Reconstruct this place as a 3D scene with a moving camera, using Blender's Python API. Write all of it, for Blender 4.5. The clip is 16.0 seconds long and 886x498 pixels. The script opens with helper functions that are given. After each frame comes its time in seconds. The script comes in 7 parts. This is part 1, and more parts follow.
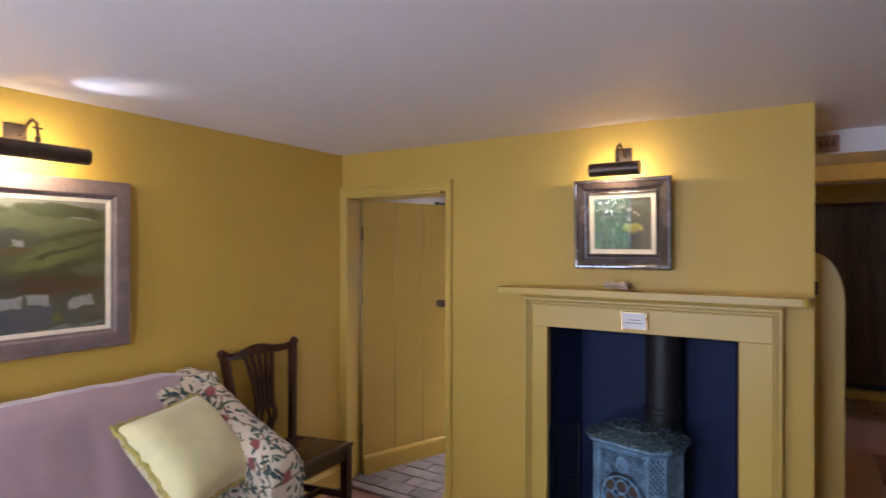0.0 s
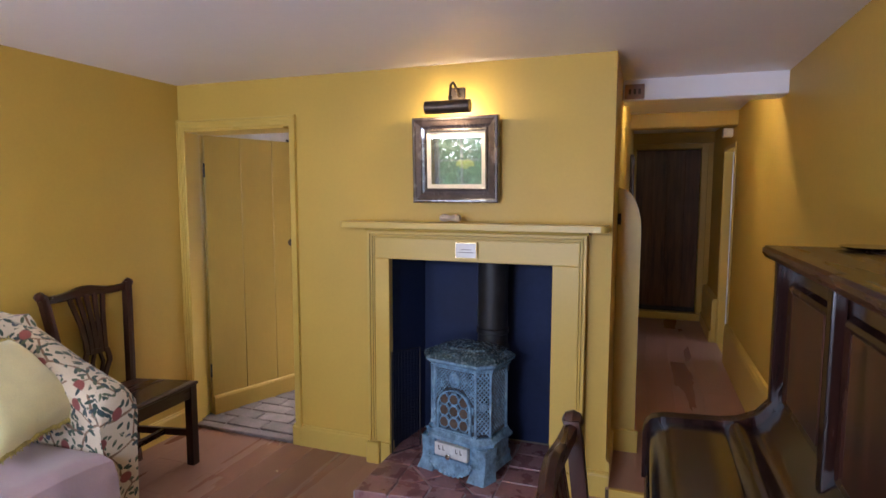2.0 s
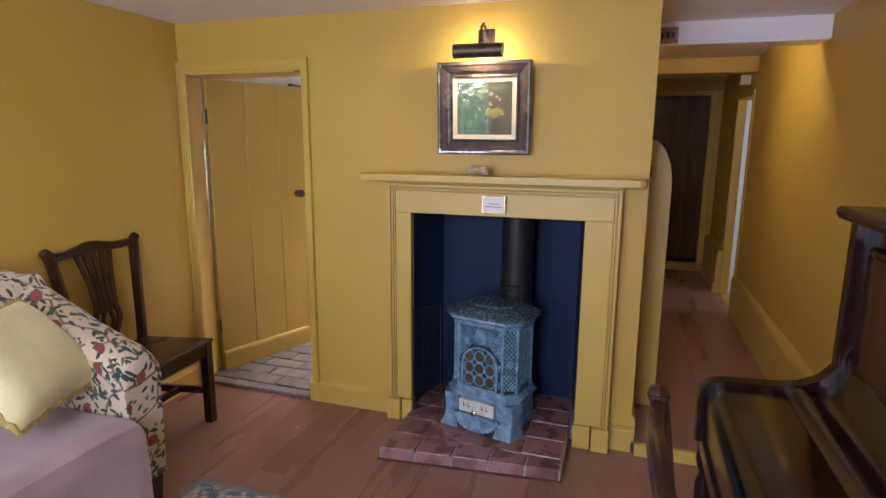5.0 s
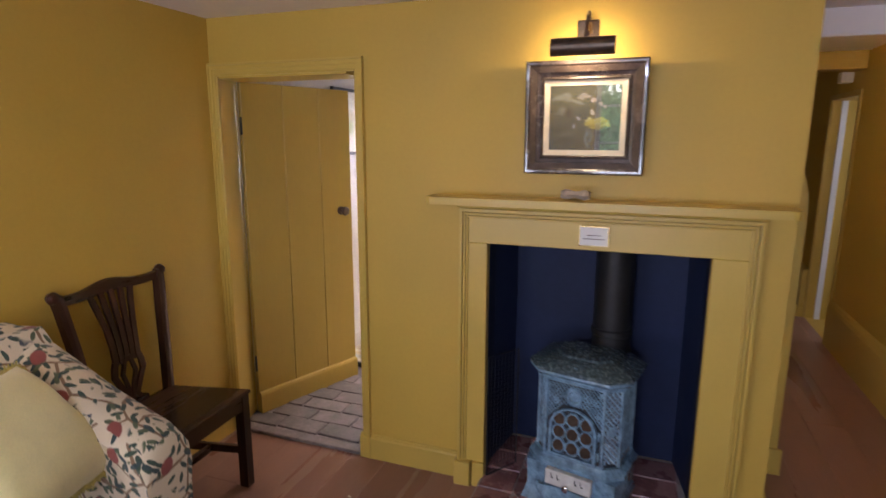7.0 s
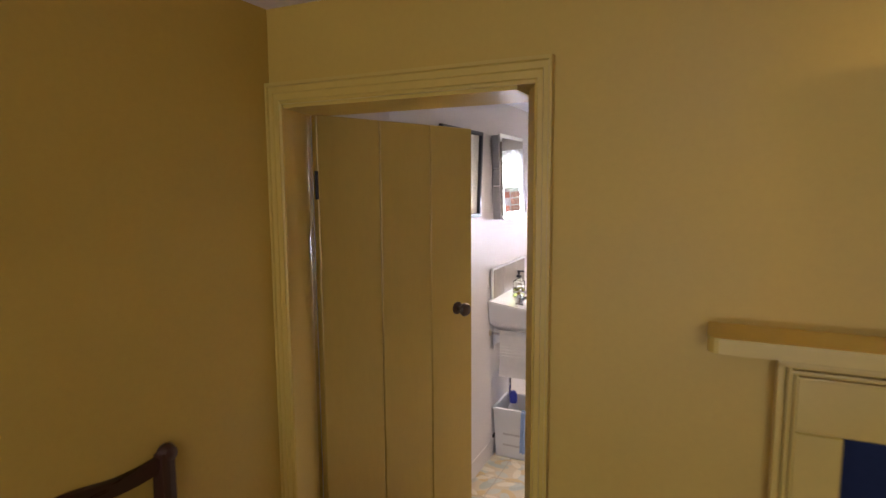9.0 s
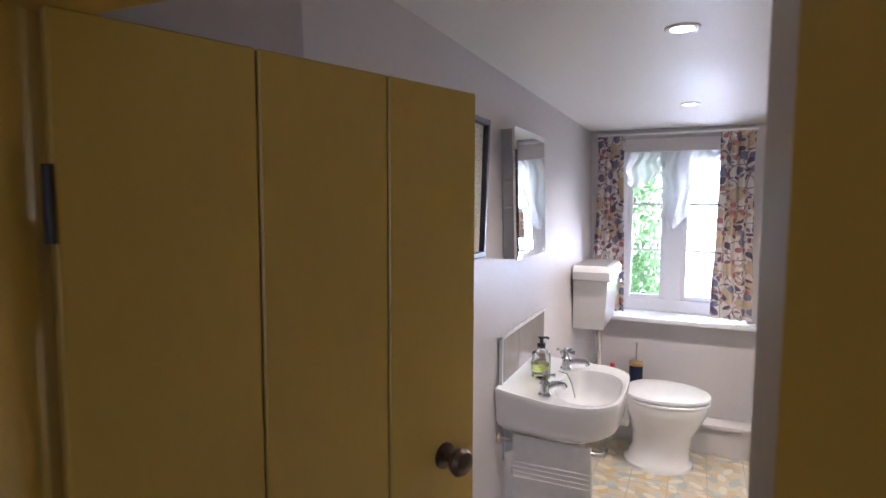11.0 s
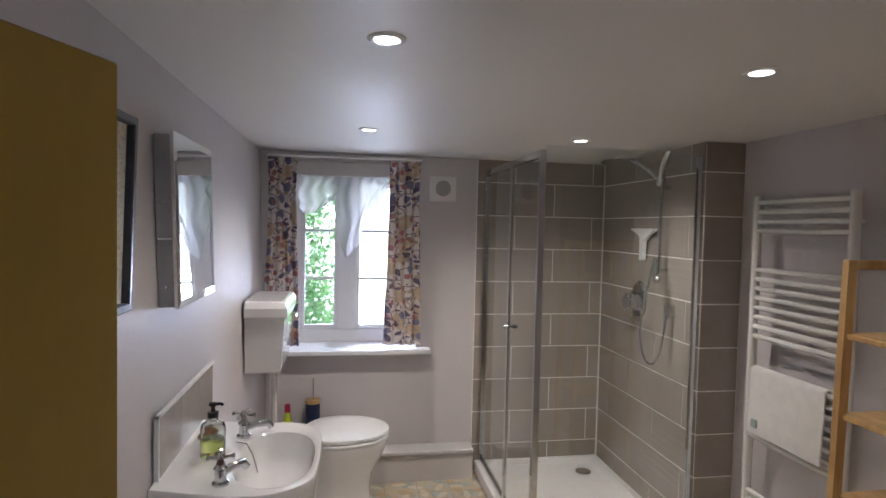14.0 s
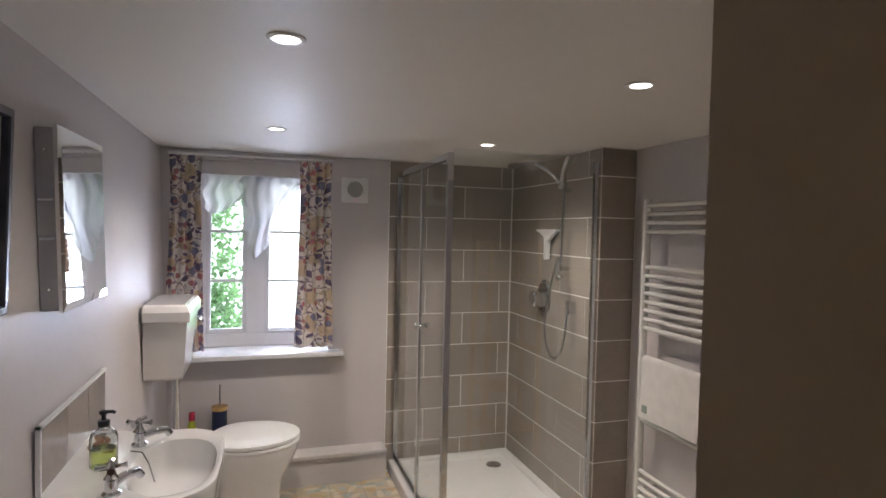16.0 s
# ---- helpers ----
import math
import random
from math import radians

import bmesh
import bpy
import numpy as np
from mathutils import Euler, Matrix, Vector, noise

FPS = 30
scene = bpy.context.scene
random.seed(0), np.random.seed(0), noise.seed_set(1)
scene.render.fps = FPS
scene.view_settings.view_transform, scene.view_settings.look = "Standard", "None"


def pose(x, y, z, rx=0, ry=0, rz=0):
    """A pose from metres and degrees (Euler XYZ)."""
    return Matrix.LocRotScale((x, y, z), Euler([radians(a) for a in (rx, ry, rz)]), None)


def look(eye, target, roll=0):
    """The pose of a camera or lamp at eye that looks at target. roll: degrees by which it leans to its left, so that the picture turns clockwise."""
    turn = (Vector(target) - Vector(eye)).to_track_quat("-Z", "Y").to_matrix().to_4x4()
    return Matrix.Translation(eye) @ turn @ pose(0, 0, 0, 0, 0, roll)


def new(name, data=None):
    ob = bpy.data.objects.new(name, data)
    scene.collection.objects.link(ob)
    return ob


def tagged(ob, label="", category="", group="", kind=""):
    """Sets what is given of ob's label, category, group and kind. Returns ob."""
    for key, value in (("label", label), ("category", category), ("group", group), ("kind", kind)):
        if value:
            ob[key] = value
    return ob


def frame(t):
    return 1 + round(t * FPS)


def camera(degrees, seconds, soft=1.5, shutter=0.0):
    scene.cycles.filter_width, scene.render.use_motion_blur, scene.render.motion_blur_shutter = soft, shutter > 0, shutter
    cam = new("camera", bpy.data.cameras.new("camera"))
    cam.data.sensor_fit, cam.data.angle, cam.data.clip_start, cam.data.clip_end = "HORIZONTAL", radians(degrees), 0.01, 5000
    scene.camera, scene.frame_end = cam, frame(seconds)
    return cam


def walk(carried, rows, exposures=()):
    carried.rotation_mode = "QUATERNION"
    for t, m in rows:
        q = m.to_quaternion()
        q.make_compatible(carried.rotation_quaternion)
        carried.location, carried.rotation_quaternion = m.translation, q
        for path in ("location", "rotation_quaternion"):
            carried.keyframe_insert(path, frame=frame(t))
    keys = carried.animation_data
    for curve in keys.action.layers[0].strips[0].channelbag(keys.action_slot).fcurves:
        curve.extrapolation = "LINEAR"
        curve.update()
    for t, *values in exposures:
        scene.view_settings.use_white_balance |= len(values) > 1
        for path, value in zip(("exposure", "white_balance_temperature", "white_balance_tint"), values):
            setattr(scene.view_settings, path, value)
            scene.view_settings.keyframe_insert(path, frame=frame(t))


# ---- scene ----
cam = camera(76.2, 16.0, shutter=0.4)
PATH = [
    (0, (2.474, -2.715, 1.513), (1.408, -1.023, 1.51), 0.1),
    (0.5, (2.583, -2.696, 1.549), (1.688, -0.908, 1.487), -0.1),
    (1, (2.639, -2.705, 1.542), (1.861, -0.865, 1.451), -0.0),
    (1.5, (2.658, -2.714, 1.508), (1.954, -0.846, 1.387), 0.0),
    (2, (2.663, -2.726, 1.455), (1.996, -0.85, 1.265), 0.1),
    (2.5, (2.661, -2.738, 1.443), (2.019, -0.863, 1.173), 0.1),
    (3, (2.65, -2.74, 1.437), (2.018, -0.869, 1.12), 0.2),
    (5.5, (2.35, -2.67, 1.49), (1.754, -0.799, 1.11), 0.4),
    (6, (2.271, -2.645, 1.491), (1.677, -0.773, 1.114), 0.4),
    (6.5, (2.175, -2.521, 1.491), (1.567, -0.654, 1.108), 0.5),
    (7, (2.021, -2.281, 1.554), (1.354, -0.436, 1.167), 0.2),
    (7.5, (1.772, -2.1, 1.588), (1.029, -0.275, 1.242), -0.1),
    (8, (1.533, -1.885, 1.617), (0.75, -0.069, 1.318), -0.1),
    (8.5, (1.335, -1.581, 1.601), (0.534, 0.233, 1.342), -0.2),
    (9, (1.154, -1.298, 1.612), (0.312, 0.501, 1.381), -0.4),
    (11.5, (0.644, -0.054, 1.613), (-0.145, 1.777, 1.459), 0.4),
    (12, (0.602, 0.061, 1.628), (-0.064, 1.941, 1.484), 0.9),
    (12.5, (0.553, 0.094, 1.637), (0.284, 2.073, 1.521), 1.9),
    (13, (0.559, 0.095, 1.643), (0.622, 2.092, 1.553), 1.8),
    (13.5, (0.556, 0.1, 1.642), (0.797, 2.083, 1.559), 1.5),
    (14, (0.555, 0.103, 1.643), (0.89, 2.073, 1.565), 1.3),
    (14.5, (0.555, 0.101, 1.648), (0.949, 2.061, 1.574), 1.2),
    (15, (0.584, 0.075, 1.654), (1.03, 2.031, 1.587), 1.1),
    (15.5, (0.593, 0.065, 1.646), (1.132, 1.99, 1.582), 1.2),
    (16, (0.59, 0.054, 1.635), (1.201, 1.957, 1.572), 1.3),
]
EXPOSURES = [(0, 0.68, 5750, 16), (0.5, 0.79, 5800, 16), (1.5, 0.9, 5850, 16), (3, 1.05, 5900, 16), (5.5, 0.9, 6050, 17), (6.5, 0.8, 6200, 17), (7, 0.56, 6500, 19), (8, 0.34, 6900, 20), (8.5, 0.18, 6850, 20), (9, -0.02, 6600, 19), (11.5, -0.58, 5850, 16), (12.5, -0.82, 5850, 15), (13.5, -1.1, 5950, 14), (14.5, -1.18, 6000, 13), (16, -1.1, 6250, 14)]
walk(cam, [(t, look(eye, target, roll)) for t, eye, target, roll in PATH], EXPOSURES)

# ---- light of the place ----
world = bpy.data.worlds.new("sky_world")
world.use_nodes = True
scene.world = world
wn = world.node_tree
sky = wn.nodes.new("ShaderNodeTexSky")
sky.sky_type = "NISHITA"
sky.sun_disc = False
sky.sun_elevation, sky.sun_rotation = radians(56), radians(80)
wn.links.new(sky.outputs[0], wn.nodes["Background"].inputs[0])
wn.nodes["Background"].inputs[1].default_value = 0.15


def lamp(name, kind, m, power, col=(1, 1, 1), **kw):
    d = bpy.data.lights.new(name, kind)
    d.energy, d.color = power, col
    for k, v in kw.items():
        if k == "size":
            d.size = v
        elif k == "size_y":
            d.shape, d.size_y = "RECTANGLE", v
        elif k == "angle":
            d.angle = v
        elif k == "radius":
            d.shadow_soft_size = v
        elif k == "spot":
            d.spot_size, d.spot_blend = v
    ob = new(name, d)
    ob.matrix_world = m
    return ob


DAY = (0.72, 0.80, 1.0)
WARM = (1.0, 0.80, 0.50)
WHITE = (1.0, 0.885, 0.76)
lamp("sun", "SUN", look((6, 1.0, 9), (0, 0, 0)), 5.0, (1, 0.97, 0.92), angle=radians(6))
# sky light in the openings of the windows
lamp("window_light_garden", "AREA", look((0.50, -3.99, 0.90), (0.8, -0.4, 1.85)), 11.0, DAY, size=0.66, size_y=0.26)
lamp("window_light_garden", "AREA", look((0.50, -3.99, 1.84), (0.9, 0, 0.2)), 4.0, DAY, size=0.66, size_y=0.10)
lamp("window_light_garden", "AREA", look((1.85, -3.99, 0.90), (1.9, -0.4, 1.82)), 12.5, DAY, size=0.76, size_y=0.26)
lamp("window_light_garden", "AREA", look((1.85, -3.99, 1.84), (2.35, 0, 0.15)), 18.0, DAY, size=0.76, size_y=0.10)
lamp("window_light_bath", "AREA", look((0.66, 4.06, 1.22), (1.10, 2.0, 1.1)), 50, DAY, size=0.40, size_y=0.30)
lamp("window_light_side_room", "AREA", look((4.50, 2.75, 1.5), (2.6, 2.85, 0.9)), 5.0, DAY, size=0.7, size_y=0.9)

# ---- materials ----
MATS = {}


def nodes_of(name):
    m = bpy.data.materials.new(name)
    m.use_nodes = True
    return m, m.node_tree, m.node_tree.nodes["Principled BSDF"]


def ramp(nt, fac, stops):
    r = nt.nodes.new("ShaderNodeValToRGB")
    e = r.color_ramp.elements
    while len(e) < len(stops):
        e.new(0.5)
    for el, (p, c) in zip(e, stops):
        el.position, el.color = p, (*c, 1) if len(c) == 3 else c
    nt.links.new(fac, r.inputs[0])
    return r.outputs[0]


def noise_node(nt, vec, scale, detail=4.0, rough=0.55):
    n = nt.nodes.new("ShaderNodeTexNoise")
    n.inputs["Scale"].default_value, n.inputs["Detail"].default_value, n.inputs["Roughness"].default_value = scale, detail, rough
    nt.links.new(vec, n.inputs["Vector"])
    return n.outputs[0]


def mapped(nt, kind="Object", scale=(1, 1, 1)):
    c = nt.nodes.new("ShaderNodeTexCoord")
    mp = nt.nodes.new("ShaderNodeMapping")
    mp.inputs["Scale"].default_value = scale
    nt.links.new(c.outputs[kind], mp.inputs[0])
    return mp.outputs[0]


def mix(nt, fac, a, b, mode="MIX"):
    x = nt.nodes.new("ShaderNodeMix")
    x.data_type, x.blend_type = "RGBA", mode
    for sock, v in ((x.inputs[0], fac), (x.inputs[6], a), (x.inputs[7], b)):
        if isinstance(v, (int, float)):
            sock.default_value = v
        elif isinstance(v, tuple):
            sock.default_value = (*v, 1)
        else:
            nt.links.new(v, sock)
    return x.outputs[2]


def bump_of(nt, height, strength, distance=0.01, base=None):
    b = nt.nodes.new("ShaderNodeBump")
    b.inputs["Strength"].default_value, b.inputs["Distance"].default_value = strength, distance
    nt.links.new(height, b.inputs["Height"])
    if base:
        nt.links.new(base, b.inputs["Normal"])
    return b.outputs[0]


def fmath(nt, op, a, b=0.0):
    n = nt.nodes.new("ShaderNodeMath")
    n.operation = op
    for s, v in zip(n.inputs, (a, b)):
        if isinstance(v, (int, float)):
            s.default_value = v
        else:
            nt.links.new(v, s)
    return n.outputs[0]


def surface(name, col, rough=0.6, metal=0.0, var=0.12, scale=3.0, fine=40.0, bump=0.15, dist=0.002, stretch=(1, 1, 1), coat=0.0, spec=0.5, per_piece=0.0, sheen=0.0):
    """A painted, stony or metal surface with broad and fine variation."""
    m, nt, p = nodes_of(name)
    v = mapped(nt, "Object", stretch)
    if per_piece:                 # every piece has its own grain
        own = nt.nodes.new("ShaderNodeObjectInfo")
        shift = nt.nodes.new("ShaderNodeVectorMath")
        shift.operation = "MULTIPLY_ADD"
        nt.links.new(own.outputs["Random"], shift.inputs[0])
        shift.inputs[1].default_value = (31.0, 17.0, 23.0)
        nt.links.new(v, shift.inputs[2])
        v = shift.outputs[0]
    broad, small = noise_node(nt, v, scale, 5), noise_node(nt, v, fine, 6, 0.6)
    lo, hi = tuple(c * (1 - var) for c in col), tuple(min(1, c * (1 + var)) for c in col)
    c = ramp(nt, broad, [(0.3, lo), (0.7, hi)])
    g = ramp(nt, small, [(0.25, (1 - var * 0.7,) * 3), (0.75, (1 + var * 0.35,) * 3)])
    c = mix(nt, 1.0, c, g, "MULTIPLY")
    if per_piece:
        o = nt.nodes.new("ShaderNodeObjectInfo")
        c = mix(nt, 1.0, c, ramp(nt, o.outputs["Random"], [(0, (1 - per_piece,) * 3), (1, (1 + per_piece,) * 3)]), "MULTIPLY")
    nt.links.new(c, p.inputs["Base Color"])
    rr = ramp(nt, broad, [(0.3, (max(0.02, rough * 0.85),) * 3), (0.7, (min(1, rough * 1.15),) * 3)])
    nt.links.new(rr, p.inputs["Roughness"])
    p.inputs["Metallic"].default_value = metal
    p.inputs["Specular IOR Level"].default_value = spec
    p.inputs["Coat Weight"].default_value = coat
    p.inputs["Sheen Weight"].default_value = sheen
    if bump:
        nt.links.new(bump_of(nt, small, bump, dist), p.inputs["Normal"])
    MATS[name] = m
    return m


def wood(name, dark, light, rough=0.35, coat=0.2, along=(1, 1, 0.08), scale=14.0, bump=0.15):
    m, nt, p = nodes_of(name)
    v = mapped(nt, "Object", along)
    grain = noise_node(nt, v, scale, 6, 0.65)
    broad = noise_node(nt, mapped(nt, "Object"), 2.5, 3)
    c = ramp(nt, grain, [(0.32, dark), (0.68, light)])
    c = mix(nt, 0.6, c, ramp(nt, broad, [(0.3, (0.72,) * 3), (0.7, (1.15,) * 3)]), "MULTIPLY")
    nt.links.new(c, p.inputs["Base Color"])
    nt.links.new(ramp(nt, grain, [(0.3, (rough * 0.93,) * 3), (0.7, (rough * 1.1,) * 3)]), p.inputs["Roughness"])
    p.inputs["Specular IOR Level"].default_value = 0.30
    p.inputs["Coat Weight"].default_value, p.inputs["Coat Roughness"].default_value = coat, 0.18
    nt.links.new(bump_of(nt, grain, bump, 0.0015), p.inputs["Normal"])
    MATS[name] = m
    return m


OCHRE = surface("ochre_paint", (0.56, 0.365, 0.060), 0.55, var=0.05, scale=1.6, fine=55, bump=0.12, dist=0.003)
OCHRE_GLOSS = surface("ochre_gloss_paint", (0.58, 0.40, 0.082), 0.36, var=0.05, scale=2.0, fine=70, bump=0.08, dist=0.0015)
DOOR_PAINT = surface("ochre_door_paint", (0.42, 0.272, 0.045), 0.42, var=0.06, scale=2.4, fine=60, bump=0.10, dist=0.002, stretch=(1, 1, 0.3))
CEIL = surface("ceiling_paint", (0.86, 0.82, 0.84), 0.42, var=0.025, scale=1.5, fine=30, bump=0.10, dist=0.003)
BATH_CEIL = surface("bath_ceiling_paint", (0.80, 0.78, 0.74), 0.55, var=0.02, scale=1.5, fine=30, bump=0.06, dist=0.002)
BATH = surface("bath_wall_paint", (0.60, 0.565, 0.565), 0.5, var=0.035, scale=1.8, fine=45, bump=0.14, dist=0.003)
TRIM_GREY = surface("grey_gloss_trim", (0.58, 0.55, 0.54), 0.3, var=0.03, scale=2, bump=0.05)
WHITE_GLOSS = surface("white_gloss_paint", (0.80, 0.80, 0.80), 0.25, var=0.03, scale=3, bump=0.04)
BLUE = surface("deep_blue_paint", (0.017, 0.026, 0.066), 0.6, var=0.16, scale=3, fine=40, bump=0.2, dist=0.003, spec=0.18)
FLOOR = surface("brown_floor_board", (0.30, 0.152, 0.108), 0.30, var=0.12, scale=3.5, fine=130, bump=0.03, dist=0.001, stretch=(1, 0.12, 1), per_piece=0.04)
CERAMIC = surface("white_ceramic", (0.82, 0.81, 0.80), 0.08, var=0.012, scale=2, bump=0.0, coat=0.4)
CHROME = surface("chrome", (0.62, 0.63, 0.65), 0.07, metal=1.0, var=0.03, scale=9, bump=0.0)
BRASS = surface("aged_brass", (0.62, 0.47, 0.22), 0.28, metal=1.0, var=0.15, scale=30, bump=0.05)
BRONZE = surface("worn_bronze", (0.52, 0.44, 0.35), 0.16, metal=1.0, var=0.15, scale=30, bump=0.03)
BRONZE = surface("dark_bronze", (0.10, 0.070, 0.050), 0.36, metal=0.7, var=0.2, scale=20, bump=0.06)
IRON = surface("black_iron", (0.022, 0.021, 0.022), 0.5, metal=0.4, var=0.25, scale=14, bump=0.2)
ENAMEL = surface("blue_enamel", (0.165, 0.285, 0.39), 0.20, var=0.42, scale=26, fine=120, bump=0.25, dist=0.002, coat=0.6)
# dark colour put in for the shade inside the stove's pierced work
ENAMEL_HOLE_SHADE = surface("enamel_hole_shade", (0.016, 0.024, 0.032), 0.3, var=0.3, scale=16, fine=120, bump=0.25, coat=0.5)
LIDWORK = surface("cast_lid_enamel", (0.070, 0.115, 0.135), 0.26, var=0.6, scale=70, fine=110, bump=1.0, dist=0.012, coat=0.5)
QUARRY = surface("red_quarry_tile", (0.27, 0.127, 0.120), 0.28, var=0.34, scale=9, fine=60, bump=0.3, dist=0.003, per_piece=0.25)
MORTAR = surface("grey_mortar", (0.34, 0.30, 0.29), 0.85, var=0.2, scale=20, bump=0.4, dist=0.003)
BRICKPAVE = surface("worn_paving_brick", (0.205, 0.168, 0.160), 0.55, var=0.34, scale=10, fine=50, bump=0.35, dist=0.004, per_piece=0.25)
TILE = surface("taupe_glazed_tile", (0.33, 0.288, 0.250), 0.18, var=0.10, scale=4, fine=30, bump=0.03, per_piece=0.07, coat=0.3)
GROUT = surface("pale_grout", (0.84, 0.81, 0.77), 0.8, var=0.06, scale=20, bump=0.1)
MAHOGANY = wood("dark_mahogany", (0.014, 0.0050, 0.0030), (0.078, 0.027, 0.016), 0.32, 0.12)
MAHOGANY_Y = wood("dark_mahogany_lengthwise", (0.020, 0.0062, 0.0042), (0.048, 0.0145, 0.0092), 0.27, 0.25, along=(1, 0.08, 1))
PIANO = wood("piano_mahogany", (0.007, 0.0026, 0.0022), (0.034, 0.0115, 0.0075), 0.26, 0.08, bump=0.04)
PIANO_Y = wood("piano_mahogany_lengthwise", (0.007, 0.0026, 0.0022), (0.032, 0.0110, 0.0075), 0.20, 0.35, along=(1, 0.08, 1), bump=0.02)
OLDWOOD = wood("old_dark_plank", (0.030, 0.013, 0.009), (0.150, 0.068, 0.040), 0.5, 0.05, scale=18, bump=0.4)
BAMBOO = wood("bamboo", (0.48, 0.28, 0.095), (0.72, 0.48, 0.21), 0.4, 0.15, scale=22)
PINK = surface("pink_velvet_throw", (0.40, 0.265, 0.265), 0.9, var=0.10, scale=5, fine=160, bump=0.4, dist=0.003, sheen=0.6)
YELLOWSILK = surface("pale_yellow_silk", (0.76, 0.67, 0.32), 0.62, var=0.10, scale=6, fine=180, bump=0.25, dist=0.002, sheen=0.4)
FRINGE = surface("gold_braid", (0.50, 0.40, 0.10), 0.8, var=0.3, scale=60, fine=240, bump=0.6, dist=0.004)
TOWEL = surface("white_towel", (0.78, 0.76, 0.73), 0.95, var=0.05, scale=20, fine=260, bump=0.8, dist=0.004, sheen=0.3)
RADWHITE = surface("white_enamel", (0.78, 0.77, 0.74), 0.22, var=0.02, scale=4, bump=0.0, coat=0.3)
BLACKFRAME = surface("blue_black_frame", (0.035, 0.038, 0.055), 0.35, var=0.2, scale=20, bump=0.05)
GREYFRAME = surface("taupe_wood_frame", (0.20, 0.145, 0.125), 0.45, var=0.22, scale=12, fine=90, bump=0.2)
DARKFRAME = surface("ebonised_frame", (0.075, 0.052, 0.042), 0.26, var=0.35, scale=14, fine=80, bump=0.1, coat=0.5)
CREAM = surface("cream_slip", (0.70, 0.60, 0.44), 0.5, var=0.08, scale=30, bump=0.1)
PAPER = surface("white_card", (0.78, 0.76, 0.72), 0.6, var=0.02, scale=30, bump=0.0)
STONE = surface("pale_pebble", (0.36, 0.285, 0.22), 0.75, var=0.3, scale=60, fine=200, bump=0.5, dist=0.003)
PLASTIC = surface("white_plastic", (0.78, 0.78, 0.77), 0.35, var=0.02, scale=8, bump=0.0)
BLACK = surface("black_plastic", (0.012, 0.012, 0.012), 0.35, var=0.2, scale=30, bump=0.0)
NAVY = surface("navy_plastic", (0.008, 0.015, 0.045), 0.3, var=0.2, scale=30, bump=0.0)


def glass(name, tint=(1, 1, 1), rough=0.0, ior=1.45):
    m, nt, p = nodes_of(name)
    p.inputs["Base Color"].default_value = (*tint, 1)
    p.inputs["Transmission Weight"].default_value = 1.0
    p.inputs["Roughness"].default_value = rough
    p.inputs["IOR"].default_value = ior
    MATS[name] = m
    return m


def thin_glass(name, gloss=0.08, tint=(0.97, 0.99, 0.98)):
    """A pane thin enough not to bend what is seen through it."""
    m, nt, p = nodes_of(name)
    tr = nt.nodes.new("ShaderNodeBsdfTransparent")
    tr.inputs[0].default_value = (*tint, 1)
    gl = nt.nodes.new("ShaderNodeBsdfGlossy")
    gl.inputs["Roughness"].default_value = 0.02
    fr = nt.nodes.new("ShaderNodeLayerWeight")
    face = fmath(nt, "MULTIPLY", fmath(nt, "POWER", fr.outputs["Facing"], 4.0), 0.5)
    share = fmath(nt, "ADD", face, gloss)
    ms = nt.nodes.new("ShaderNodeMixShader")
    nt.links.new(share, ms.inputs[0])
    nt.links.new(tr.outputs[0], ms.inputs[1])
    nt.links.new(gl.outputs[0], ms.inputs[2])
    nt.links.new(ms.outputs[0], nt.nodes["Material Output"].inputs[0])
    MATS[name] = m
    return m


PANE = thin_glass("window_glass", 0.03)
PICTURE_GLASS = thin_glass("picture_glass", 0.17)
SHOWER_GLASS = thin_glass("shower_glass", 0.07, (0.965, 0.985, 0.98))
MIRROR = surface("mirror_silver", (0.90, 0.92, 0.92), 0.015, metal=1.0, var=0.0, bump=0.0)
CLEAR = glass("clear_bottle", (0.96, 0.98, 0.96))
SOAP = glass("green_soap", (0.70, 0.78, 0.22), 0.0, 1.35)


def glow(name, col, strength):
    m, nt, p = nodes_of(name)
    p.inputs["Base Color"].default_value = (*col, 1)
    p.inputs["Emission Color"].default_value = (*col, 1)
    p.inputs["Emission Strength"].default_value = strength
    MATS[name] = m
    return m


BULB = glow("warm_tube", (1.0, 0.80, 0.48), 30)
LED = glow("led_lens", (1.0, 0.93, 0.82), 22)


# ---- patterned materials ----
def uvs(nt):
    return nt.nodes.new("ShaderNodeTexCoord").outputs["UV"]


def vmath(nt, op, a, b):
    n = nt.nodes.new("ShaderNodeVectorMath")
    n.operation = op
    for s, v in zip(n.inputs, (a, b)):
        if isinstance(v, tuple):
            s.default_value = v
        elif v is not None:
            nt.links.new(v, s)
    return n.outputs["Value"] if op == "LENGTH" else n.outputs[0]


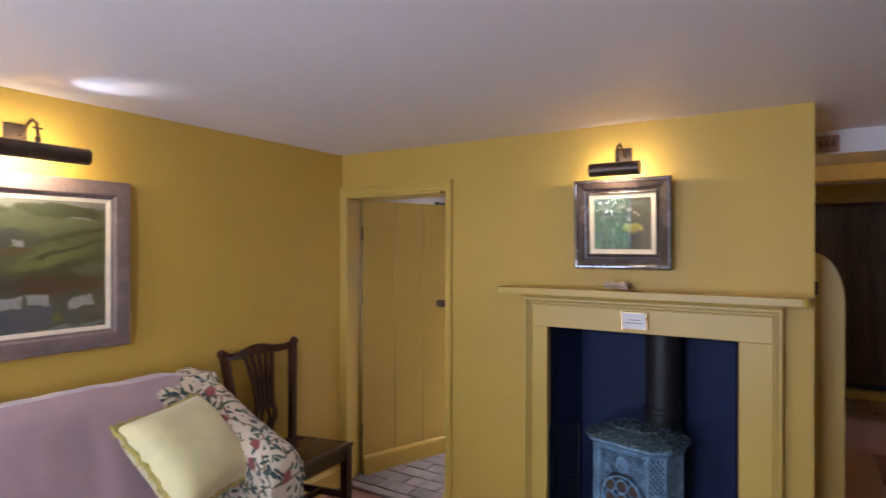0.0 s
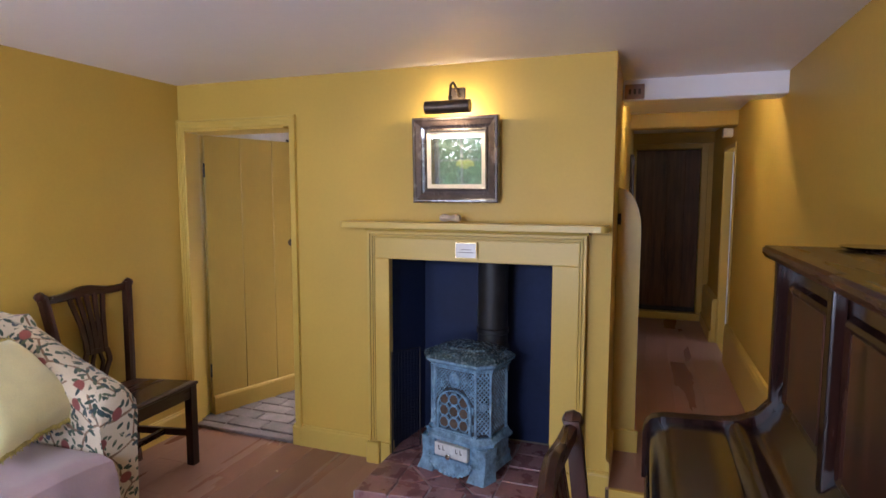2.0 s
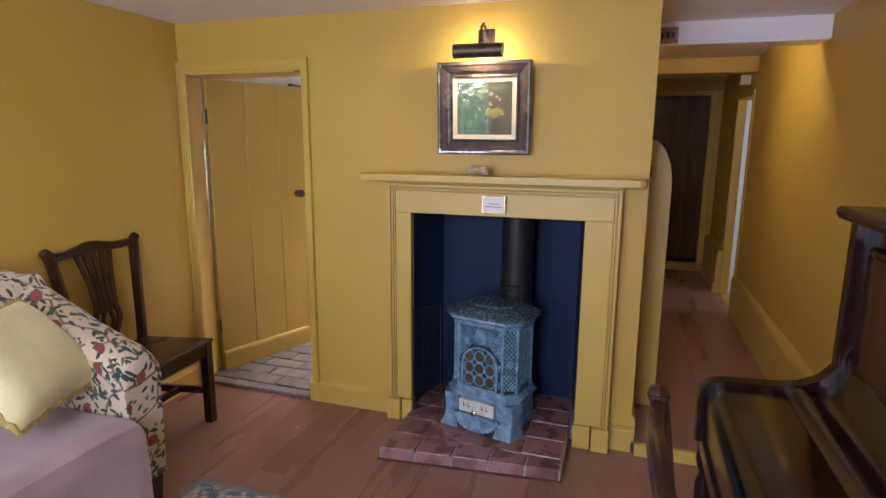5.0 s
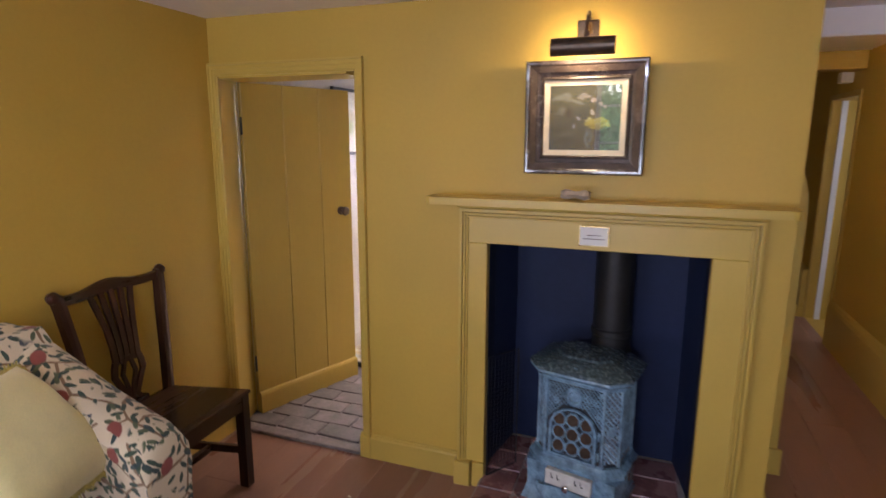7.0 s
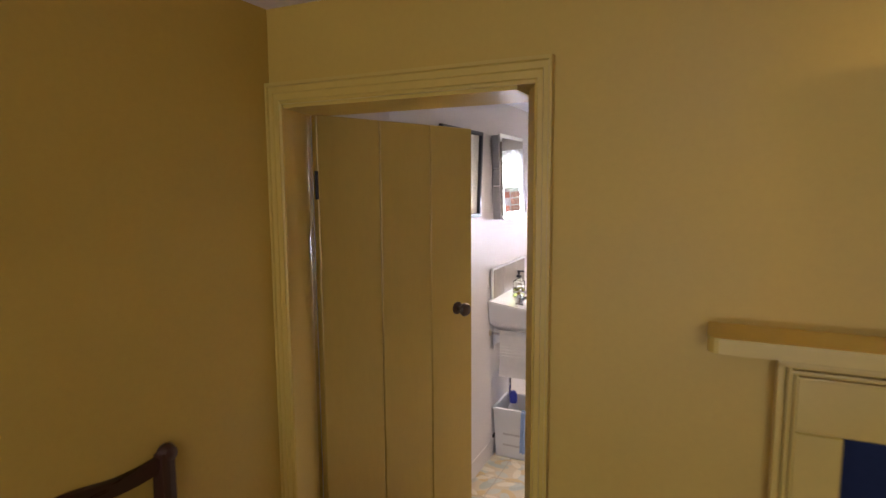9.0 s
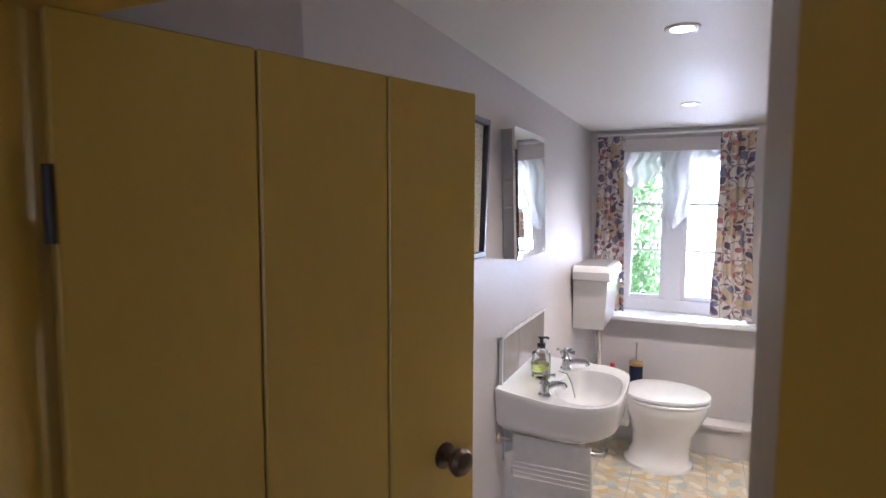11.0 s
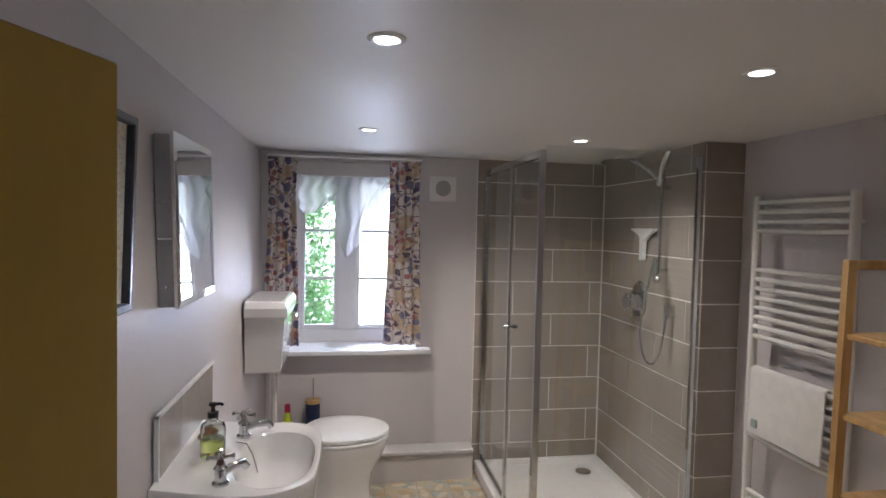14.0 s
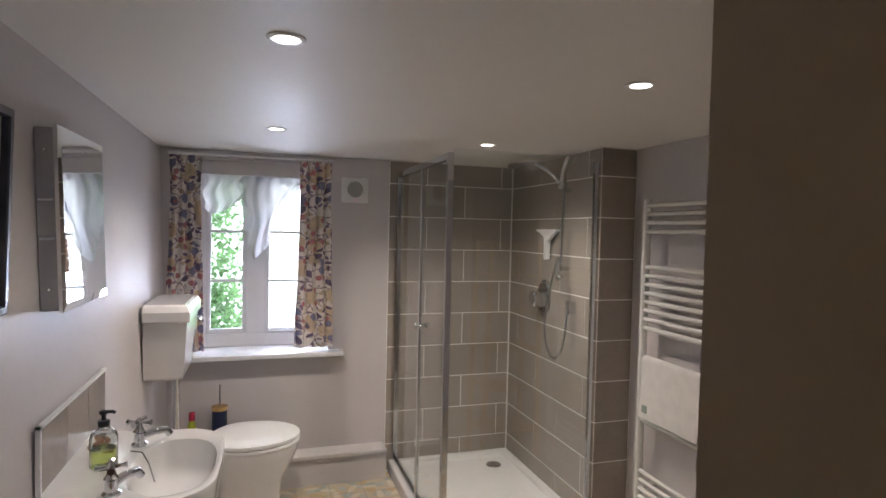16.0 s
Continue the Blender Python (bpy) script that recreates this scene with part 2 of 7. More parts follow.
def motif(nt, uv, scale, stretch, radius, seed, jitter=0.9):
    """A scatter of turned ovals: 1 inside, 0 outside."""
    v = vmath(nt, "ADD", vmath(nt, "MULTIPLY", uv, (scale, scale, 1)), (seed, seed * 0.7, 0))
    vo = nt.nodes.new("ShaderNodeTexVoronoi")
    vo.voronoi_dimensions = "2D"
    vo.inputs["Scale"].default_value, vo.inputs["Randomness"].default_value = 1.0, jitter
    nt.links.new(v, vo.inputs["Vector"])
    off = vmath(nt, "SUBTRACT", v, vo.outputs["Position"])
    sep = nt.nodes.new("ShaderNodeSeparateColor")
    nt.links.new(vo.outputs["Color"], sep.inputs[0])
    rot = nt.nodes.new("ShaderNodeVectorRotate")
    rot.rotation_type = "Z_AXIS"
    nt.links.new(off, rot.inputs["Vector"])
    nt.links.new(fmath(nt, "MULTIPLY", sep.outputs[0], 6.283), rot.inputs["Angle"])
    d = vmath(nt, "LENGTH", vmath(nt, "MULTIPLY", rot.outputs[0], (1, stretch, 0)), None)
    return ramp(nt, d, [(radius * 0.86, (1, 1, 1)), (radius, (0, 0, 0))])


def stems(nt, uv, scale, width):
    vo = nt.nodes.new("ShaderNodeTexVoronoi")
    vo.voronoi_dimensions, vo.feature = "2D", "DISTANCE_TO_EDGE"
    vo.inputs["Scale"].default_value = scale
    n = nt.nodes.new("ShaderNodeTexNoise")
    n.inputs["Scale"].default_value = scale * 1.3
    nt.links.new(uv, n.inputs["Vector"])
    w = vmath(nt, "ADD", uv, vmath(nt, "MULTIPLY", n.outputs["Color"], (0.5 / scale, 0.5 / scale, 0)))
    nt.links.new(w, vo.inputs["Vector"])
    return ramp(nt, vo.outputs["Distance"], [(width * 0.7, (1, 1, 1)), (width, (0, 0, 0))])


def floral(name, ground, layers, stem, rough=0.85, stem_scale=7.0):
    m, nt, p = nodes_of(name)
    uv = uvs(nt)
    c = mix(nt, noise_node(nt, uv, 9, 4), tuple(g * 0.9 for g in ground), ground)
    c = mix(nt, stems(nt, uv, stem_scale, 0.035), c, stem)
    for i, (col, scale, stretch, radius, *patch) in enumerate(layers):
        inner = mix(nt, noise_node(nt, uv, scale * 2.5, 3), tuple(k * 0.55 for k in col), tuple(min(1, k * 1.35) for k in col))
        mask = motif(nt, uv, scale, stretch, radius, 3.7 * i + 1.3)
        if patch:
            where = noise_node(nt, vmath(nt, "ADD", uv, (1.7 * i, 0.6 * i, 0)), patch[0], 1.0)
            mask = fmath(nt, "MULTIPLY", mask, ramp(nt, where, [(patch[1] - 0.01, (0, 0, 0)), (patch[1] + 0.01, (1, 1, 1))]))
        c = mix(nt, mask, c, inner)
    weave = noise_node(nt, uv, 420, 2)
    c = mix(nt, 1.0, c, ramp(nt, weave, [(0.3, (0.86,) * 3), (0.7, (1.05,) * 3)]), "MULTIPLY")
    nt.links.new(c, p.inputs["Base Color"])
    p.inputs["Roughness"].default_value = rough
    p.inputs["Sheen Weight"].default_value = 0.2
    nt.links.new(bump_of(nt, weave, 0.35, 0.002), p.inputs["Normal"])
    MATS[name] = m
    return m


SOFA_PRINT = floral("fruit_and_leaf_print", (0.72, 0.60, 0.42), [((0.040, 0.070, 0.048), 24, 2.5, 0.44, 5.0, 0.44), ((0.035, 0.062, 0.062), 20, 2.6, 0.42, 6.0, 0.48), ((0.095, 0.120, 0.060), 26, 2.4, 0.42, 7.0, 0.52), ((0.055, 0.070, 0.105), 11, 2.0, 0.24, 8.0, 0.60), ((0.29, 0.065, 0.050), 6.0, 1.25, 0.17)], (0.24, 0.14, 0.075), stem_scale=6.5)
CURTAIN_PRINT = floral("meadow_flower_print", (0.84, 0.78, 0.72), [((0.27, 0.20, 0.28), 32, 2.4, 0.35, 12.0, 0.49), ((0.66, 0.52, 0.36), 9, 1.15, 0.36), ((0.54, 0.43, 0.30), 22, 1.5, 0.30, 7.0, 0.5), ((0.17, 0.11, 0.18), 25, 2.2, 0.40, 9.0, 0.52), ((0.20, 0.20, 0.31), 13, 1.2, 0.28, 5.0, 0.47), ((0.46, 0.17, 0.18), 18, 1.1, 0.23, 7.0, 0.49), ((0.11, 0.08, 0.14), 12, 1.8, 0.24, 8.0, 0.51)], (0.32, 0.25, 0.28), stem_scale=14)
RUG_PRINT = floral("rug_border_pattern", (0.36, 0.31, 0.26), [((0.30, 0.10, 0.07), 14, 1.0, 0.34), ((0.07, 0.13, 0.17), 14, 1.6, 0.40), ((0.50, 0.45, 0.36), 19, 1.0, 0.24)], (0.08, 0.07, 0.08), 0.95, 9.0)


def lino_vinyl():
    m, nt, p = nodes_of("patterned_vinyl")
    v = mapped(nt, "Object")
    c = mix(nt, noise_node(nt, v, 6, 4), (0.44, 0.35, 0.22), (0.60, 0.53, 0.40))
    for col, sc, st, r, sd in (((0.30, 0.36, 0.36), 6.5, 2.3, 0.46, 2.0), ((0.52, 0.36, 0.15), 6.5, 2.0, 0.40, 7.3), ((0.42, 0.46, 0.44), 9, 1.8, 0.40, 4.4), ((0.66, 0.60, 0.48), 8, 2.4, 0.42, 9.1)):
        c = mix(nt, 0.75, c, mix(nt, motif(nt, v, sc, st, r, sd, 0.5), c, col))
    br = nt.nodes.new("ShaderNodeTexBrick")
    br.offset = 0.0
    br.inputs["Scale"].default_value, br.inputs["Brick Width"].default_value, br.inputs["Row Height"].default_value = 1.0, 0.2, 0.2
    br.inputs["Mortar Size"].default_value = 0.0025
    nt.links.new(v, br.inputs["Vector"])
    c = mix(nt, br.outputs["Fac"], c, (0.36, 0.31, 0.24))
    nt.links.new(c, p.inputs["Base Color"])
    p.inputs["Roughness"].default_value = 0.32
    return m


LINO = lino_vinyl()


def blob(nt, uv, at, size, soft=0.35):
    d = vmath(nt, "LENGTH", vmath(nt, "MULTIPLY", vmath(nt, "SUBTRACT", uv, (at[0], at[1], 0)), (1 / size[0], 1 / size[1], 0)), None)
    return ramp(nt, d, [(1 - soft, (1, 1, 1)), (1.0, (0, 0, 0))])


def painted(name, build):
    """A painting: build(nt, uv) gives its colour, brushed on with relief."""
    m, nt, p = nodes_of(name)
    raw = uvs(nt)
    n = nt.nodes.new("ShaderNodeTexNoise")
    n.inputs["Scale"].default_value, n.inputs["Detail"].default_value = 26, 5
    nt.links.new(raw, n.inputs["Vector"])
    uv = vmath(nt, "ADD", raw, vmath(nt, "MULTIPLY", vmath(nt, "SUBTRACT", n.outputs["Color"], (0.5, 0.5, 0.5)), (0.045, 0.045, 0)))
    c = build(nt, uv)
    brush = noise_node(nt, vmath(nt, "MULTIPLY", raw, (60, 140, 1)), 1.0, 4)
    c = mix(nt, 1.0, c, ramp(nt, brush, [(0.3, (0.72,) * 3), (0.7, (1.22,) * 3)]), "MULTIPLY")
    nt.links.new(c, p.inputs["Base Color"])
    p.inputs["Roughness"].default_value = 0.42
    nt.links.new(bump_of(nt, brush, 0.3, 0.002), p.inputs["Normal"])
    return m


def stroke(nt, uv, at, size, turn, square, soft=0.16):
    """A turned oval or four-sided patch of paint."""
    r = nt.nodes.new("ShaderNodeVectorRotate")
    r.rotation_type = "Z_AXIS"
    r.inputs["Angle"].default_value = -radians(turn)
    nt.links.new(vmath(nt, "SUBTRACT", uv, (at[0], at[1], 0)), r.inputs["Vector"])
    q = vmath(nt, "MULTIPLY", r.outputs[0], (1 / size[0], 1 / size[1], 0))
    d = vmath(nt, "LENGTH", q, None)
    if square:
        sep = nt.nodes.new("ShaderNodeSeparateXYZ")
        nt.links.new(vmath(nt, "ABSOLUTE", q, None), sep.inputs[0])
        d = fmath(nt, "MAXIMUM", sep.outputs[0], sep.outputs[1])
    return ramp(nt, d, [(1 - soft, (1, 1, 1)), (1.0, (0, 0, 0))])


def still_life(nt, uv):
    """Roses and yellow leaves in a glass before a dim garden with a small dark house."""
    c = mix(nt, noise_node(nt, uv, 22, 6, 0.7), (0.016, 0.020, 0.014), (0.115, 0.112, 0.075))
    PINK_, YELLOW_, HAZE = (0.56, 0.42, 0.36), (0.40, 0.34, 0.05), (0.21, 0.21, 0.16)
    for x, y, sx, sy, turn, col in (
            (-0.085, 0.078, 0.045, 0.016, 10, HAZE), (-0.040, 0.060, 0.050, 0.010, -14, HAZE), (-0.005, 0.078, 0.030, 0.009, 8, (0.33, 0.28, 0.24)), (0.070, 0.095, 0.050, 0.010, 0, (0.13, 0.13, 0.10)), (-0.090, 0.030, 0.030, 0.008, 12, (0.15, 0.15, 0.11)),
            (-0.058, 0.020, 0.022, 0.021, 0, (0.034, 0.028, 0.024)), (-0.080, 0.022, 0.008, 0.018, 0, (0.15, 0.14, 0.11)), (-0.100, -0.040, 0.030, 0.010, -10, (0.030, 0.036, 0.024)), (-0.060, -0.060, 0.035, 0.009, 14, (0.11, 0.105, 0.07)), (-0.075, -0.090, 0.040, 0.009, 0, (0.030, 0.030, 0.022)),
            (0.055, -0.078, 0.027, 0.046, 0, (0.026, 0.019, 0.017)), (0.014, -0.074, 0.016, 0.040, 0, (0.14, 0.175, 0.165)), (0.018, -0.070, 0.005, 0.036, 0, (0.06, 0.075, 0.07)),
            (0.030, -0.018, 0.030, 0.012, 14, YELLOW_), (0.062, -0.012, 0.030, 0.013, -10, YELLOW_), (0.050, -0.030, 0.040, 0.012, 4, (0.30, 0.25, 0.035)), (0.084, -0.030, 0.014, 0.010, -25, (0.46, 0.40, 0.10)), (0.018, -0.006, 0.012, 0.007, 30, (0.50, 0.44, 0.14)),
            (0.028, 0.068, 0.010, 0.010, 0, PINK_), (0.057, 0.052, 0.011, 0.009, 20, PINK_), (0.073, 0.043, 0.008, 0.008, 0, (0.48, 0.36, 0.31)), (0.028, 0.022, 0.010, 0.009, 0, (0.50, 0.42, 0.36)), (-0.024, 0.000, 0.009, 0.008, 0, (0.44, 0.38, 0.32)), (-0.040, -0.026, 0.006, 0.006, 0, (0.36, 0.32, 0.27))):
        c = mix(nt, stroke(nt, uv, (x, y), (sx, sy), turn, False, 0.3), c, col)
    return c


def landscape(nt, uv):
    """Hills and hedged fields under a pale sky, farm roofs among trees below."""
    sep = nt.nodes.new("ShaderNodeSeparateXYZ")
    nt.links.new(uv, sep.inputs[0])
    c = ramp(nt, fmath(nt, "ADD", fmath(nt, "MULTIPLY", sep.outputs[1], 1.6), 0.5), [(0.08, (0.07, 0.085, 0.06)), (0.20, (0.09, 0.10, 0.09)), (0.40, (0.06, 0.055, 0.045)), (0.55, (0.08, 0.10, 0.05)), (0.78, (0.15, 0.165, 0.09)), (0.84, (0.17, 0.18, 0.11)), (0.87, (0.50, 0.46, 0.41))])
    c = mix(nt, 0.30, c, mix(nt, noise_node(nt, uv, 30, 5), (0.02, 0.03, 0.025), (0.22, 0.23, 0.15)))
    GREEN, DARK, TREE, ROOF, WALL = (0.17, 0.19, 0.065), (0.042, 0.058, 0.036), (0.095, 0.055, 0.040), (0.46, 0.42, 0.37), (0.12, 0.13, 0.15)
    for x, y, sx, sy, turn, col in (
            (0.16, 0.212, 0.17, 0.030, -3, (0.055, 0.066, 0.042)), (-0.12, 0.200, 0.12, 0.022, 4, (0.055, 0.07, 0.042)), (0.24, 0.185, 0.05, 0.010, 0, (0.34, 0.31, 0.27)),
            (0.10, 0.160, 0.22, 0.020, 4, (0.16, 0.175, 0.085)), (0.20, 0.115, 0.18, 0.016, 12, DARK), (-0.02, 0.105, 0.12, 0.036, 0, (0.060, 0.074, 0.074)), (0.19, 0.088, 0.16, 0.016, 16, (0.12, 0.14, 0.07)),
            (0.02, 0.085, 0.020, 0.013, 0, ROOF), (-0.03, 0.048, 0.11, 0.014, 8, (0.13, 0.075, 0.042)), (0.13, 0.032, 0.17, 0.034, 17, GREEN), (0.19, 0.062, 0.16, 0.010, 17, DARK), (0.18, -0.008, 0.17, 0.016, 16, DARK),
            (0.27, -0.022, 0.08, 0.028, 8, (0.13, 0.155, 0.09)), (0.12, -0.075, 0.12, 0.042, 0, TREE), (0.26, -0.080, 0.08, 0.032, -6, TREE), (0.19, -0.045, 0.05, 0.020, 0, (0.06, 0.05, 0.04)), (-0.09, -0.060, 0.07, 0.060, 0, (0.042, 0.052, 0.060)), (-0.24, 0.02, 0.12, 0.05, -12, GREEN), (-0.25, -0.07, 0.11, 0.05, 0, TREE),
            (-0.02, -0.205, 0.13, 0.045, 0, WALL), (0.09, -0.195, 0.05, 0.045, 0, WALL), (0.22, -0.205, 0.055, 0.036, 0, (0.10, 0.11, 0.12)), (-0.02, -0.140, 0.055, 0.022, 6, ROOF), (0.085, -0.132, 0.042, 0.020, -4, ROOF), (0.235, -0.150, 0.050, 0.020, 12, ROOF), (0.30, -0.185, 0.03, 0.03, 0, (0.16, 0.13, 0.12)), (-0.22, -0.17, 0.08, 0.03, 0, ROOF),
            (0.15, -0.205, 0.018, 0.022, 0, (0.22, 0.22, 0.06)), (0.06, -0.258, 0.30, 0.011, 4, (0.24, 0.27, 0.24))):
        c = mix(nt, stroke(nt, uv, (x, y), (sx, sy), turn, col in (ROOF, WALL)), c, col)
    return c


def garden_print(nt, uv):
    c = mix(nt, noise_node(nt, uv, 10, 3), (0.72, 0.70, 0.63), (0.80, 0.78, 0.72))
    for x, y, sx, sy, col in ((0.0, -0.02, 0.10, 0.11, (0.40, 0.47, 0.25)), (0.02, 0.04, 0.06, 0.05, (0.55, 0.52, 0.36)), (-0.03, -0.06, 0.05, 0.03, (0.30, 0.40, 0.18))):
        c = mix(nt, blob(nt, uv, (x, y), (sx, sy), 0.8), c, col)
    return c


STILL_LIFE, LANDSCAPE, GARDEN_PRINT = painted("still_life_paint", still_life), painted("landscape_paint", landscape), painted("garden_print", garden_print)


# ---- mesh helpers ----
def box(bm, lo, hi, bevel=0.0, seg=1):
    v = [bm.verts.new((x, y, z)) for x in (lo[0], hi[0]) for y in (lo[1], hi[1]) for z in (lo[2], hi[2])]
    fs = [bm.faces.new([v[i] for i in q]) for q in ((0, 1, 3, 2), (4, 6, 7, 5), (0, 4, 5, 1), (2, 3, 7, 6), (0, 2, 6, 4), (1, 5, 7, 3))]
    if bevel:
        es = list({e for f in fs for e in f.edges})
        bmesh.ops.bevel(bm, geom=es, offset=bevel, segments=seg, profile=0.6, affect="EDGES")
    return bm


def boxes(*specs, bevel=0.0, seg=1):
    bm = bmesh.new()
    for lo, hi in specs:
        one = box(bmesh.new(), lo, hi, bevel, seg)
        me = bpy.data.meshes.new("tmp")
        one.to_mesh(me)
        one.free()
        bm.from_mesh(me)
        bpy.data.meshes.remove(me)
    return bm


def loft(rings, closed=True, caps=True, around=False):
    """Skin through rings of equally many points. around: the last ring joins the first."""
    bm = bmesh.new()
    rv = [[bm.verts.new(p) for p in r] for r in rings]
    n = len(rings[0])
    pairs = list(zip(rv, rv[1:])) + ([(rv[-1], rv[0])] if around else [])
    for a, b in pairs:
        for i in range(n if closed else n - 1):
            j = (i + 1) % n
            bm.faces.new((a[i], a[j], b[j], b[i]))
    if caps and closed and not around:
        bm.faces.new(rv[0][::-1])
        bm.faces.new(rv[-1])
    bmesh.ops.recalc_face_normals(bm, faces=bm.faces)
    return bm


def lathe(profile, seg=24, squash=1.0):
    """Profile of (radius, height) turned about z."""
    return loft([[(r * math.cos(2 * math.pi * i / seg), squash * r * math.sin(2 * math.pi * i / seg), z) for i in range(seg)] for r, z in profile])


def tube(points, r, seg=10, taper=None, flat=1.0):
    """A round bar along points; r a number or one for each point."""
    pts = [Vector(p) for p in points]
    rings, up = [], None
    for i, p in enumerate(pts):
        d = (pts[min(i + 1, len(pts) - 1)] - pts[max(i - 1, 0)]).normalized()
        if up is None:
            up = Vector((0, 0, 1)) if abs(d.z) < 0.9 else Vector((1, 0, 0))
        s = d.cross(up).normalized()
        up = s.cross(d).normalized()
        rr = r[i] if isinstance(r, (list, tuple)) else r
        rings.append([p + s * rr * math.cos(2 * math.pi * k / seg) + up * rr * flat * math.sin(2 * math.pi * k / seg) for k in range(seg)])
    return loft(rings)


def prism(outline, depth, axis="z"):
    """A flat outline (2D) given a thickness along an axis, from 0 to depth."""
    put = {"z": lambda a, b, d: (a, b, d), "y": lambda a, b, d: (a, d, b), "x": lambda a, b, d: (d, a, b)}[axis]
    return loft([[put(a, b, d) for a, b in outline] for d in (0, depth)])


def strip(profile, lo, hi, axis="x"):
    """A moulding: profile of (out, up) run along an axis."""
    put = {"x": lambda a, o, u: (a, o, u), "y": lambda a, o, u: (o, a, u), "z": lambda a, o, u: (o, u, a)}[axis]
    return loft([[put(a, o, u) for o, u in profile] for a in (lo, hi)])


def joined(*bms):
    out = bmesh.new()
    for b in bms:
        me = bpy.data.meshes.new("tmp")
        b.to_mesh(me)
        b.free()
        out.from_mesh(me)
        bpy.data.meshes.remove(me)
    return out


def moved(bm, m):
    bmesh.ops.transform(bm, matrix=m, verts=bm.verts)
    return bm


def slab(us, vs, holes, thick, put):
    """A wall sheet on a grid of cuts us, vs, with holes (i, j), given thickness; put(u, v, d) lays it into the world."""
    bm = bmesh.new()
    cache = {}

    def vert(i, j, d):
        if (i, j, d) not in cache:
            cache[i, j, d] = bm.verts.new(put(us[i], vs[j], thick * d))
        return cache[i, j, d]
    full = {(i, j) for i in range(len(us) - 1) for j in range(len(vs) - 1)} - set(holes)
    for i, j in full:
        for d in (0, 1):
            bm.faces.new([vert(a, b, d) for a, b in ((i, j), (i + 1, j), (i + 1, j + 1), (i, j + 1))])
        for a, b, (c, e), (f, g) in ((i - 1, j, (i, j), (i, j + 1)), (i + 1, j, (i + 1, j), (i + 1, j + 1)), (i, j - 1, (i, j), (i + 1, j)), (i, j + 1, (i, j + 1), (i + 1, j + 1))):
            if (a, b) not in full:
                bm.faces.new([vert(c, e, 0), vert(f, g, 0), vert(f, g, 1), vert(c, e, 1)])
    bmesh.ops.recalc_face_normals(bm, faces=bm.faces)
    return bm


def box_uv(bm):
    uv = bm.loops.layers.uv.verify()
    for f in bm.faces:
        n = f.normal
        k = max(range(3), key=lambda i: abs(n[i]))
        a, b = ((1, 2), (0, 2), (0, 1))[k]
        for l in f.loops:
            l[uv].uv = (l.vert.co[a], l.vert.co[b])


def mesh_of(name, bm, material, smooth=False, uv=False):
    bmesh.ops.recalc_face_normals(bm, faces=bm.faces)
    bm.normal_update()
    if uv:
        box_uv(bm)
    me = bpy.data.meshes.new(name)
    bm.to_mesh(me)
    bm.free()
    me.materials.append(material)
    if smooth:
        me.shade_smooth()
        me.set_sharp_from_angle(angle=radians(38))
    return me


def part(name, bm, material, parent=None, label="", smooth=False, uv=False, m=None):
    ob = new(name, mesh_of(name, bm, material, smooth, uv))
    if parent:
        ob.parent = parent
    if m:
        ob.matrix_local = m
    return tagged(ob, label)


def thing(name, m, label, category, group=""):
    ob = new(name)
    ob.empty_display_size = 0.1
    ob.matrix_world = m
    return tagged(ob, label, category, group)


def structure(name, bm, material, label="", category="", smooth=False):
    return tagged(part(name, bm, material, None, label, smooth), "", category, kind="structure")


# ---- the shell of the rooms ----
ZC, ZB = 2.103, 2.085           # ceilings: sitting room, bathroom
WX0, WX1, WTOP = 0.046, 0.784, 1.838    # doorway to the bathroom
XR, YB = 3.352, -4.0             # sitting room right wall, window wall
BX0, BX1, BY1, BY0 = 0.065, 2.465, 3.665, 0.20   # bathroom
FX0, FX1, FZ = 1.405, 2.265, 1.12   # fireplace opening
XC = 2.527                      # right corner of the chimney breast
HZ, HC = 0.06, 2.138            # passage floor and ceiling

structure("floor", boxes(((-0.25, -4.2, -0.10), (3.6, 0.0, -0.010))), BRONZE, "red-brown boarded floor of the sitting room", "floor")
structure("floor_hall", boxes(((XC + 0.003, -0.02, -0.10), (3.6, 4.5, HZ - 0.010))), BRONZE, "red-brown boarded floor of the passage", "floor")
structure("floor_bath", boxes(((-0.25, 0.955, -0.10), (BX1 - 0.002, 4.1, 0.05)), ((0.95, 0.21, -0.1), (BX1 - 0.002, 0.955, 0.05))), LINO, "vinyl floor in patterned cream tiles", "floor")
# wall between sitting room and bathroom, with doorway and fireplace
structure("wall_fireplace", slab([-0.25, -0.012, WX1, FX0, FX1, XC], [-0.05, FZ, WTOP, 2.35], [(1, 0), (1, 1), (3, 0)], 0.198, lambda u, v, d: (u, d, v)), OCHRE, "ochre yellow painted chimney wall", "wall")
structure("wall_left", slab([-4.2, 0.0], [-0.05, 2.35], [], -0.25, lambda u, v, d: (d, u, v)), OCHRE, "ochre yellow painted wall", "wall")
structure("ceiling", boxes(((-0.25, -4.2, ZC), (3.6, 0.0, ZC + 0.1)), ((XC - 0.05, 0.0, ZC), (3.6, 0.80, ZC + 0.1))), CEIL, "matt white ceiling with a lilac cast", "ceiling")
structure("wall_window", slab([-0.25, 0.15, 0.85, 1.45, 2.25, 3.6], [-0.05, 0.75, 1.90, 2.35], [(1, 1), (3, 1)], -0.25, lambda u, v, d: (u, YB + d, v)), OCHRE, "ochre painted outer wall with two windows", "wall")
structure("wall_right", slab([-4.2, 2.47, 3.10, 4.5], [-0.05, HZ, 1.85, 2.35], [(1, 1)], 0.2, lambda u, v, d: (XR + d, u, v)), OCHRE, "ochre yellow painted wall", "wall")
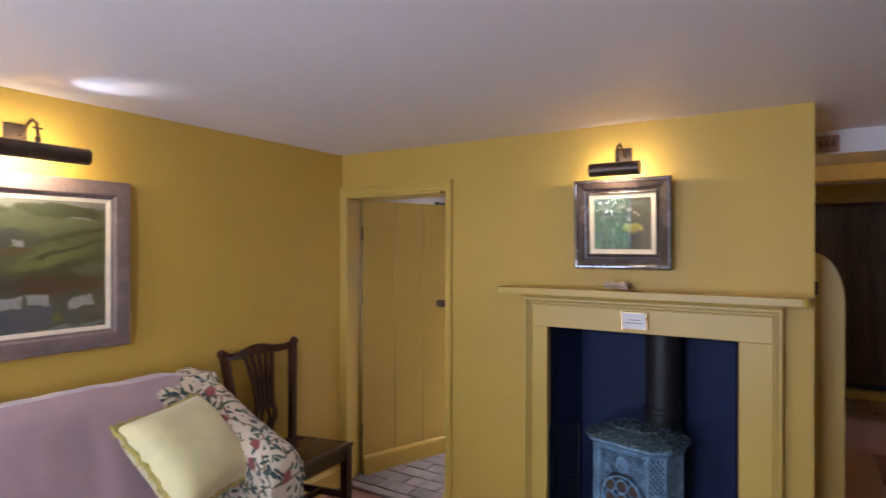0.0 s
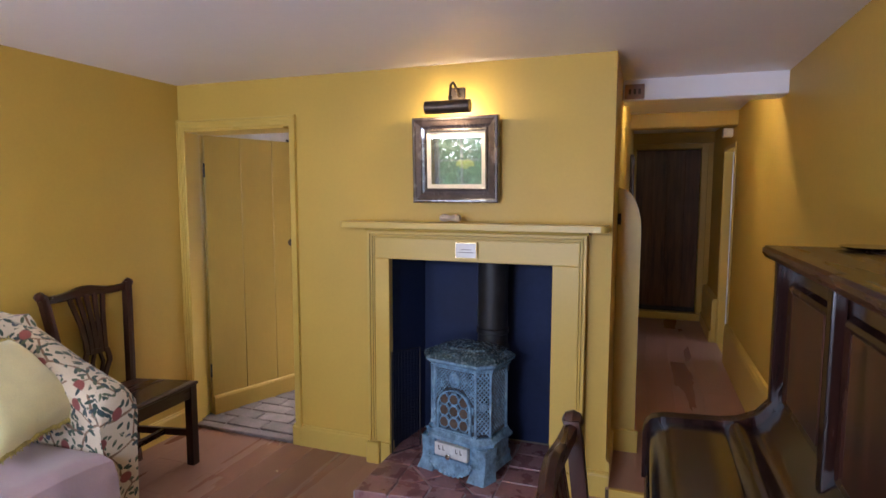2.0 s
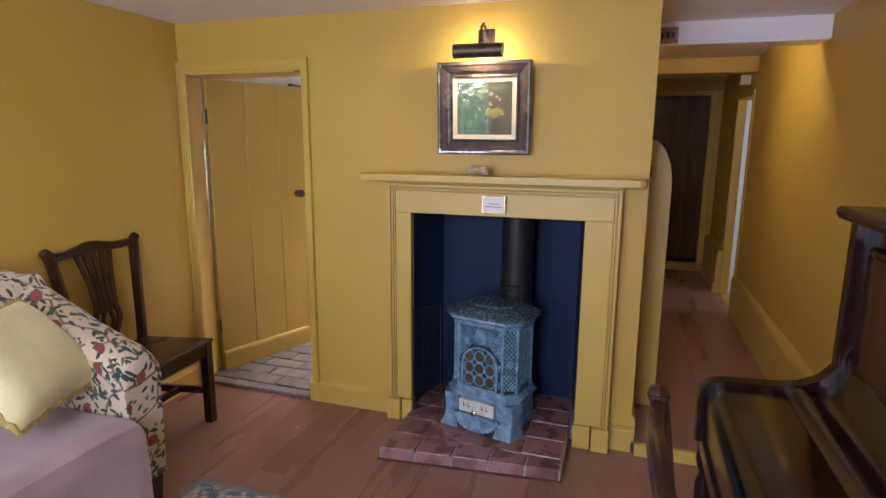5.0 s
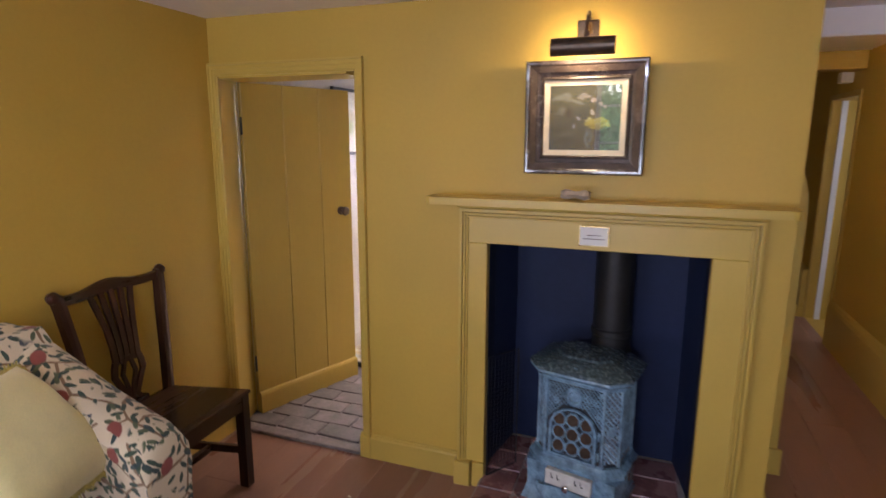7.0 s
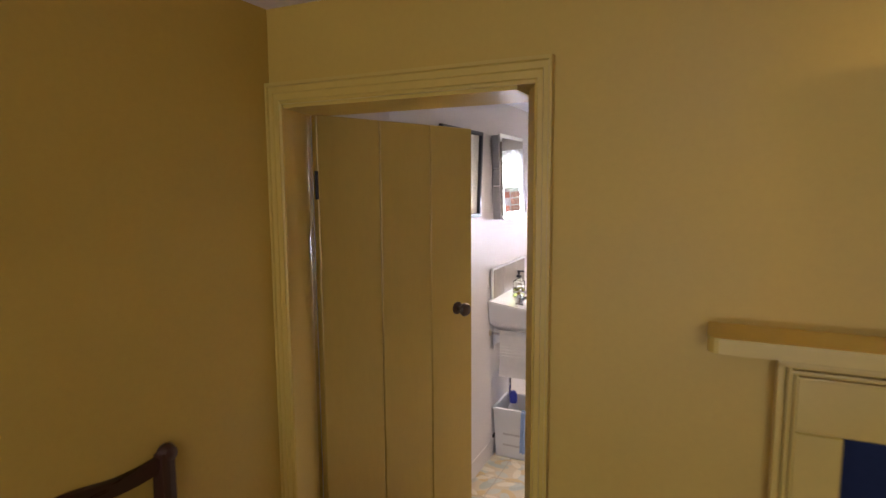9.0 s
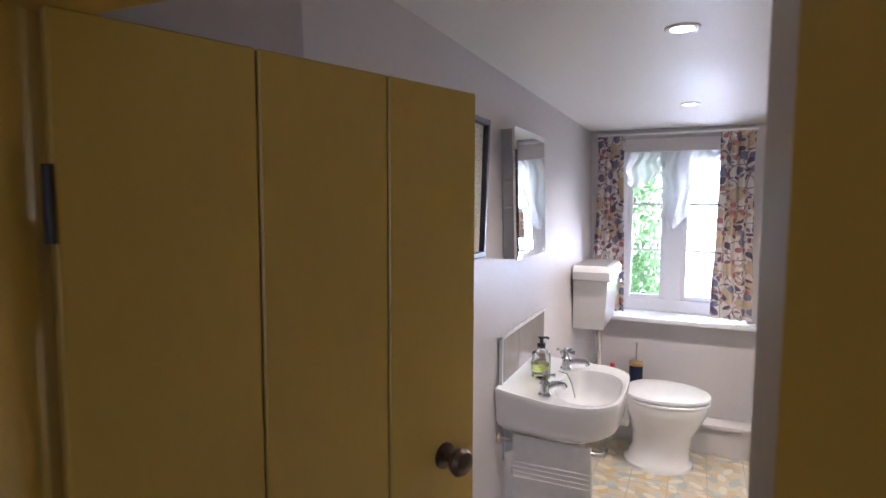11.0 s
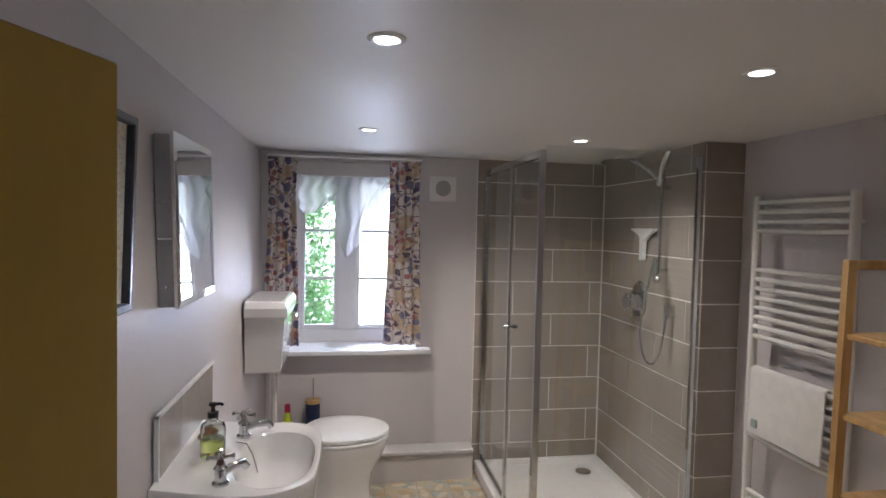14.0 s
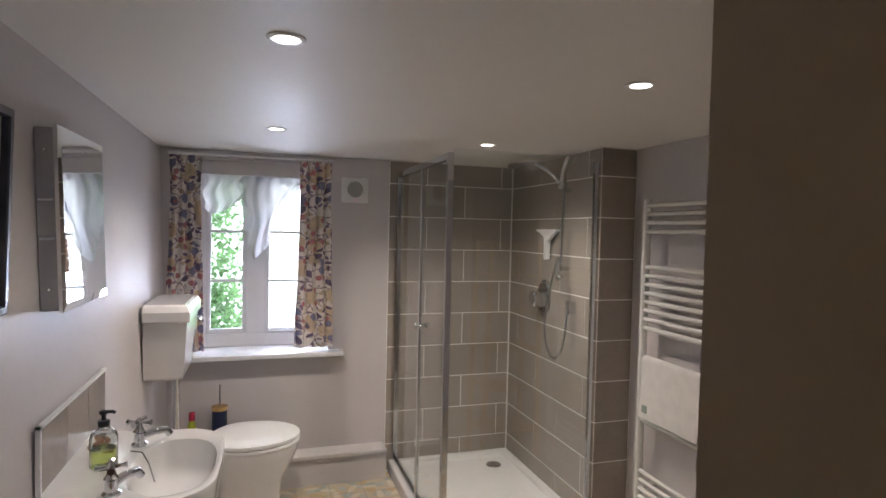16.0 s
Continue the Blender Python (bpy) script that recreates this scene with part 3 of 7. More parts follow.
# chimney side and the passage
structure("wall_hall_left", slab([0.2, 4.5], [-0.05, 2.35], [], 0.062, lambda u, v, d: (BX1 + d, u, v)), OCHRE, "ochre painted passage wall", "wall")
structure("wall_hall_end", slab([BX1, 2.56, 3.235, 3.6], [0.0, 0.14, 1.965, 2.35], [(1, 1)], 0.12, lambda u, v, d: (u, 4.10 + d, v)), OCHRE, "ochre painted end wall of the passage", "wall")
structure("beam", boxes(((XC, 0.70, 1.985), (XR, 0.88, 2.142)), bevel=0.010, seg=2), CEIL, "white painted ceiling beam", "beam")
structure("ceiling_hall", boxes(((XC, 0.80, HC), (XR, 4.2, HC + 0.06))), CEIL, "low white passage ceiling", "ceiling")
structure("beam", boxes(((XC, 2.40, 2.018), (XR, 2.56, HC + 0.004)), bevel=0.010, seg=2), OCHRE, "ochre painted beam across the passage", "beam")
structure("lintel", boxes(((XC, 4.02, 2.02), (XR, 4.099, HC + 0.004)), bevel=0.008, seg=2), OCHRE, "ochre painted lintel over the planked door", "beam")
# unseen slab added behind the end door, keeps outdoor light out of its gaps
structure("hall_light_stop", boxes(((2.45, 4.24, -0.05), (3.7, 4.30, 2.35))), OCHRE, "unseen backing behind the planked door that stops light leaking in", "wall")
structure("wall_side_room", boxes(((4.70, 2.0, -0.05), (4.80, 3.8, 2.4)), ((XR + 0.2, 1.95, -0.05), (4.8, 2.0, 2.4)), ((XR + 0.2, 3.8, -0.05), (4.8, 3.85, 2.4))), WHITE_GLOSS, "white walls of the room beyond the passage", "wall")
structure("ceiling_side_room", boxes(((XR + 0.2, 1.95, 2.3), (4.8, 3.85, 2.4))), CEIL, "white ceiling of the side room", "ceiling")
structure("floor_side_room", boxes(((XR, 1.95, -0.10), (4.8, 3.85, HZ - 0.001))), FLOOR, "brown floor of the side room", "floor")
# bathroom shell
structure("wall_bath_left", slab([BY0, 0.62, 4.1], [-0.05, 2.3], [], -0.3, lambda u, v, d: (0.091 - 0.0315 * v + d - (0.11 if u < 0.3 else 0), u, v)), BATH, "pale grey-lilac painted wall", "wall")
structure("wall_bath_right", boxes(((BX1 - 0.004, BY0 + 0.003, -0.05), (BX1 - 0.001, 4.1, 2.3))), BATH, "pale grey-lilac painted wall", "wall")
structure("wall_bath_window", slab([-0.25, 0.145, 1.0, BX1 - 0.002], [-0.05, 0.87, 2.03, 2.3], [(1, 1)], 0.28, lambda u, v, d: (u, BY1 + d, v)), BATH, "pale grey-lilac painted window wall", "wall")
structure("wall_bath_door", slab([-0.03, -0.018, 0.737, FX0 - 0.03, FX1 + 0.03, BX1 - 0.004], [-0.05, 1.40, WTOP, 2.3], [(1, 0), (1, 1), (3, 0)], 0.012, lambda u, v, d: (u, BY0 + d, v)), BATH, "pale grey-lilac painted wall", "wall")
structure("ceiling_bath", boxes(((-0.25, 0.2, ZB), (BX1 - 0.002, 4.1, ZB + 0.1))), BATH_CEIL, "cream white satin ceiling", "ceiling")

# ---- joinery of the sitting room ----
CASE = [(0, 0), (0, 0.075), (-0.022, 0.075), (-0.022, 0.064), (-0.016, 0.060), (-0.016, 0.040), (-0.012, 0.036), (-0.012, 0.014), (-0.008, 0.010), (-0.006, 0.0)]


def casing(x0, x1, ztop, wl, wr, wt):
    """A moulded door surround round an opening, mitred at the corners."""
    rings = []
    for o, u in CASE:
        k = u / 0.075
        rings.append([(x0 - wl * k, o - 0.001, 0.0), (x0 - wl * k, o - 0.001, ztop + wt * k), (x1 + wr * k, o - 0.001, ztop + wt * k), (x1 + wr * k, o - 0.001, 0.0)])
    return loft([[r[i] for r in rings] for i in range(4)])


structure("door_casing", casing(WX0, WX1, WTOP, 0.045, 0.044, 0.058), OCHRE_GLOSS, "moulded ochre architrave round the doorway", "trim")
# door lining in the depth of the wall
structure("door_lining", joined(prism([(WX0, 0.0), (0.000, 0.166), (-0.012, 0.166), (-0.012, 0.0)], WTOP), prism([(WX1, 0.0), (0.738, 0.10), (WX1 + 0.01, 0.10)], WTOP), boxes(((0.000, 0.002, WTOP - 0.010), (0.74, 0.214, WTOP + 0.004)))), OCHRE_GLOSS, "ochre gloss door lining", "trim")
structure("door_reveal", prism([(0.738, 0.1005), (0.736, 0.2125), (WX1 + 0.01, 0.2125), (WX1 + 0.01, 0.1005)], WTOP), BATH, "grey-lilac painted reveal on the bathroom side", "trim")
SKIRT = [(0.0, 0.0), (-0.018, 0.0), (-0.018, 0.105), (-0.014, 0.112), (-0.008, 0.116), (-0.008, 0.122), (0.0, 0.126)]
structure("baseboard", strip(SKIRT, WX1 - 0.012, 1.288, "x"), OCHRE_GLOSS, "ochre painted skirting board", "trim")
structure("baseboard", strip([(-o, u) for o, u in SKIRT], -4.0, -0.001, "y"), OCHRE_GLOSS, "ochre painted skirting board", "trim")
structure("baseboard", strip(SKIRT, 2.424, XC + 0.016, "x"), OCHRE_GLOSS, "ochre painted skirting board", "trim")
structure("baseboard", strip([(XC - o, HZ + u) for o, u in SKIRT], 0.0, 4.1, "y"), OCHRE_GLOSS, "ochre painted skirting board in the passage", "trim")
structure("step_riser", boxes(((XC + 0.02, -0.045, 0.0), (XR - 0.003, -0.021, HZ + 0.004)), bevel=0.003), OCHRE_GLOSS, "yellow painted riser of the passage step", "step")

# fireplace: surround, shelf, firebox
fp = thing("fireplace_surround", pose(0, 0, 0), "ochre painted timber fireplace surround with moulded shelf", "fireplace")
part("jamb", boxes(((1.300, -0.046, 0.118), (FX0 + 0.004, -0.001, FZ + 0.002)), bevel=0.003), OCHRE_GLOSS, fp)
part("jamb", boxes(((FX1 - 0.004, -0.046, 0.118), (2.410, -0.001, FZ + 0.002)), bevel=0.003), OCHRE_GLOSS, fp)
part("frieze", boxes(((1.300, -0.046, FZ + 0.002), (2.410, -0.001, 1.286)), bevel=0.003), OCHRE_GLOSS, fp)
for x, s in ((1.300, 1), (2.410, -1)):
    for k, (o, w) in enumerate(((0.0, 0.014), (0.018, 0.009), (0.031, 0.007))):
        a, b = sorted((x + s * o - s * 0.010, x + s * (o + w) - s * 0.010))
        part("edge_moulding", boxes(((a, -0.064 + 0.004 * k, 0.12), (b, -0.044, 1.262)), bevel=0.003, seg=2), OCHRE_GLOSS, fp)
for k, (o, w) in enumerate(((0.0, 0.014), (0.018, 0.009), (0.031, 0.007))):
    part("edge_moulding", boxes(((1.290 + o, -0.064 + 0.004 * k, 1.268 - o - w), (2.420 - o, -0.044, 1.268 - o)), bevel=0.003, seg=2), OCHRE_GLOSS, fp)
for a, b in ((1.276, 1.352), (1.358, FX0 + 0.010), (FX1 - 0.010, 2.340), (2.346, 2.428)):
    part("plinth_block", boxes(((a, -0.074 if b - a > 0.06 and (a < 1.3 or b > 2.4) else -0.062, 0.0), (b, -0.001, 0.118)), bevel=0.004), OCHRE_GLOSS, fp)
part("bed_mould", strip([(0, 1.270), (-0.066, 1.270), (-0.072, 1.280), (-0.082, 1.286), (0, 1.286)], 1.282, 2.428), OCHRE_GLOSS, fp)
shelf_outline = [(1.165, -0.001), (1.165, -0.11)] + [(1.185 - 0.02 * math.cos(a), -0.11 - 0.025 * math.sin(a)) for a in (0.5, 1.1, 1.57)] + [(2.485 + 0.03 * math.sin(a), -0.135 + 0.03 - 0.03 * math.cos(a)) for a in (0.0, 0.5, 1.0, 1.57)] + [(2.515, -0.001)]
part("mantel_shelf", moved(prism(shelf_outline, 0.030), pose(0, 0, 1.287)), OCHRE_GLOSS, fp)
firebox = structure("firebox", boxes(((FX0 - 0.02, 0.36, 0.06), (FX1 + 0.02, 0.40, 1.36))), BLUE, "deep blue painted fireplace recess", "fireplace recess")
part("lintel", boxes(((FX0 - 0.02, 0.199, 1.30), (FX1 + 0.02, 0.359, 1.36))), BLUE, firebox)
for x, w in ((FX0, 1), (FX1, -1)):
    a, b = sorted((x - w * 0.02, x + w * 0.004))
    part("cheek", boxes(((a, 0.001, 0.06), (b, 0.359, FZ - 0.003))), BLUE, firebox)
    a, b = sorted((x - w * 0.02, x))
    part("upper_cheek", boxes(((a, 0.213, FZ - 0.003), (b, 0.359, 1.299))), BLUE, firebox)
    part("splay", moved(prism([(x + w * 0.0045, 0.10), (x + w * 0.05, 0.359), (x + w * 0.0045, 0.359)], 1.04), pose(0, 0, 0.06)), BLUE, firebox)
structure("chimney_back", boxes(((1.30, 0.412, 0.05), (2.37, 0.44, ZB)), ((1.30, 0.213, 0.05), (1.37, 0.412, ZB)), ((2.30, 0.213, 0.05), (2.37, 0.412, ZB))), BATH, "pale grey-lilac boxed chimney back", "wall")

# picture lights and pictures
def picture_light(m, length, plate_label):
    t = thing("picture_light", m, plate_label, "picture light")
    part("backplate", boxes(((-0.040, -0.008, -0.045), (0.040, 0.0, 0.045)), bevel=0.004), BRONZE, t)
    part("arm", tube([(0.012, -0.006, 0.0), (0.012, -0.035, 0.0), (0.012, -0.075, 0.035), (0.012, -0.115, 0.050), (0.012, -0.150, 0.030), (0.012, -0.160, -0.015), (0.012, -0.160, -0.050)], 0.006, 10), BRONZE, t, smooth=True)
    part("thumbscrew", tube([(0.012, -0.115, 0.02), (0.045, -0.115, 0.02)], 0.004, 8), BRONZE, t, smooth=True)
    part("knuckle", moved(lathe([(0.003, -0.014), (0.010, -0.010), (0.010, 0.010), (0.003, 0.014)], 12), pose(0.012, -0.158, -0.030)), BRONZE, t, smooth=True)
    r, n = 0.031, 18
    arc = [radians(62 + 215 * i / n) for i in range(n + 1)]
    outer = [(-0.158 + r * math.cos(a), -0.070 + r * math.sin(a)) for a in arc]
    inner = [(-0.158 + (r - 0.003) * math.cos(a), -0.070 + (r - 0.003) * math.sin(a)) for a in arc][::-1]
    part("shade", strip(outer + inner, -length / 2, length / 2), BRONZE, t, smooth=True)
    for s in (-1, 1):
        part("end_cap", moved(lathe([(0.002, -0.003), (0.031, -0.003), (0.031, 0.003), (0.002, 0.003)], 20), pose(s * length / 2, -0.158, -0.070, 0, 90, 0)), BRONZE, t, smooth=True)
    part("tube_bulb", tube([(-length * 0.40, -0.156, -0.073), (length * 0.40, -0.156, -0.073)], 0.010, 10), BULB, t, "glowing warm tube bulb", smooth=True)
    return t


def framed(name, m, w, h, profile, frame_mat, art, slip, label, glazed=True):
    """profile: (inwards from the outer edge, out from the wall)."""
    t = thing(name, m, label, "picture")
    rings = [[(-w / 2 + i, -o, -h / 2 + i), (w / 2 - i, -o, -h / 2 + i), (w / 2 - i, -o, h / 2 - i), (-w / 2 + i, -o, h / 2 - i)] for i, o in profile]
    part("frame", loft([[r[k] for r in rings] for k in range(4)], around=True), frame_mat, t)
    i0 = profile[-1][0]
    if slip:
        a = [[(sx * (w / 2 - i), -o, sz * (h / 2 - i)) for sx, sz in ((-1, -1), (1, -1), (1, 1), (-1, 1))] for i, o in ((i0 - 0.004, 0.004), (i0 - 0.004, 0.014), (i0 + slip, 0.009), (i0 + slip, 0.004))]
        part("slip", loft([[r[k] for r in a] for k in range(4)], around=True), CREAM, t, "cream inner slip")
        i0 += slip - 0.003
    part("canvas", boxes(((-w / 2 + i0, -0.006, -h / 2 + i0), (w / 2 - i0, -0.001, h / 2 - i0))), art, t, uv=True)
    if glazed:
        g = part("glazing", boxes(((-w / 2 + i0, -0.0085, -h / 2 + i0), (w / 2 - i0, -0.0075, h / 2 - i0))), PICTURE_GLASS, t, "reflecting picture glass")
        g.visible_shadow = False
    return t


RIPPLE = [(0, 0.002), (0, 0.034), (0.006, 0.040), (0.014, 0.040), (0.020, 0.034), (0.042, 0.026), (0.044, 0.016), (0.056, 0.013), (0.060, 0.020), (0.066, 0.022), (0.070, 0.016), (0.070, 0.002)]
framed("painting", pose(1.778, -0.040, 1.628, 2.6), 0.442, 0.418, RIPPLE, DARKFRAME, STILL_LIFE, 0.020, "dark flower still life in a bronze-brown stepped frame over the mantel")
picture_light(pose(1.772, -0.001, 1.940), 0.215, "bronze picture light glowing above the flower painting")
lamp("picture_light_glow", "AREA", look((1.772, -0.150, 1.862), (1.772, 0.0, 1.790), 0), 2.0, WARM, size=0.07, size_y=0.02)
FLATFRAME = [(0, 0.002), (0, 0.026), (0.004, 0.030), (0.058, 0.030), (0.064, 0.026), (0.064, 0.018), (0.074, 0.016), (0.078, 0.010), (0.078, 0.002)]
framed("painting", pose(0.012, -1.80, 1.444, 0, 0, 90), 0.85, 0.69, FLATFRAME, GREYFRAME, LANDSCAPE, 0.014, "landscape of green hills and farm roofs in a taupe wood frame", True)
picture_light(pose(0.001, -1.785, 1.93, 0, 0, 90), 0.36, "bronze picture light glowing above the landscape painting")
lamp("picture_light_glow", "AREA", look((0.150, -1.785, 1.85), (0.0, -1.785, 1.77)), 2.1, WARM, size=0.16, size_y=0.02)
# added white spot that makes the bright ceiling patch; no fitting shines there
lamp("ceiling_patch_spot", "SPOT", look((0.185, -1.70, 1.885), (0.325, -1.60, 2.1)), 2.0, (0.9, 0.94, 1.0), radius=0.02, spot=(radians(62), 0.9))
# the passage picture with its light
framed("painting", pose(XC + 0.004, 2.75, 1.50, 0, 0, 90), 0.50, 0.62, FLATFRAME, MAHOGANY, LANDSCAPE, 0.0, "small picture in a red-brown wood frame in the passage", False)
spot = thing("ceiling_light", pose(2.78, 0.98, HC) @ Matrix.Diagonal((1, 1, 0.5, 1)), "small flat round ceiling lamp between the passage beams", "ceiling lamp")
part("base", lathe([(0.002, -0.012), (0.050, -0.012), (0.055, 0.0), (0.002, 0.0)], 20), PLASTIC, spot, smooth=True)
part("globe", lathe([(0.030, -0.012), (0.036, -0.030), (0.026, -0.050), (0.002, -0.056)], 18), BULB, spot, "glowing warm bulb", smooth=True)
lamp("ceiling_light_glow", "POINT", pose(2.78, 0.98, 2.092), 4.6, (1.0, 0.86, 0.56), radius=0.012)

# mantel things
stone = thing("pebble", pose(1.763, -0.085, 1.317) @ Matrix.Diagonal((1.12, 1.1, 1.12, 1)), "pale weathered bone-shaped pebble on the mantel shelf", "stone")
rings = []
for i in range(15):
    u = i / 14
    r = (0.019 + 0.007 * math.cos(2 * math.pi * u * 1.0) ) * math.sin(math.pi * min(max(u, 0.04), 0.96)) ** 0.35
    rings.append([(-0.048 + 0.096 * u, r * math.cos(2 * math.pi * k / 14) * (1.1 + 0.1 * math.sin(3 * k)), 0.024 + r * math.sin(2 * math.pi * k / 14) * (1 + 0.08 * math.cos(2 * k + 5 * u))) for k in range(14)])
part("stone_body", moved(loft(rings), pose(0, 0, -0.002, 0, 0, -8)), STONE, stone, smooth=True)
card = thing("label_card", pose(1.838, -0.068, 1.143), "white printed card in a brass holder on the frieze", "sign")
part("card", boxes(((-0.052, -0.004, 0.004), (0.052, -0.002, 0.074))), PAPER, card)
for k, (a, b) in enumerate(((-0.025, 0.028), (-0.040, 0.040))):
    part("text_line", boxes(((a, -0.0052, 0.042 - 0.014 * k), (b, -0.0045, 0.045 - 0.014 * k))), BRONZE, card)
part("holder", boxes(((-0.056, -0.006, 0.0), (0.056, 0.018, 0.004)), ((-0.056, -0.006, 0.004), (-0.052, 0.018, 0.078)), ((0.052, -0.006, 0.004), (0.056, 0.018, 0.078)), ((-0.052, -0.001, 0.004), (0.052, 0.018, 0.078)), bevel=0.0008), BRASS, card)

# hearth of quarry tiles
HX0, HX1 = 1.403, 2.236


def hearth_front(x):
    return -0.456 + (x - HX0) * 0.095


hearth = tagged(part("hearth", joined(moved(prism([(HX0, hearth_front(HX0) + 0.006), (HX1, hearth_front(HX1) + 0.006), (HX1, 0.020), (HX0, 0.020)], 0.051), pose(0, 0, 0.001)), boxes(((FX0 + 0.006, 0.020, 0.001), (FX1 - 0.005, 0.358, 0.052)))), MORTAR, None, "raised hearth of worn red quarry tiles in grey mortar"), "", "hearth")
part("edge_strip", prism([(HX0 - 0.006, hearth_front(HX0) - 0.006), (HX1 + 0.005, hearth_front(HX1) - 0.006), (HX1 + 0.005, hearth_front(HX1)), (HX0 - 0.006, hearth_front(HX0))], 0.008), OLDWOOD, hearth)


def tile_piece(outline, z0, z1, parent, material, name="tile"):
    """One tile with eased edges from a flat outline."""
    cx, cy = sum(p[0] for p in outline) / len(outline), sum(p[1] for p in outline) / len(outline)
    sh = [(p[0] + (cx - p[0]) * 0.03, p[1] + (cy - p[1]) * 0.03) for p in outline]
    part(name, loft([[(*p, z0) for p in outline], [(*p, z1 - 0.004) for p in outline], [(*p, z1) for p in sh]]), material, parent)


def cut(poly, n, d):
    """The part of a convex outline where n . p < d."""
    out = []
    for a, b in zip(poly, poly[1:] + poly[:1]):
        da, db = n[0] * a[0] + n[1] * a[1] - d, n[0] * b[0] + n[1] * b[1] - d
        if da < 0:
            out.append(a)
        if da * db < 0:
            t = da / (da - db)
            out.append((a[0] + t * (b[0] - a[0]), a[1] + t * (b[1] - a[1])))
    return out


G = 0.010
xs = [1.408, 1.575, 1.745, 1.915, 2.080, 2.232]
for a, b in zip(xs, xs[1:]):      # front row with proud bullnose edge
    tile_piece([(a + G / 2, hearth_front(a)), (b - G / 2, hearth_front(b)), (b - G / 2, -0.300), (a + G / 2, -0.300)], 0.004, 0.062 + random.uniform(-0.002, 0.002), hearth, QUARRY)
ys = [-0.295, -0.135, 0.025, 0.185, 0.345]
for a, b in zip(ys, ys[1:]):      # side borders
    for x0, x1 in ((1.410, 1.560), (2.048, 2.230)):
        tile_piece([(x0, a + G / 2), (x1, a + G / 2), (x1, b - G / 2), (x0, b - G / 2)], 0.02, 0.061 + random.uniform(-0.002, 0.002), hearth, QUARRY)
inner = [(1.566, -0.293), (2.042, -0.293), (2.042, 0.345), (1.566, 0.345)]
D = 0.155
for i in range(-6, 7):            # diagonal field
    for j in range(-6, 7):
        cx, cy = 1.80 + (i - j) * D * 0.7071, -0.03 + (i + j) * D * 0.7071
        h = (D - G) * 0.7071
        p = [(cx - h, cy), (cx, cy - h), (cx + h, cy), (cx, cy + h)]
        for n, d in (((-1, 0), -1.566), ((1, 0), 2.042), ((0, -1), 0.293), ((0, 1), 0.345)):
            p = cut(p, n, d) if p else p
        if len(p) > 2 and abs(sum(a[0] * b[1] - b[0] * a[1] for a, b in zip(p, p[1:] + p[:1]))) > 0.002:
            tile_piece(p, 0.03, 0.060 + random.uniform(-0.0015, 0.0015), hearth, QUARRY)

# the enamelled stove
stove = thing("stove", pose(1.838, -0.002, 0.061, 0, 0, -14) @ Matrix.Diagonal((0.985, 0.985, 1.095, 1)), "antique blue enamelled cast-iron stove with pierced panels, on the hearth", "stove")


def octo(w, d, c, z, fy=0.0):
    return [(-w + c, -d + fy, z), (w - c, -d + fy, z), (w, -d + c + fy, z), (w, d - c, z), (w - c, d, z), (-w + c, d, z), (-w, d - c, z), (-w, -d + c + fy, z)]


# body coloured dark, as shade seen through the lattice
part("body", loft([octo(0.176, 0.135, 0.054, z) for z in (0.15, 0.50)]), ENAMEL_HOLE_SHADE, stove, "inner body coloured dark as the shade behind the lattice")
part("base", loft([octo(w, d, c, z) for w, d, c, z in ((0.205, 0.165, 0.062, 0.03), (0.200, 0.160, 0.062, 0.05), (0.190, 0.150, 0.058, 0.06), (0.188, 0.148, 0.058, 0.145), (0.206, 0.166, 0.064, 0.153), (0.206, 0.166, 0.064, 0.166), (0.194, 0.152, 0.058, 0.176), (0.188, 0.147, 0.056, 0.190))]), ENAMEL, stove, smooth=True)
part("cornice", loft([octo(w, d, c, z) for w, d, c, z in ((0.182, 0.141, 0.056, 0.484), (0.188, 0.148, 0.058, 0.487), (0.188, 0.148, 0.058, 0.494), (0.196, 0.156, 0.060, 0.498), (0.196, 0.156, 0.060, 0.505), (0.206, 0.166, 0.064, 0.511), (0.213, 0.173, 0.066, 0.519), (0.213, 0.173, 0.066, 0.526), (0.208, 0.168, 0.066, 0.534))]), ENAMEL, stove, smooth=True)
part("lid", loft([octo(w, d, c, z) for w, d, c, z in ((0.216, 0.177, 0.072, 0.530), (0.217, 0.178, 0.072, 0.537), (0.210, 0.172, 0.072, 0.543), (0.160, 0.130, 0.065, 0.563), (0.120, 0.095, 0.05, 0.568), (0.118, 0.093, 0.05, 0.576), (0.05, 0.042, 0.02, 0.580))]), LIDWORK, stove, "cast pierced lid")
# every other bead is coloured dark, in place of a shaded hole
for k in range(64):               # pierced leaf work round the lid
    ring = k // 32
    a = 2 * math.pi * (k % 32 + 0.5 * ring) / 32
    rr = (0.90, 0.70)[ring]
    x, y = 0.198 * rr * math.cos(a), 0.164 * rr * math.sin(a)
    part("lid_hole_shade_bead" if (k + ring) % 2 else "lid_ornament", moved(lathe([(0.001, 0.0), (0.013, 0.001), (0.010, 0.005), (0.001, 0.006)], 6, 0.5), pose(x, y, (0.5495, 0.5575)[ring], 0, 0, math.degrees(a) + (20 if k % 2 else 70))), ENAMEL_HOLE_SHADE if (k + ring) % 2 else ENAMEL, stove, smooth=True)
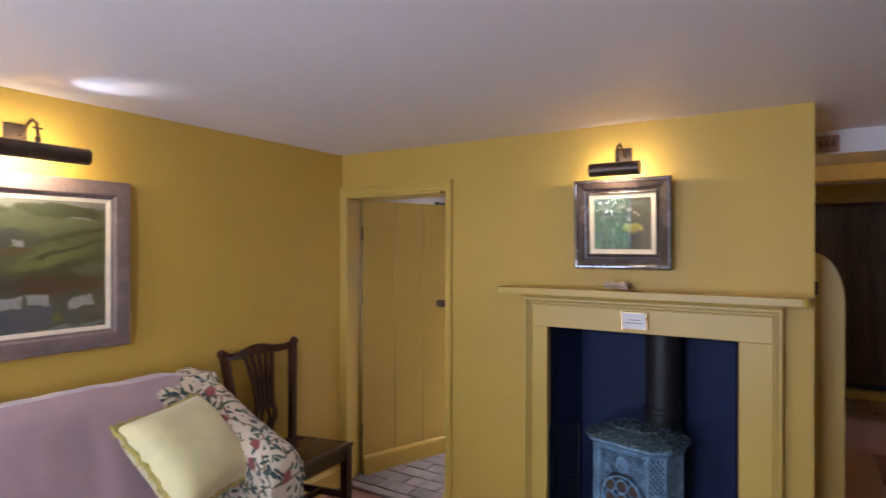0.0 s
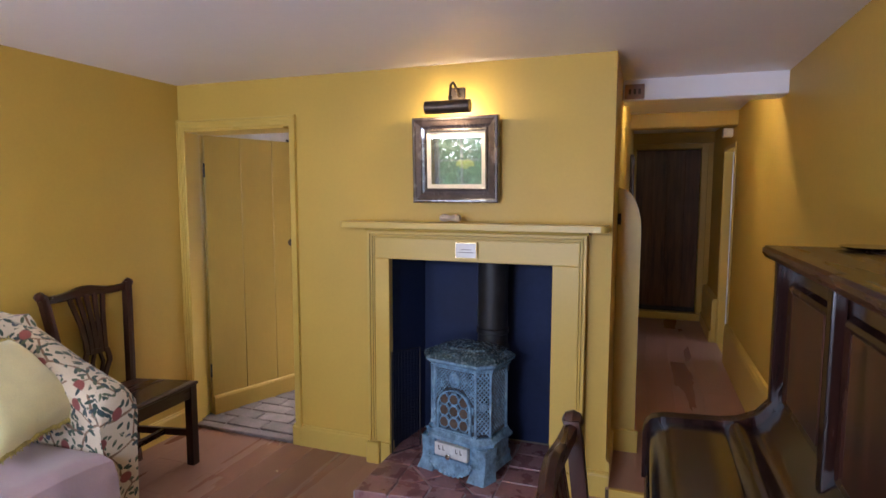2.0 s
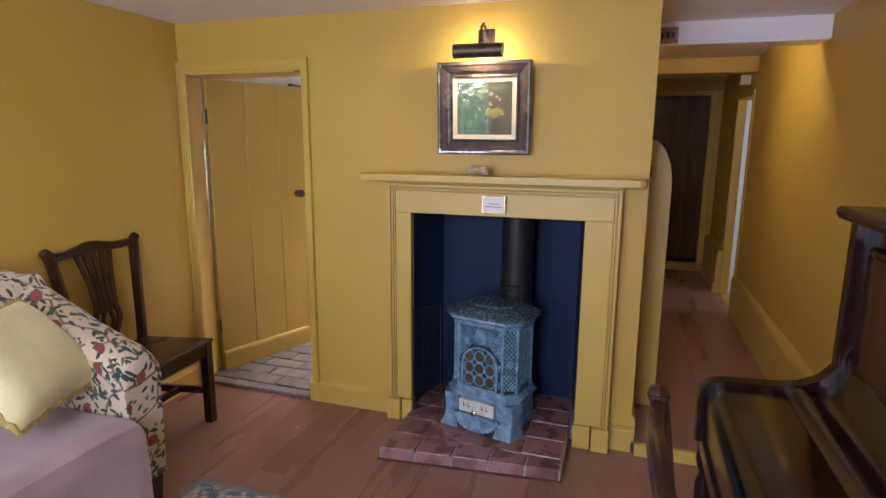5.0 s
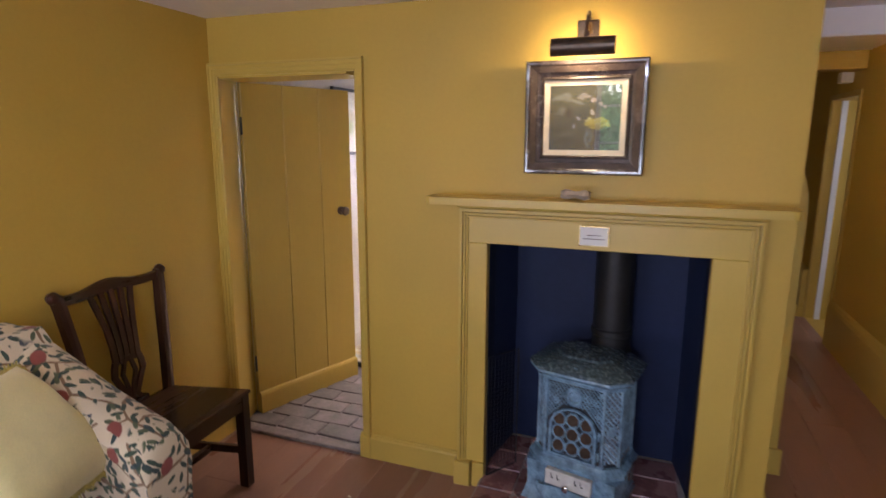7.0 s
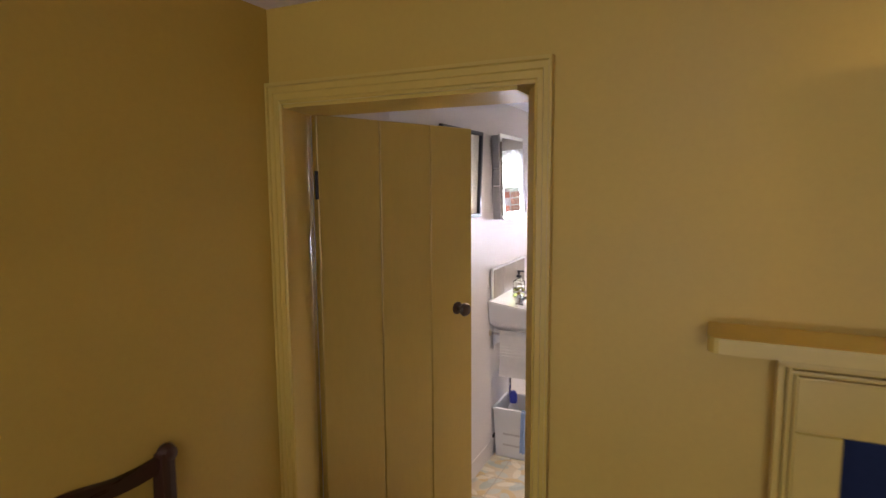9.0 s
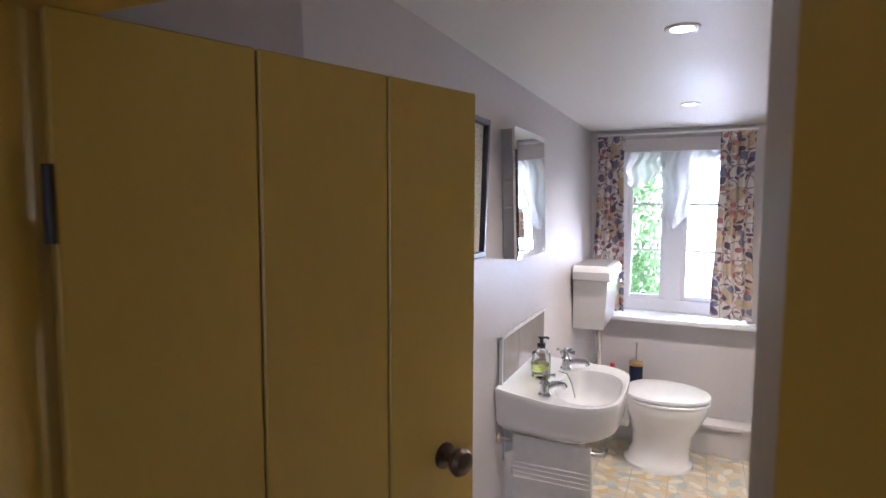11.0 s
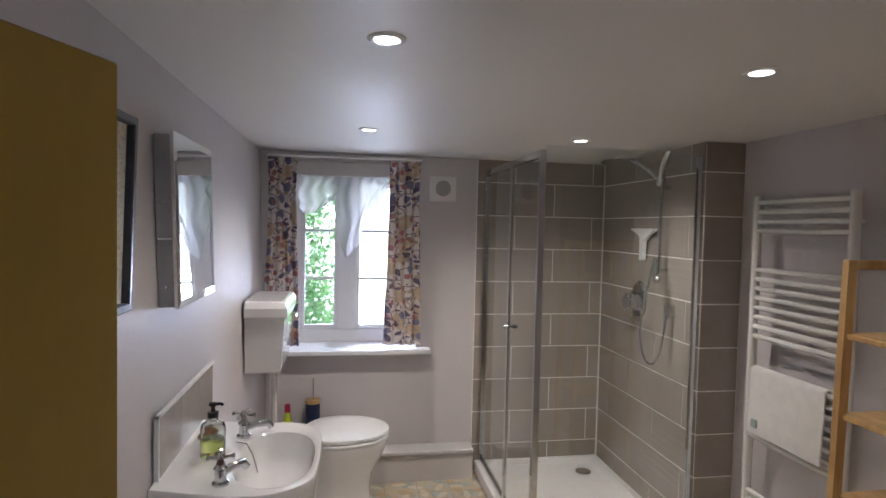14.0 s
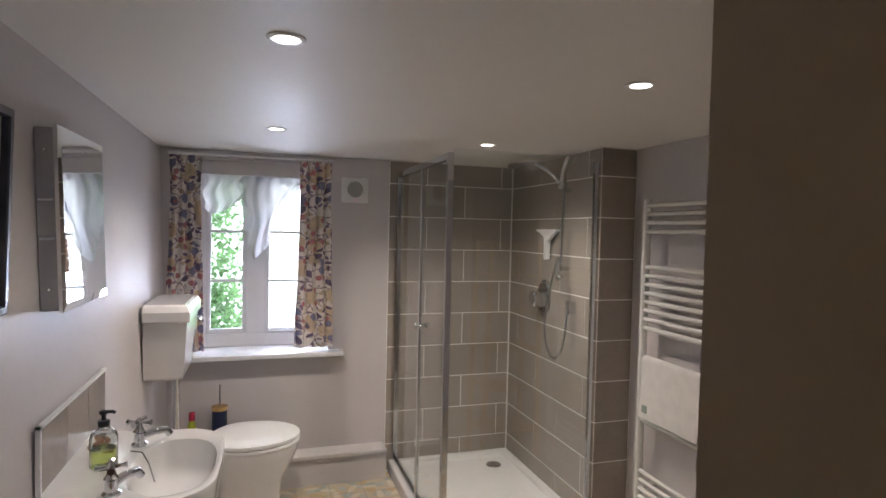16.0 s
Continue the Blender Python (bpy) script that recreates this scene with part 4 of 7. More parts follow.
for sx in (-1, 1):                # corner pillars and feet
    for x, y in ((0.122, -0.137), (0.176, -0.082), (0.176, 0.082)):
        part("corner_pillar", moved(lathe([(0.009, 0.19), (0.011, 0.20), (0.008, 0.21), (0.008, 0.468), (0.011, 0.476), (0.009, 0.486)], 8), pose(sx * x, y, 0)), ENAMEL, stove, smooth=True)
    foot = [[(sx * (0.135 + a), -0.13 - b + c, z) for a, c in ((-w, -w), (w + 0.03, -w), (w + 0.05, w + 0.03), (-w, w + 0.03))] for z, w, b in ((0.0, 0.034, 0.028), (0.015, 0.030, 0.020), (0.05, 0.022, 0.006), (0.09, 0.024, 0.0), (0.150, 0.026, 0.004))]
    foot = [[(x, y, z) for x, y, z in (r if sx > 0 else r[::-1])] for r in foot]
    part("foot", loft(foot), ENAMEL, stove, smooth=True)
    part("foot_rosette", moved(lathe([(0.004, 0), (0.026, 0.0), (0.024, 0.006), (0.016, 0.003), (0.010, 0.008), (0.002, 0.010)], 14), pose(sx * 0.178, -0.128, 0.100, 90, 0, sx * 45)), ENAMEL, stove, smooth=True)
    part("foot", boxes(((sx * 0.14 - 0.03, 0.10, 0.0), (sx * 0.14 + 0.03, 0.16, 0.06)), bevel=0.008), ENAMEL, stove)
# front door with nine round panes
door = part("stove_door", boxes(((-0.102, -0.149, 0.195), (0.102, -0.138, 0.204)), bevel=0.002), ENAMEL, stove)
arch = [(-0.102, 0.195), (-0.102, 0.305)] + [(-0.102 * math.cos(a), 0.305 + 0.088 * math.sin(a)) for a in [math.pi * i / 12 for i in range(1, 12)]] + [(0.102, 0.305), (0.102, 0.195)]
inn = [(x * 0.87, 0.204 + (z - 0.195) * 0.925) for x, z in arch]
part("door_frame", loft([[(x, y, z) for x, z in ring] for ring, y in ((arch, -0.138), (arch, -0.152), (inn, -0.152), (inn, -0.138))], closed=True, caps=False), ENAMEL, door, smooth=True)
for gx in (-0.058, 0.0, 0.058):
    for gz in (0.236, 0.292, 0.348):
        if gx and gz > 0.33:
            gz -= 0.004
        o = [[(gx + r * math.cos(a), y, gz + r * math.sin(a)) for a in [math.pi / 4 * k + math.pi / 8 for k in range(8)]] for r, y in ((0.0245, -0.139), (0.0245, -0.149), (0.0315, -0.149), (0.0315, -0.139))]
        part("pane_ring", loft([[r[k] for r in o] for k in range(8)], around=True), ENAMEL, door)
        part("pane", moved(lathe([(0.002, 0), (0.025, 0), (0.025, 0.003), (0.002, 0.003)], 8), pose(gx, -0.141, gz, 90, 0, 22.5)), BRONZE, door, "smoked mica pane", smooth=False)
for z in (0.235, 0.315):
    part("hinge", tube([(0.110, -0.146, z - 0.016), (0.110, -0.146, z + 0.016)], 0.006, 8), ENAMEL, stove, smooth=True)
part("door_latch", tube([(-0.110, -0.148, 0.26), (-0.110, -0.160, 0.275), (-0.110, -0.150, 0.295)], 0.005, 8), ENAMEL, stove, smooth=True)
# pierced lattice round the door, with a medallion and scrolls above it
def open_front(x, z):
    arch_z = 0.305 + 0.096 * math.sqrt(max(0.0, 1 - (x / 0.112) ** 2))
    return abs(x) < 0.121 and 0.192 < z < 0.488 and not (abs(x) < 0.112 and z < arch_z)


bars = []
for i in range(-16, 17):
    for j in range(-16, 17):
        x, z = (i - j) * 0.0088, 0.33 + (i + j) * 0.0088
        for sx in (-1, 1):
            x1, z1 = x + sx * 0.0088, z + 0.0088
            if open_front(x, z) and open_front(x1, z1):
                bars.append(tube([(x, -0.1385, z), (x1, -0.1385, z1)], 0.0026, 4))
part("front_lattice", joined(*bars), ENAMEL, stove, "pierced cast lattice")
part("medallion", moved(lathe([(0.020, 0.002), (0.022, 0.008), (0.030, 0.010), (0.035, 0.006), (0.035, 0.0)], 20), pose(0, -0.138, 0.438, 90, 0, 0)), ENAMEL, stove, smooth=True)
part("medallion_face", moved(lathe([(0.002, 0.007), (0.012, 0.006), (0.021, 0.002), (0.021, 0.0)], 16), pose(0, -0.138, 0.438, 90, 0, 0)), ENAMEL, stove, smooth=True)
rs = random.Random(12)
for sx in (-1, 1):
    for x0, z0, rad in ((0.058, 0.448, 0.022), (0.096, 0.440, 0.018), (0.104, 0.392, 0.015), (0.078, 0.408, 0.013), (0.108, 0.470, 0.010)):
        a0 = rs.uniform(0, 6.28)
        part("scroll", tube([(sx * (x0 + rad * (1 - q * 0.75) * math.cos(a0 + q * 8.5)), -0.143, z0 + rad * (1 - q * 0.75) * math.sin(a0 + q * 8.5)) for q in [i / 14 for i in range(15)]], 0.0026, 5), ENAMEL, stove, smooth=True)
for z in (0.190, 0.484):
    part("grate_bar", boxes(((-0.122, -0.1425, z), (0.122, -0.136, z + 0.005))), ENAMEL, stove)
for sx in (-1, 1):
    p0, p1 = Vector((sx * 0.122, -0.137, 0)), Vector((sx * 0.176, -0.082, 0))
    for a0, a1 in ((p0, p1), (p1, Vector((sx * 0.176, 0.082, 0)))):
        bms = []
        width = (a1 - a0).length
        for k in range(-14, 26):
            for s in (1, -1):
                pts = []
                for q in range(0, 9):
                    u = q / 8
                    z = 0.20 + k * 0.022 + s * u * width
                    if 0.198 <= z <= 0.486:
                        g = a0.lerp(a1, u)
                        pts.append((g.x, g.y, z))
                if len(pts) > 1:
                    bms.append(tube([pts[0], pts[-1]], 0.0033, 4))
        part("lattice_panel", joined(*bms), ENAMEL, stove)
        q = a0.lerp(a1, 0.5)
        part("lattice_rosette", moved(lathe([(0.004, 0), (0.022, 0.0), (0.018, 0.007), (0.008, 0.004), (0.002, 0.008)], 12), pose(q.x, q.y, 0.33, 90, 0, math.degrees(math.atan2((a1 - a0).y, (a1 - a0).x)) if sx > 0 else math.degrees(math.atan2((a0 - a1).y, (a0 - a1).x)))), ENAMEL, stove, smooth=True)
# ash drawer with its name plate, and the apron
plate = part("ash_drawer", boxes(((-0.098, -0.178, 0.082), (0.098, -0.150, 0.143)), bevel=0.003), surface("white_enamel_plate", (0.62, 0.62, 0.58), 0.25, var=0.12, scale=30, bump=0.1), stove, "white enamel drawer front with worn lettering")
for k, x in enumerate((-0.068, -0.042, 0.034, 0.060)):
    part("letter_bar", boxes(((x - 0.004, -0.1805, 0.112), (x - 0.001, -0.178, 0.132)), ((x - 0.001, -0.1805, 0.112), (x + 0.007, -0.178, 0.116))), IRON, plate)
part("knob", moved(lathe([(0.004, 0), (0.006, 0.012), (0.013, 0.020), (0.013, 0.028), (0.004, 0.033)], 12), pose(0.0, -0.178, 0.098, 90, 0, 0)), CHROME, plate, smooth=True)
fan = [[((r * math.cos(a)) * 0.128, -0.150 - dy, 0.078 - (r * math.sin(a)) * 0.072) for a in [math.pi * k / 14 for k in range(15)]] for r, dy in ((0.05, 0.024), (0.6, 0.030), (0.86, 0.042), (1.0, 0.046), (1.0, 0.030))]
part("apron", loft(fan, closed=False, caps=False), ENAMEL, stove, smooth=True)
for k in range(15):
    a = math.pi * k / 14
    part("apron_bead", moved(lathe([(0.001, -0.010), (0.009, -0.005), (0.010, 0.003), (0.001, 0.009)], 8), pose(0.124 * math.cos(a), -0.192, 0.078 - 0.066 * math.sin(a), 90, 0, 0)), ENAMEL, stove, smooth=True)
part("flue_pipe", moved(lathe([(0.082, 0.50), (0.082, 0.60), (0.088, 0.605), (0.088, 0.625), (0.082, 0.63), (0.082, 1.26)], 28), pose(0.03, 0.20, 0)), IRON, stove, "black flue pipe", smooth=True)
part("flue_collar", boxes(((-0.05, 0.12, 0.40), (0.11, 0.26, 0.55)), bevel=0.02, seg=3), IRON, stove)

# folding fireguard of fine wire
guard = thing("fireguard", pose(1.425, -0.05, 0.063), "black wire-mesh fireguard folded against the recess", "fireguard")
part("rim", tube([(0, 0, 0), (0.0, 0, 0.56), (0.10, 0.15, 0.56), (0.10, 0.15, 0), (0, 0, 0)], 0.004, 6), IRON, guard)
part("mesh", joined(*[tube([(0.10 * u, 0.15 * u, 0.0), (0.10 * u, 0.15 * u, 0.56)], 0.0008, 3) for u in [k / 9 for k in range(1, 9)]], *[tube([(0, 0, z), (0.10, 0.15, z)], 0.0008, 3) for z in [0.02 * k for k in range(1, 28)]]), IRON, guard)

# ---- chairs ----
def splat_chair(m, label):
    """Side chair: local +x is forward, the back stands at x = 0, seat 0.456 high, 0.5 wide along y."""
    t = thing("dining_chair", m, label, "chair", "old dining chairs")
    part("seat", loft([[(0.03, -0.20 - e, z), (0.395 + e, -0.270 - e, z), (0.395 + e, 0.270 + e, z), (0.03, 0.20 + e, z)] for z, e in ((0.438, 0.0), (0.442, 0.006), (0.452, 0.006), (0.457, 0.001))]), MAHOGANY_Y, t)
    part("seat_rail", boxes(((0.365, -0.258, 0.372), (0.390, 0.258, 0.438)), bevel=0.002), MAHOGANY_Y, t)
    part("seat_rail", boxes(((0.03, -0.19, 0.372), (0.05, 0.19, 0.438)), bevel=0.002), MAHOGANY_Y, t)
    for s in (-1, 1):
        part("side_rail", loft([[(0.03, s * 0.205, z), (0.385, s * 0.262, z), (0.385, s * 0.240, z), (0.03, s * 0.183, z)] for z in (0.372, 0.438)]), MAHOGANY, t)
        part("front_leg", loft([[(0.352, s * 0.225, z), (0.395, s * 0.225, z), (0.395, s * 0.268, z), (0.352, s * 0.268, z)] for z in (0.0, 0.438)]), MAHOGANY, t)
        post = [(0.055, 0.185, 0.0), (0.035, 0.188, 0.22), (0.032, 0.190, 0.44), (0.028, 0.196, 0.58), (0.012, 0.212, 0.76), (-0.008, 0.232, 0.93), (-0.018, 0.240, 0.985)]
        part("back_post", loft([[(x + a, s * (y + b), z) for a, b in ((-0.017, -0.018), (0.017, -0.018), (0.019, 0.0), (0.017, 0.018), (-0.017, 0.018))] for x, y, z in post]), MAHOGANY, t)
        part("side_stretcher", loft([[(0.045, s * 0.190, z), (0.360, s * 0.240, z), (0.360, s * 0.258, z), (0.045, s * 0.208, z)] for z in (0.155, 0.190)]), MAHOGANY, t)
    part("cross_stretcher", boxes(((0.20, -0.214, 0.158), (0.222, 0.214, 0.188))), MAHOGANY_Y, t)
    part("rear_stretcher", boxes(((0.040, -0.18, 0.20), (0.058, 0.18, 0.232))), MAHOGANY_Y, t)
    n = 21
    rail = []
    for k in range(n):
        u = -1 + 2 * k / (n - 1)
        y = u * 0.245
        zc = 0.960 + 0.007 * math.cos(u * math.pi * 1.6)
        h = 0.025 + 0.012 * math.exp(-(u / 0.40) ** 2)
        x = -0.016 - 0.022 * (1 - u * u)
        rail.append([(x + a * 0.014, y, zc + b * h * 0.8) for a, b in ((-1, -0.8), (0, -1), (1, -0.8), (1.15, 0), (1, 0.8), (0, 1), (-1, 0.8), (-1.15, 0))])
    part("crest_rail", loft(rail), MAHOGANY_Y, t, smooth=True)
    for w in (-1, 1):
        part("ear", moved(lathe([(0.004, -0.024), (0.018, -0.018), (0.025, 0.0), (0.018, 0.018), (0.004, 0.024)], 14), pose(-0.016, w * 0.248, 0.978, 0, 90, 0)), MAHOGANY, t, smooth=True)
    # pierced vase splat: ribs that spread to the crest and a looped foot
    def rib(pts, w=0.008):
        return loft([[(x + a, y + b, z) for a, b in ((-0.006, -w), (0.006, -w), (0.006, w), (-0.006, w))] for x, y, z in pts])
    for k in (-2, -1, 0, 1, 2):
        pts = [(0.022, k * 0.027, 0.648), (0.016, k * 0.028, 0.72), (0.004, k * 0.032, 0.80), (-0.012, k * 0.039, 0.87), (-0.028, k * 0.048, 0.950)]
        part("splat_rib", rib(pts, 0.0115), MAHOGANY, t)
    for s in (-1, 1):
        part("splat_loop", rib([(0.030, s * 0.045, 0.47), (0.029, s * 0.026, 0.50), (0.028, s * 0.046, 0.55), (0.026, s * 0.070, 0.60), (0.024, s * 0.066, 0.635), (0.022, s * 0.056, 0.665)], 0.013), MAHOGANY, t)
        part("splat_loop", rib([(0.028, s * 0.006, 0.48), (0.027, s * 0.016, 0.55), (0.026, s * 0.032, 0.60), (0.024, s * 0.018, 0.645), (0.022, s * 0.006, 0.675)], 0.008), MAHOGANY, t)
    part("splat_shoe", boxes(((0.012, -0.075, 0.455), (0.046, 0.075, 0.478)), bevel=0.004), MAHOGANY_Y, t)
    return t


splat_chair(pose(0.036, -0.664, 0, 0, 0, 2.5), "dark mahogany dining chair with pierced splat in the wall corner")
splat_chair(pose(2.550, -1.70, 0, 0, 0, 2) @ Matrix.Diagonal((1, 1, 0.965, 1)), "dark mahogany dining chair drawn up to the piano")

# ---- settee, throw, cushion ----
sofa = thing("sofa", pose(0.03, -2.00, 0), "wing-armed sofa in a cream fruit and leaf print", "sofa")
part("base", boxes(((0.06, -0.94, 0.16), (0.70, 0.90, 0.34)), bevel=0.02, seg=2), SOFA_PRINT, sofa, uv=True, smooth=True)
part("backrest", loft([[(x0, y, 0.16), (x1, y, 0.16), (x1 - 0.05, y, 0.60), (x1 - 0.10, y, 0.90), (x1 - 0.14, y, 0.945), (x0 + 0.02, y, 0.93), (x0, y, 0.80)] for y, x0, x1 in ((-0.94, 0.0, 0.30), (0.93, 0.0, 0.30))]), SOFA_PRINT, sofa, uv=True, smooth=True)
part("seat_cushion", boxes(((0.20, -0.92, 0.33), (0.745, 0.70, 0.465)), bevel=0.045, seg=4), SOFA_PRINT, sofa, uv=True, smooth=True)
for s, y0 in ((1, 0.80), (-1, -0.98)):
    prof = []
    for x, top, th in ((0.02, 0.955, 0.15), (0.10, 0.945, 0.15), (0.20, 0.905, 0.155), (0.32, 0.845, 0.16), (0.44, 0.785, 0.165), (0.56, 0.735, 0.17), (0.64, 0.706, 0.17), (0.690, 0.676, 0.165), (0.710, 0.63, 0.155), (0.710, 0.58, 0.15)):
        w = th
        ring = [(x, y0 - 0.0, 0.17), (x, y0 + w * 0.95, 0.17), (x, y0 + w * 1.0, top - 0.12)]
        ring += [(x, y0 + w * 0.5 + w * 0.56 * math.cos(a), top - 0.07 + 0.07 * math.sin(a)) for a in [radians(d) for d in (10, 40, 65, 90, 115, 140, 170)]]
        ring += [(x, y0 - 0.0, top - 0.12)]
        prof.append(ring)
    part("armrest", loft(prof), SOFA_PRINT, sofa, uv=True, smooth=True)
for x in (0.10, 0.68):
    for y in (-0.93, 0.90):
        part("leg", loft([[(x + a * r, y + b * r, z) for a, b in ((-1, -1), (1, -1), (1, 1), (-1, 1))] for z, r in ((0.0, 0.018), (0.16, 0.028))]), MAHOGANY, sofa)


def cloth(f, nu, nv, thick=0.006):
    bm = bmesh.new()
    g = [[bm.verts.new(f(i / nu, j / nv)) for j in range(nv + 1)] for i in range(nu + 1)]
    for i in range(nu):
        for j in range(nv):
            bm.faces.new((g[i][j], g[i + 1][j], g[i + 1][j + 1], g[i][j + 1]))
    bmesh.ops.recalc_face_normals(bm, faces=bm.faces)
    bmesh.ops.solidify(bm, geom=list(bm.faces), thickness=thick)
    return bm


THROW = [(0.045, 0.78), (0.04, 0.93), (0.08, 0.962), (0.16, 0.962), (0.205, 0.90), (0.25, 0.74), (0.29, 0.56), (0.315, 0.482), (0.38, 0.480), (0.56, 0.480), (0.70, 0.478), (0.755, 0.455), (0.776, 0.40), (0.780, 0.28), (0.784, 0.14)]


def throw_at(u, v):
    k = u * (len(THROW) - 1)
    i = min(int(k), len(THROW) - 2)
    a, b = THROW[i], THROW[i + 1]
    x, z = a[0] + (b[0] - a[0]) * (k - i), a[1] + (b[1] - a[1]) * (k - i)
    y = -2.93 + v * 1.72 + 0.012 * math.sin(9 * u)
    w = noise.noise((u * 5, v * 7, 1.5)) * 0.014 + noise.noise((u * 3, v * 22, 4)) * 0.009 + noise.noise((u * 14, v * 18, 7)) * 0.004
    fall = max(0.0, u - 0.82) * 5
    x += w + fall * 0.022 * (math.sin(v * 34) + 0.5 * math.sin(v * 61 + 1)) * 0.6
    z += w * 0.8 + 0.004
    if v > 0.94:
        z -= (v - 0.94) * 0.25
    return (x + 0.03, y, z)


tagged(part("throw", cloth(throw_at, 70, 60), PINK, None, "dusty pink velvet throw spread over the sofa back and seat", smooth=True), "", "throw")


def cushion(m, w, label):
    t = thing("cushion", m, label, "cushion")
    n = 18

    def at(s):
        def f(u, v):
            a, b = 2 * u - 1, 2 * v - 1
            puff = ((1 - a ** 4) * (1 - b ** 4)) ** 0.55
            pull = 1 - 0.07 * (1 - max(abs(a), abs(b)) ** 2 * 0) * (1 - abs(a * b)) * max(abs(a), abs(b)) ** 3
            wr = 0.006 * noise.noise((a * 3, b * 3, 2.0 * s))
            return (a * w / 2 * pull, s * (0.095 * puff + wr * puff + 0.001), b * w / 2 * pull)
        return f
    bm = bmesh.new()
    for s in (-1, 1):
        f = at(s)
        g = [[bm.verts.new(f(i / n, j / n)) for j in range(n + 1)] for i in range(n + 1)]
        for i in range(n):
            for j in range(n):
                bm.faces.new((g[i][j], g[i + 1][j], g[i + 1][j + 1], g[i][j + 1]))
    bmesh.ops.remove_doubles(bm, verts=bm.verts, dist=0.0025)
    part("cover", bm, YELLOWSILK, t, smooth=True)
    edge = []
    per = [(-1, -1), (1, -1), (1, 1), (-1, 1), (-1, -1)]
    for (a, b), (c, d) in zip(per, per[1:]):
        for k in range(16):
            u, v = a + (c - a) * k / 16, b + (d - b) * k / 16
            mx = 1 - 0.07 * (1 - abs(u * v))
            edge.append((u * w / 2 * mx, 0.006 * math.sin(k * 2.4), v * w / 2 * mx))
    edge.append(edge[0])
    part("braid", tube(edge, [0.008 + 0.0025 * (i % 2) for i in range(len(edge))], 7), FRINGE, t, "gold braid edging", smooth=True)
    tuft = []
    for i, e in enumerate(edge[:-1]):
        q = Vector(e)
        d = q.normalized()
        for j in range(3):
            s = Vector((d.z, 0, -d.x)) * 0.009 * (j - 1)
            tuft.append(tube([q + s, q + s + d * random.uniform(0.010, 0.020) + Vector((0, random.uniform(-0.006, 0.006), 0))], 0.0022, 4))
    part("fringe", joined(*tuft), FRINGE, t)
    return t


# seat of the cushion: facing the room, leaning back, one corner up
lean, rollc, yawc = radians(45.7), radians(3.1), radians(12.1)
fwd = Vector((math.cos(lean) * math.cos(yawc), math.cos(lean) * math.sin(yawc), math.sin(lean)))
side, upc = Vector((-math.sin(yawc), math.cos(yawc), 0)), fwd.cross(Vector((-math.sin(yawc), math.cos(yawc), 0)))
sx_, sz_ = side * math.cos(rollc) + upc * math.sin(rollc), upc * math.cos(rollc) - side * math.sin(rollc)
cm = Matrix((sx_, -fwd, sz_)).transposed().to_4x4()
cm.translation = (0.454, -1.368, 0.715)
cushion(cm, 0.423, "pale yellow silk cushion with gold braid, leaning in the sofa corner")

rug = tagged(part("rug", boxes(((0.72, -2.9, 0.001), (1.75, -0.855, 0.008)), bevel=0.002), RUG_PRINT, None, "patterned wool rug with a plain grey border on the floor", uv=True), "", "rug")
part("border", boxes(((0.72, -0.885, 0.0085), (1.75, -0.855, 0.0105)), ((0.72, -2.9, 0.0085), (0.75, -0.885, 0.0105))), surface("rug_border_wool", (0.23, 0.19, 0.18), 0.95, var=0.2, scale=30, fine=200, bump=0.6), rug)
tagged(part("paper_scrap", cloth(lambda u, v: (0.87 + 0.022 * u, -0.33 + 0.010 * v, 0.002 + 0.004 * math.sin(u * 5)), 6, 3, 0.001), CREAM, None, "small pale scrap lying on the brown floor"), "", "scrap")

# ---- upright piano ----
piano = thing("piano", pose(0, 0, 0), "dark polished mahogany upright piano with closed fall", "piano")
PY0, PY1 = -2.33, -0.872
part("case_end", boxes(((3.025, PY1 - 0.035, 0.10), (XR - 0.02, PY1, 1.275)), bevel=0.004), PIANO, piano)
part("case_end", boxes(((3.025, PY0, 0.10), (XR - 0.02, PY0 + 0.035, 1.275)), bevel=0.004), PIANO, piano)
part("back_panel", boxes(((XR - 0.05, PY0 + 0.036, 0.10), (XR - 0.022, PY1 - 0.036, 1.27))), PIANO, piano)
part("top_lid", strip([(2.996, 1.290), (3.003, 1.276), (3.022, 1.272), (XR - 0.015, 1.272), (XR - 0.015, 1.309), (3.003, 1.309), (2.996, 1.302)], PY0 - 0.03, PY1 + 0.03, "y"), MAHOGANY_Y, piano)
part("upper_panel", boxes(((3.060, PY0 + 0.036, 0.80), (3.080, PY1 - 0.036, 1.272))), PIANO_Y, piano)
bays = [PY1 - 0.036, PY1 - 0.50, PY1 - 0.96, PY0 + 0.036]
for a, b in zip(bays, bays[1:]):
    part("panel_field", boxes(((3.046, b + 0.085, 0.885), (3.059, a - 0.085, 1.195)), bevel=0.006), MAHOGANY, piano)
    fr = [[(x, y, z) for y, z in ((b + i, 0.82 + i), (a - i, 0.82 + i), (a - i, 1.262 - i), (b + i, 1.262 - i))] for i, x in ((0.044, 3.059), (0.052, 3.047), (0.061, 3.042), (0.074, 3.049), (0.082, 3.059))]
    part("panel_moulding", loft([[r[k] for r in fr] for k in range(4)], around=True), PIANO, piano)
for y in bays[1:3]:
    part("pilaster", boxes(((3.030, y - 0.019, 0.79), (3.059, y + 0.019, 1.272)), bevel=0.006, seg=2), PIANO, piano)
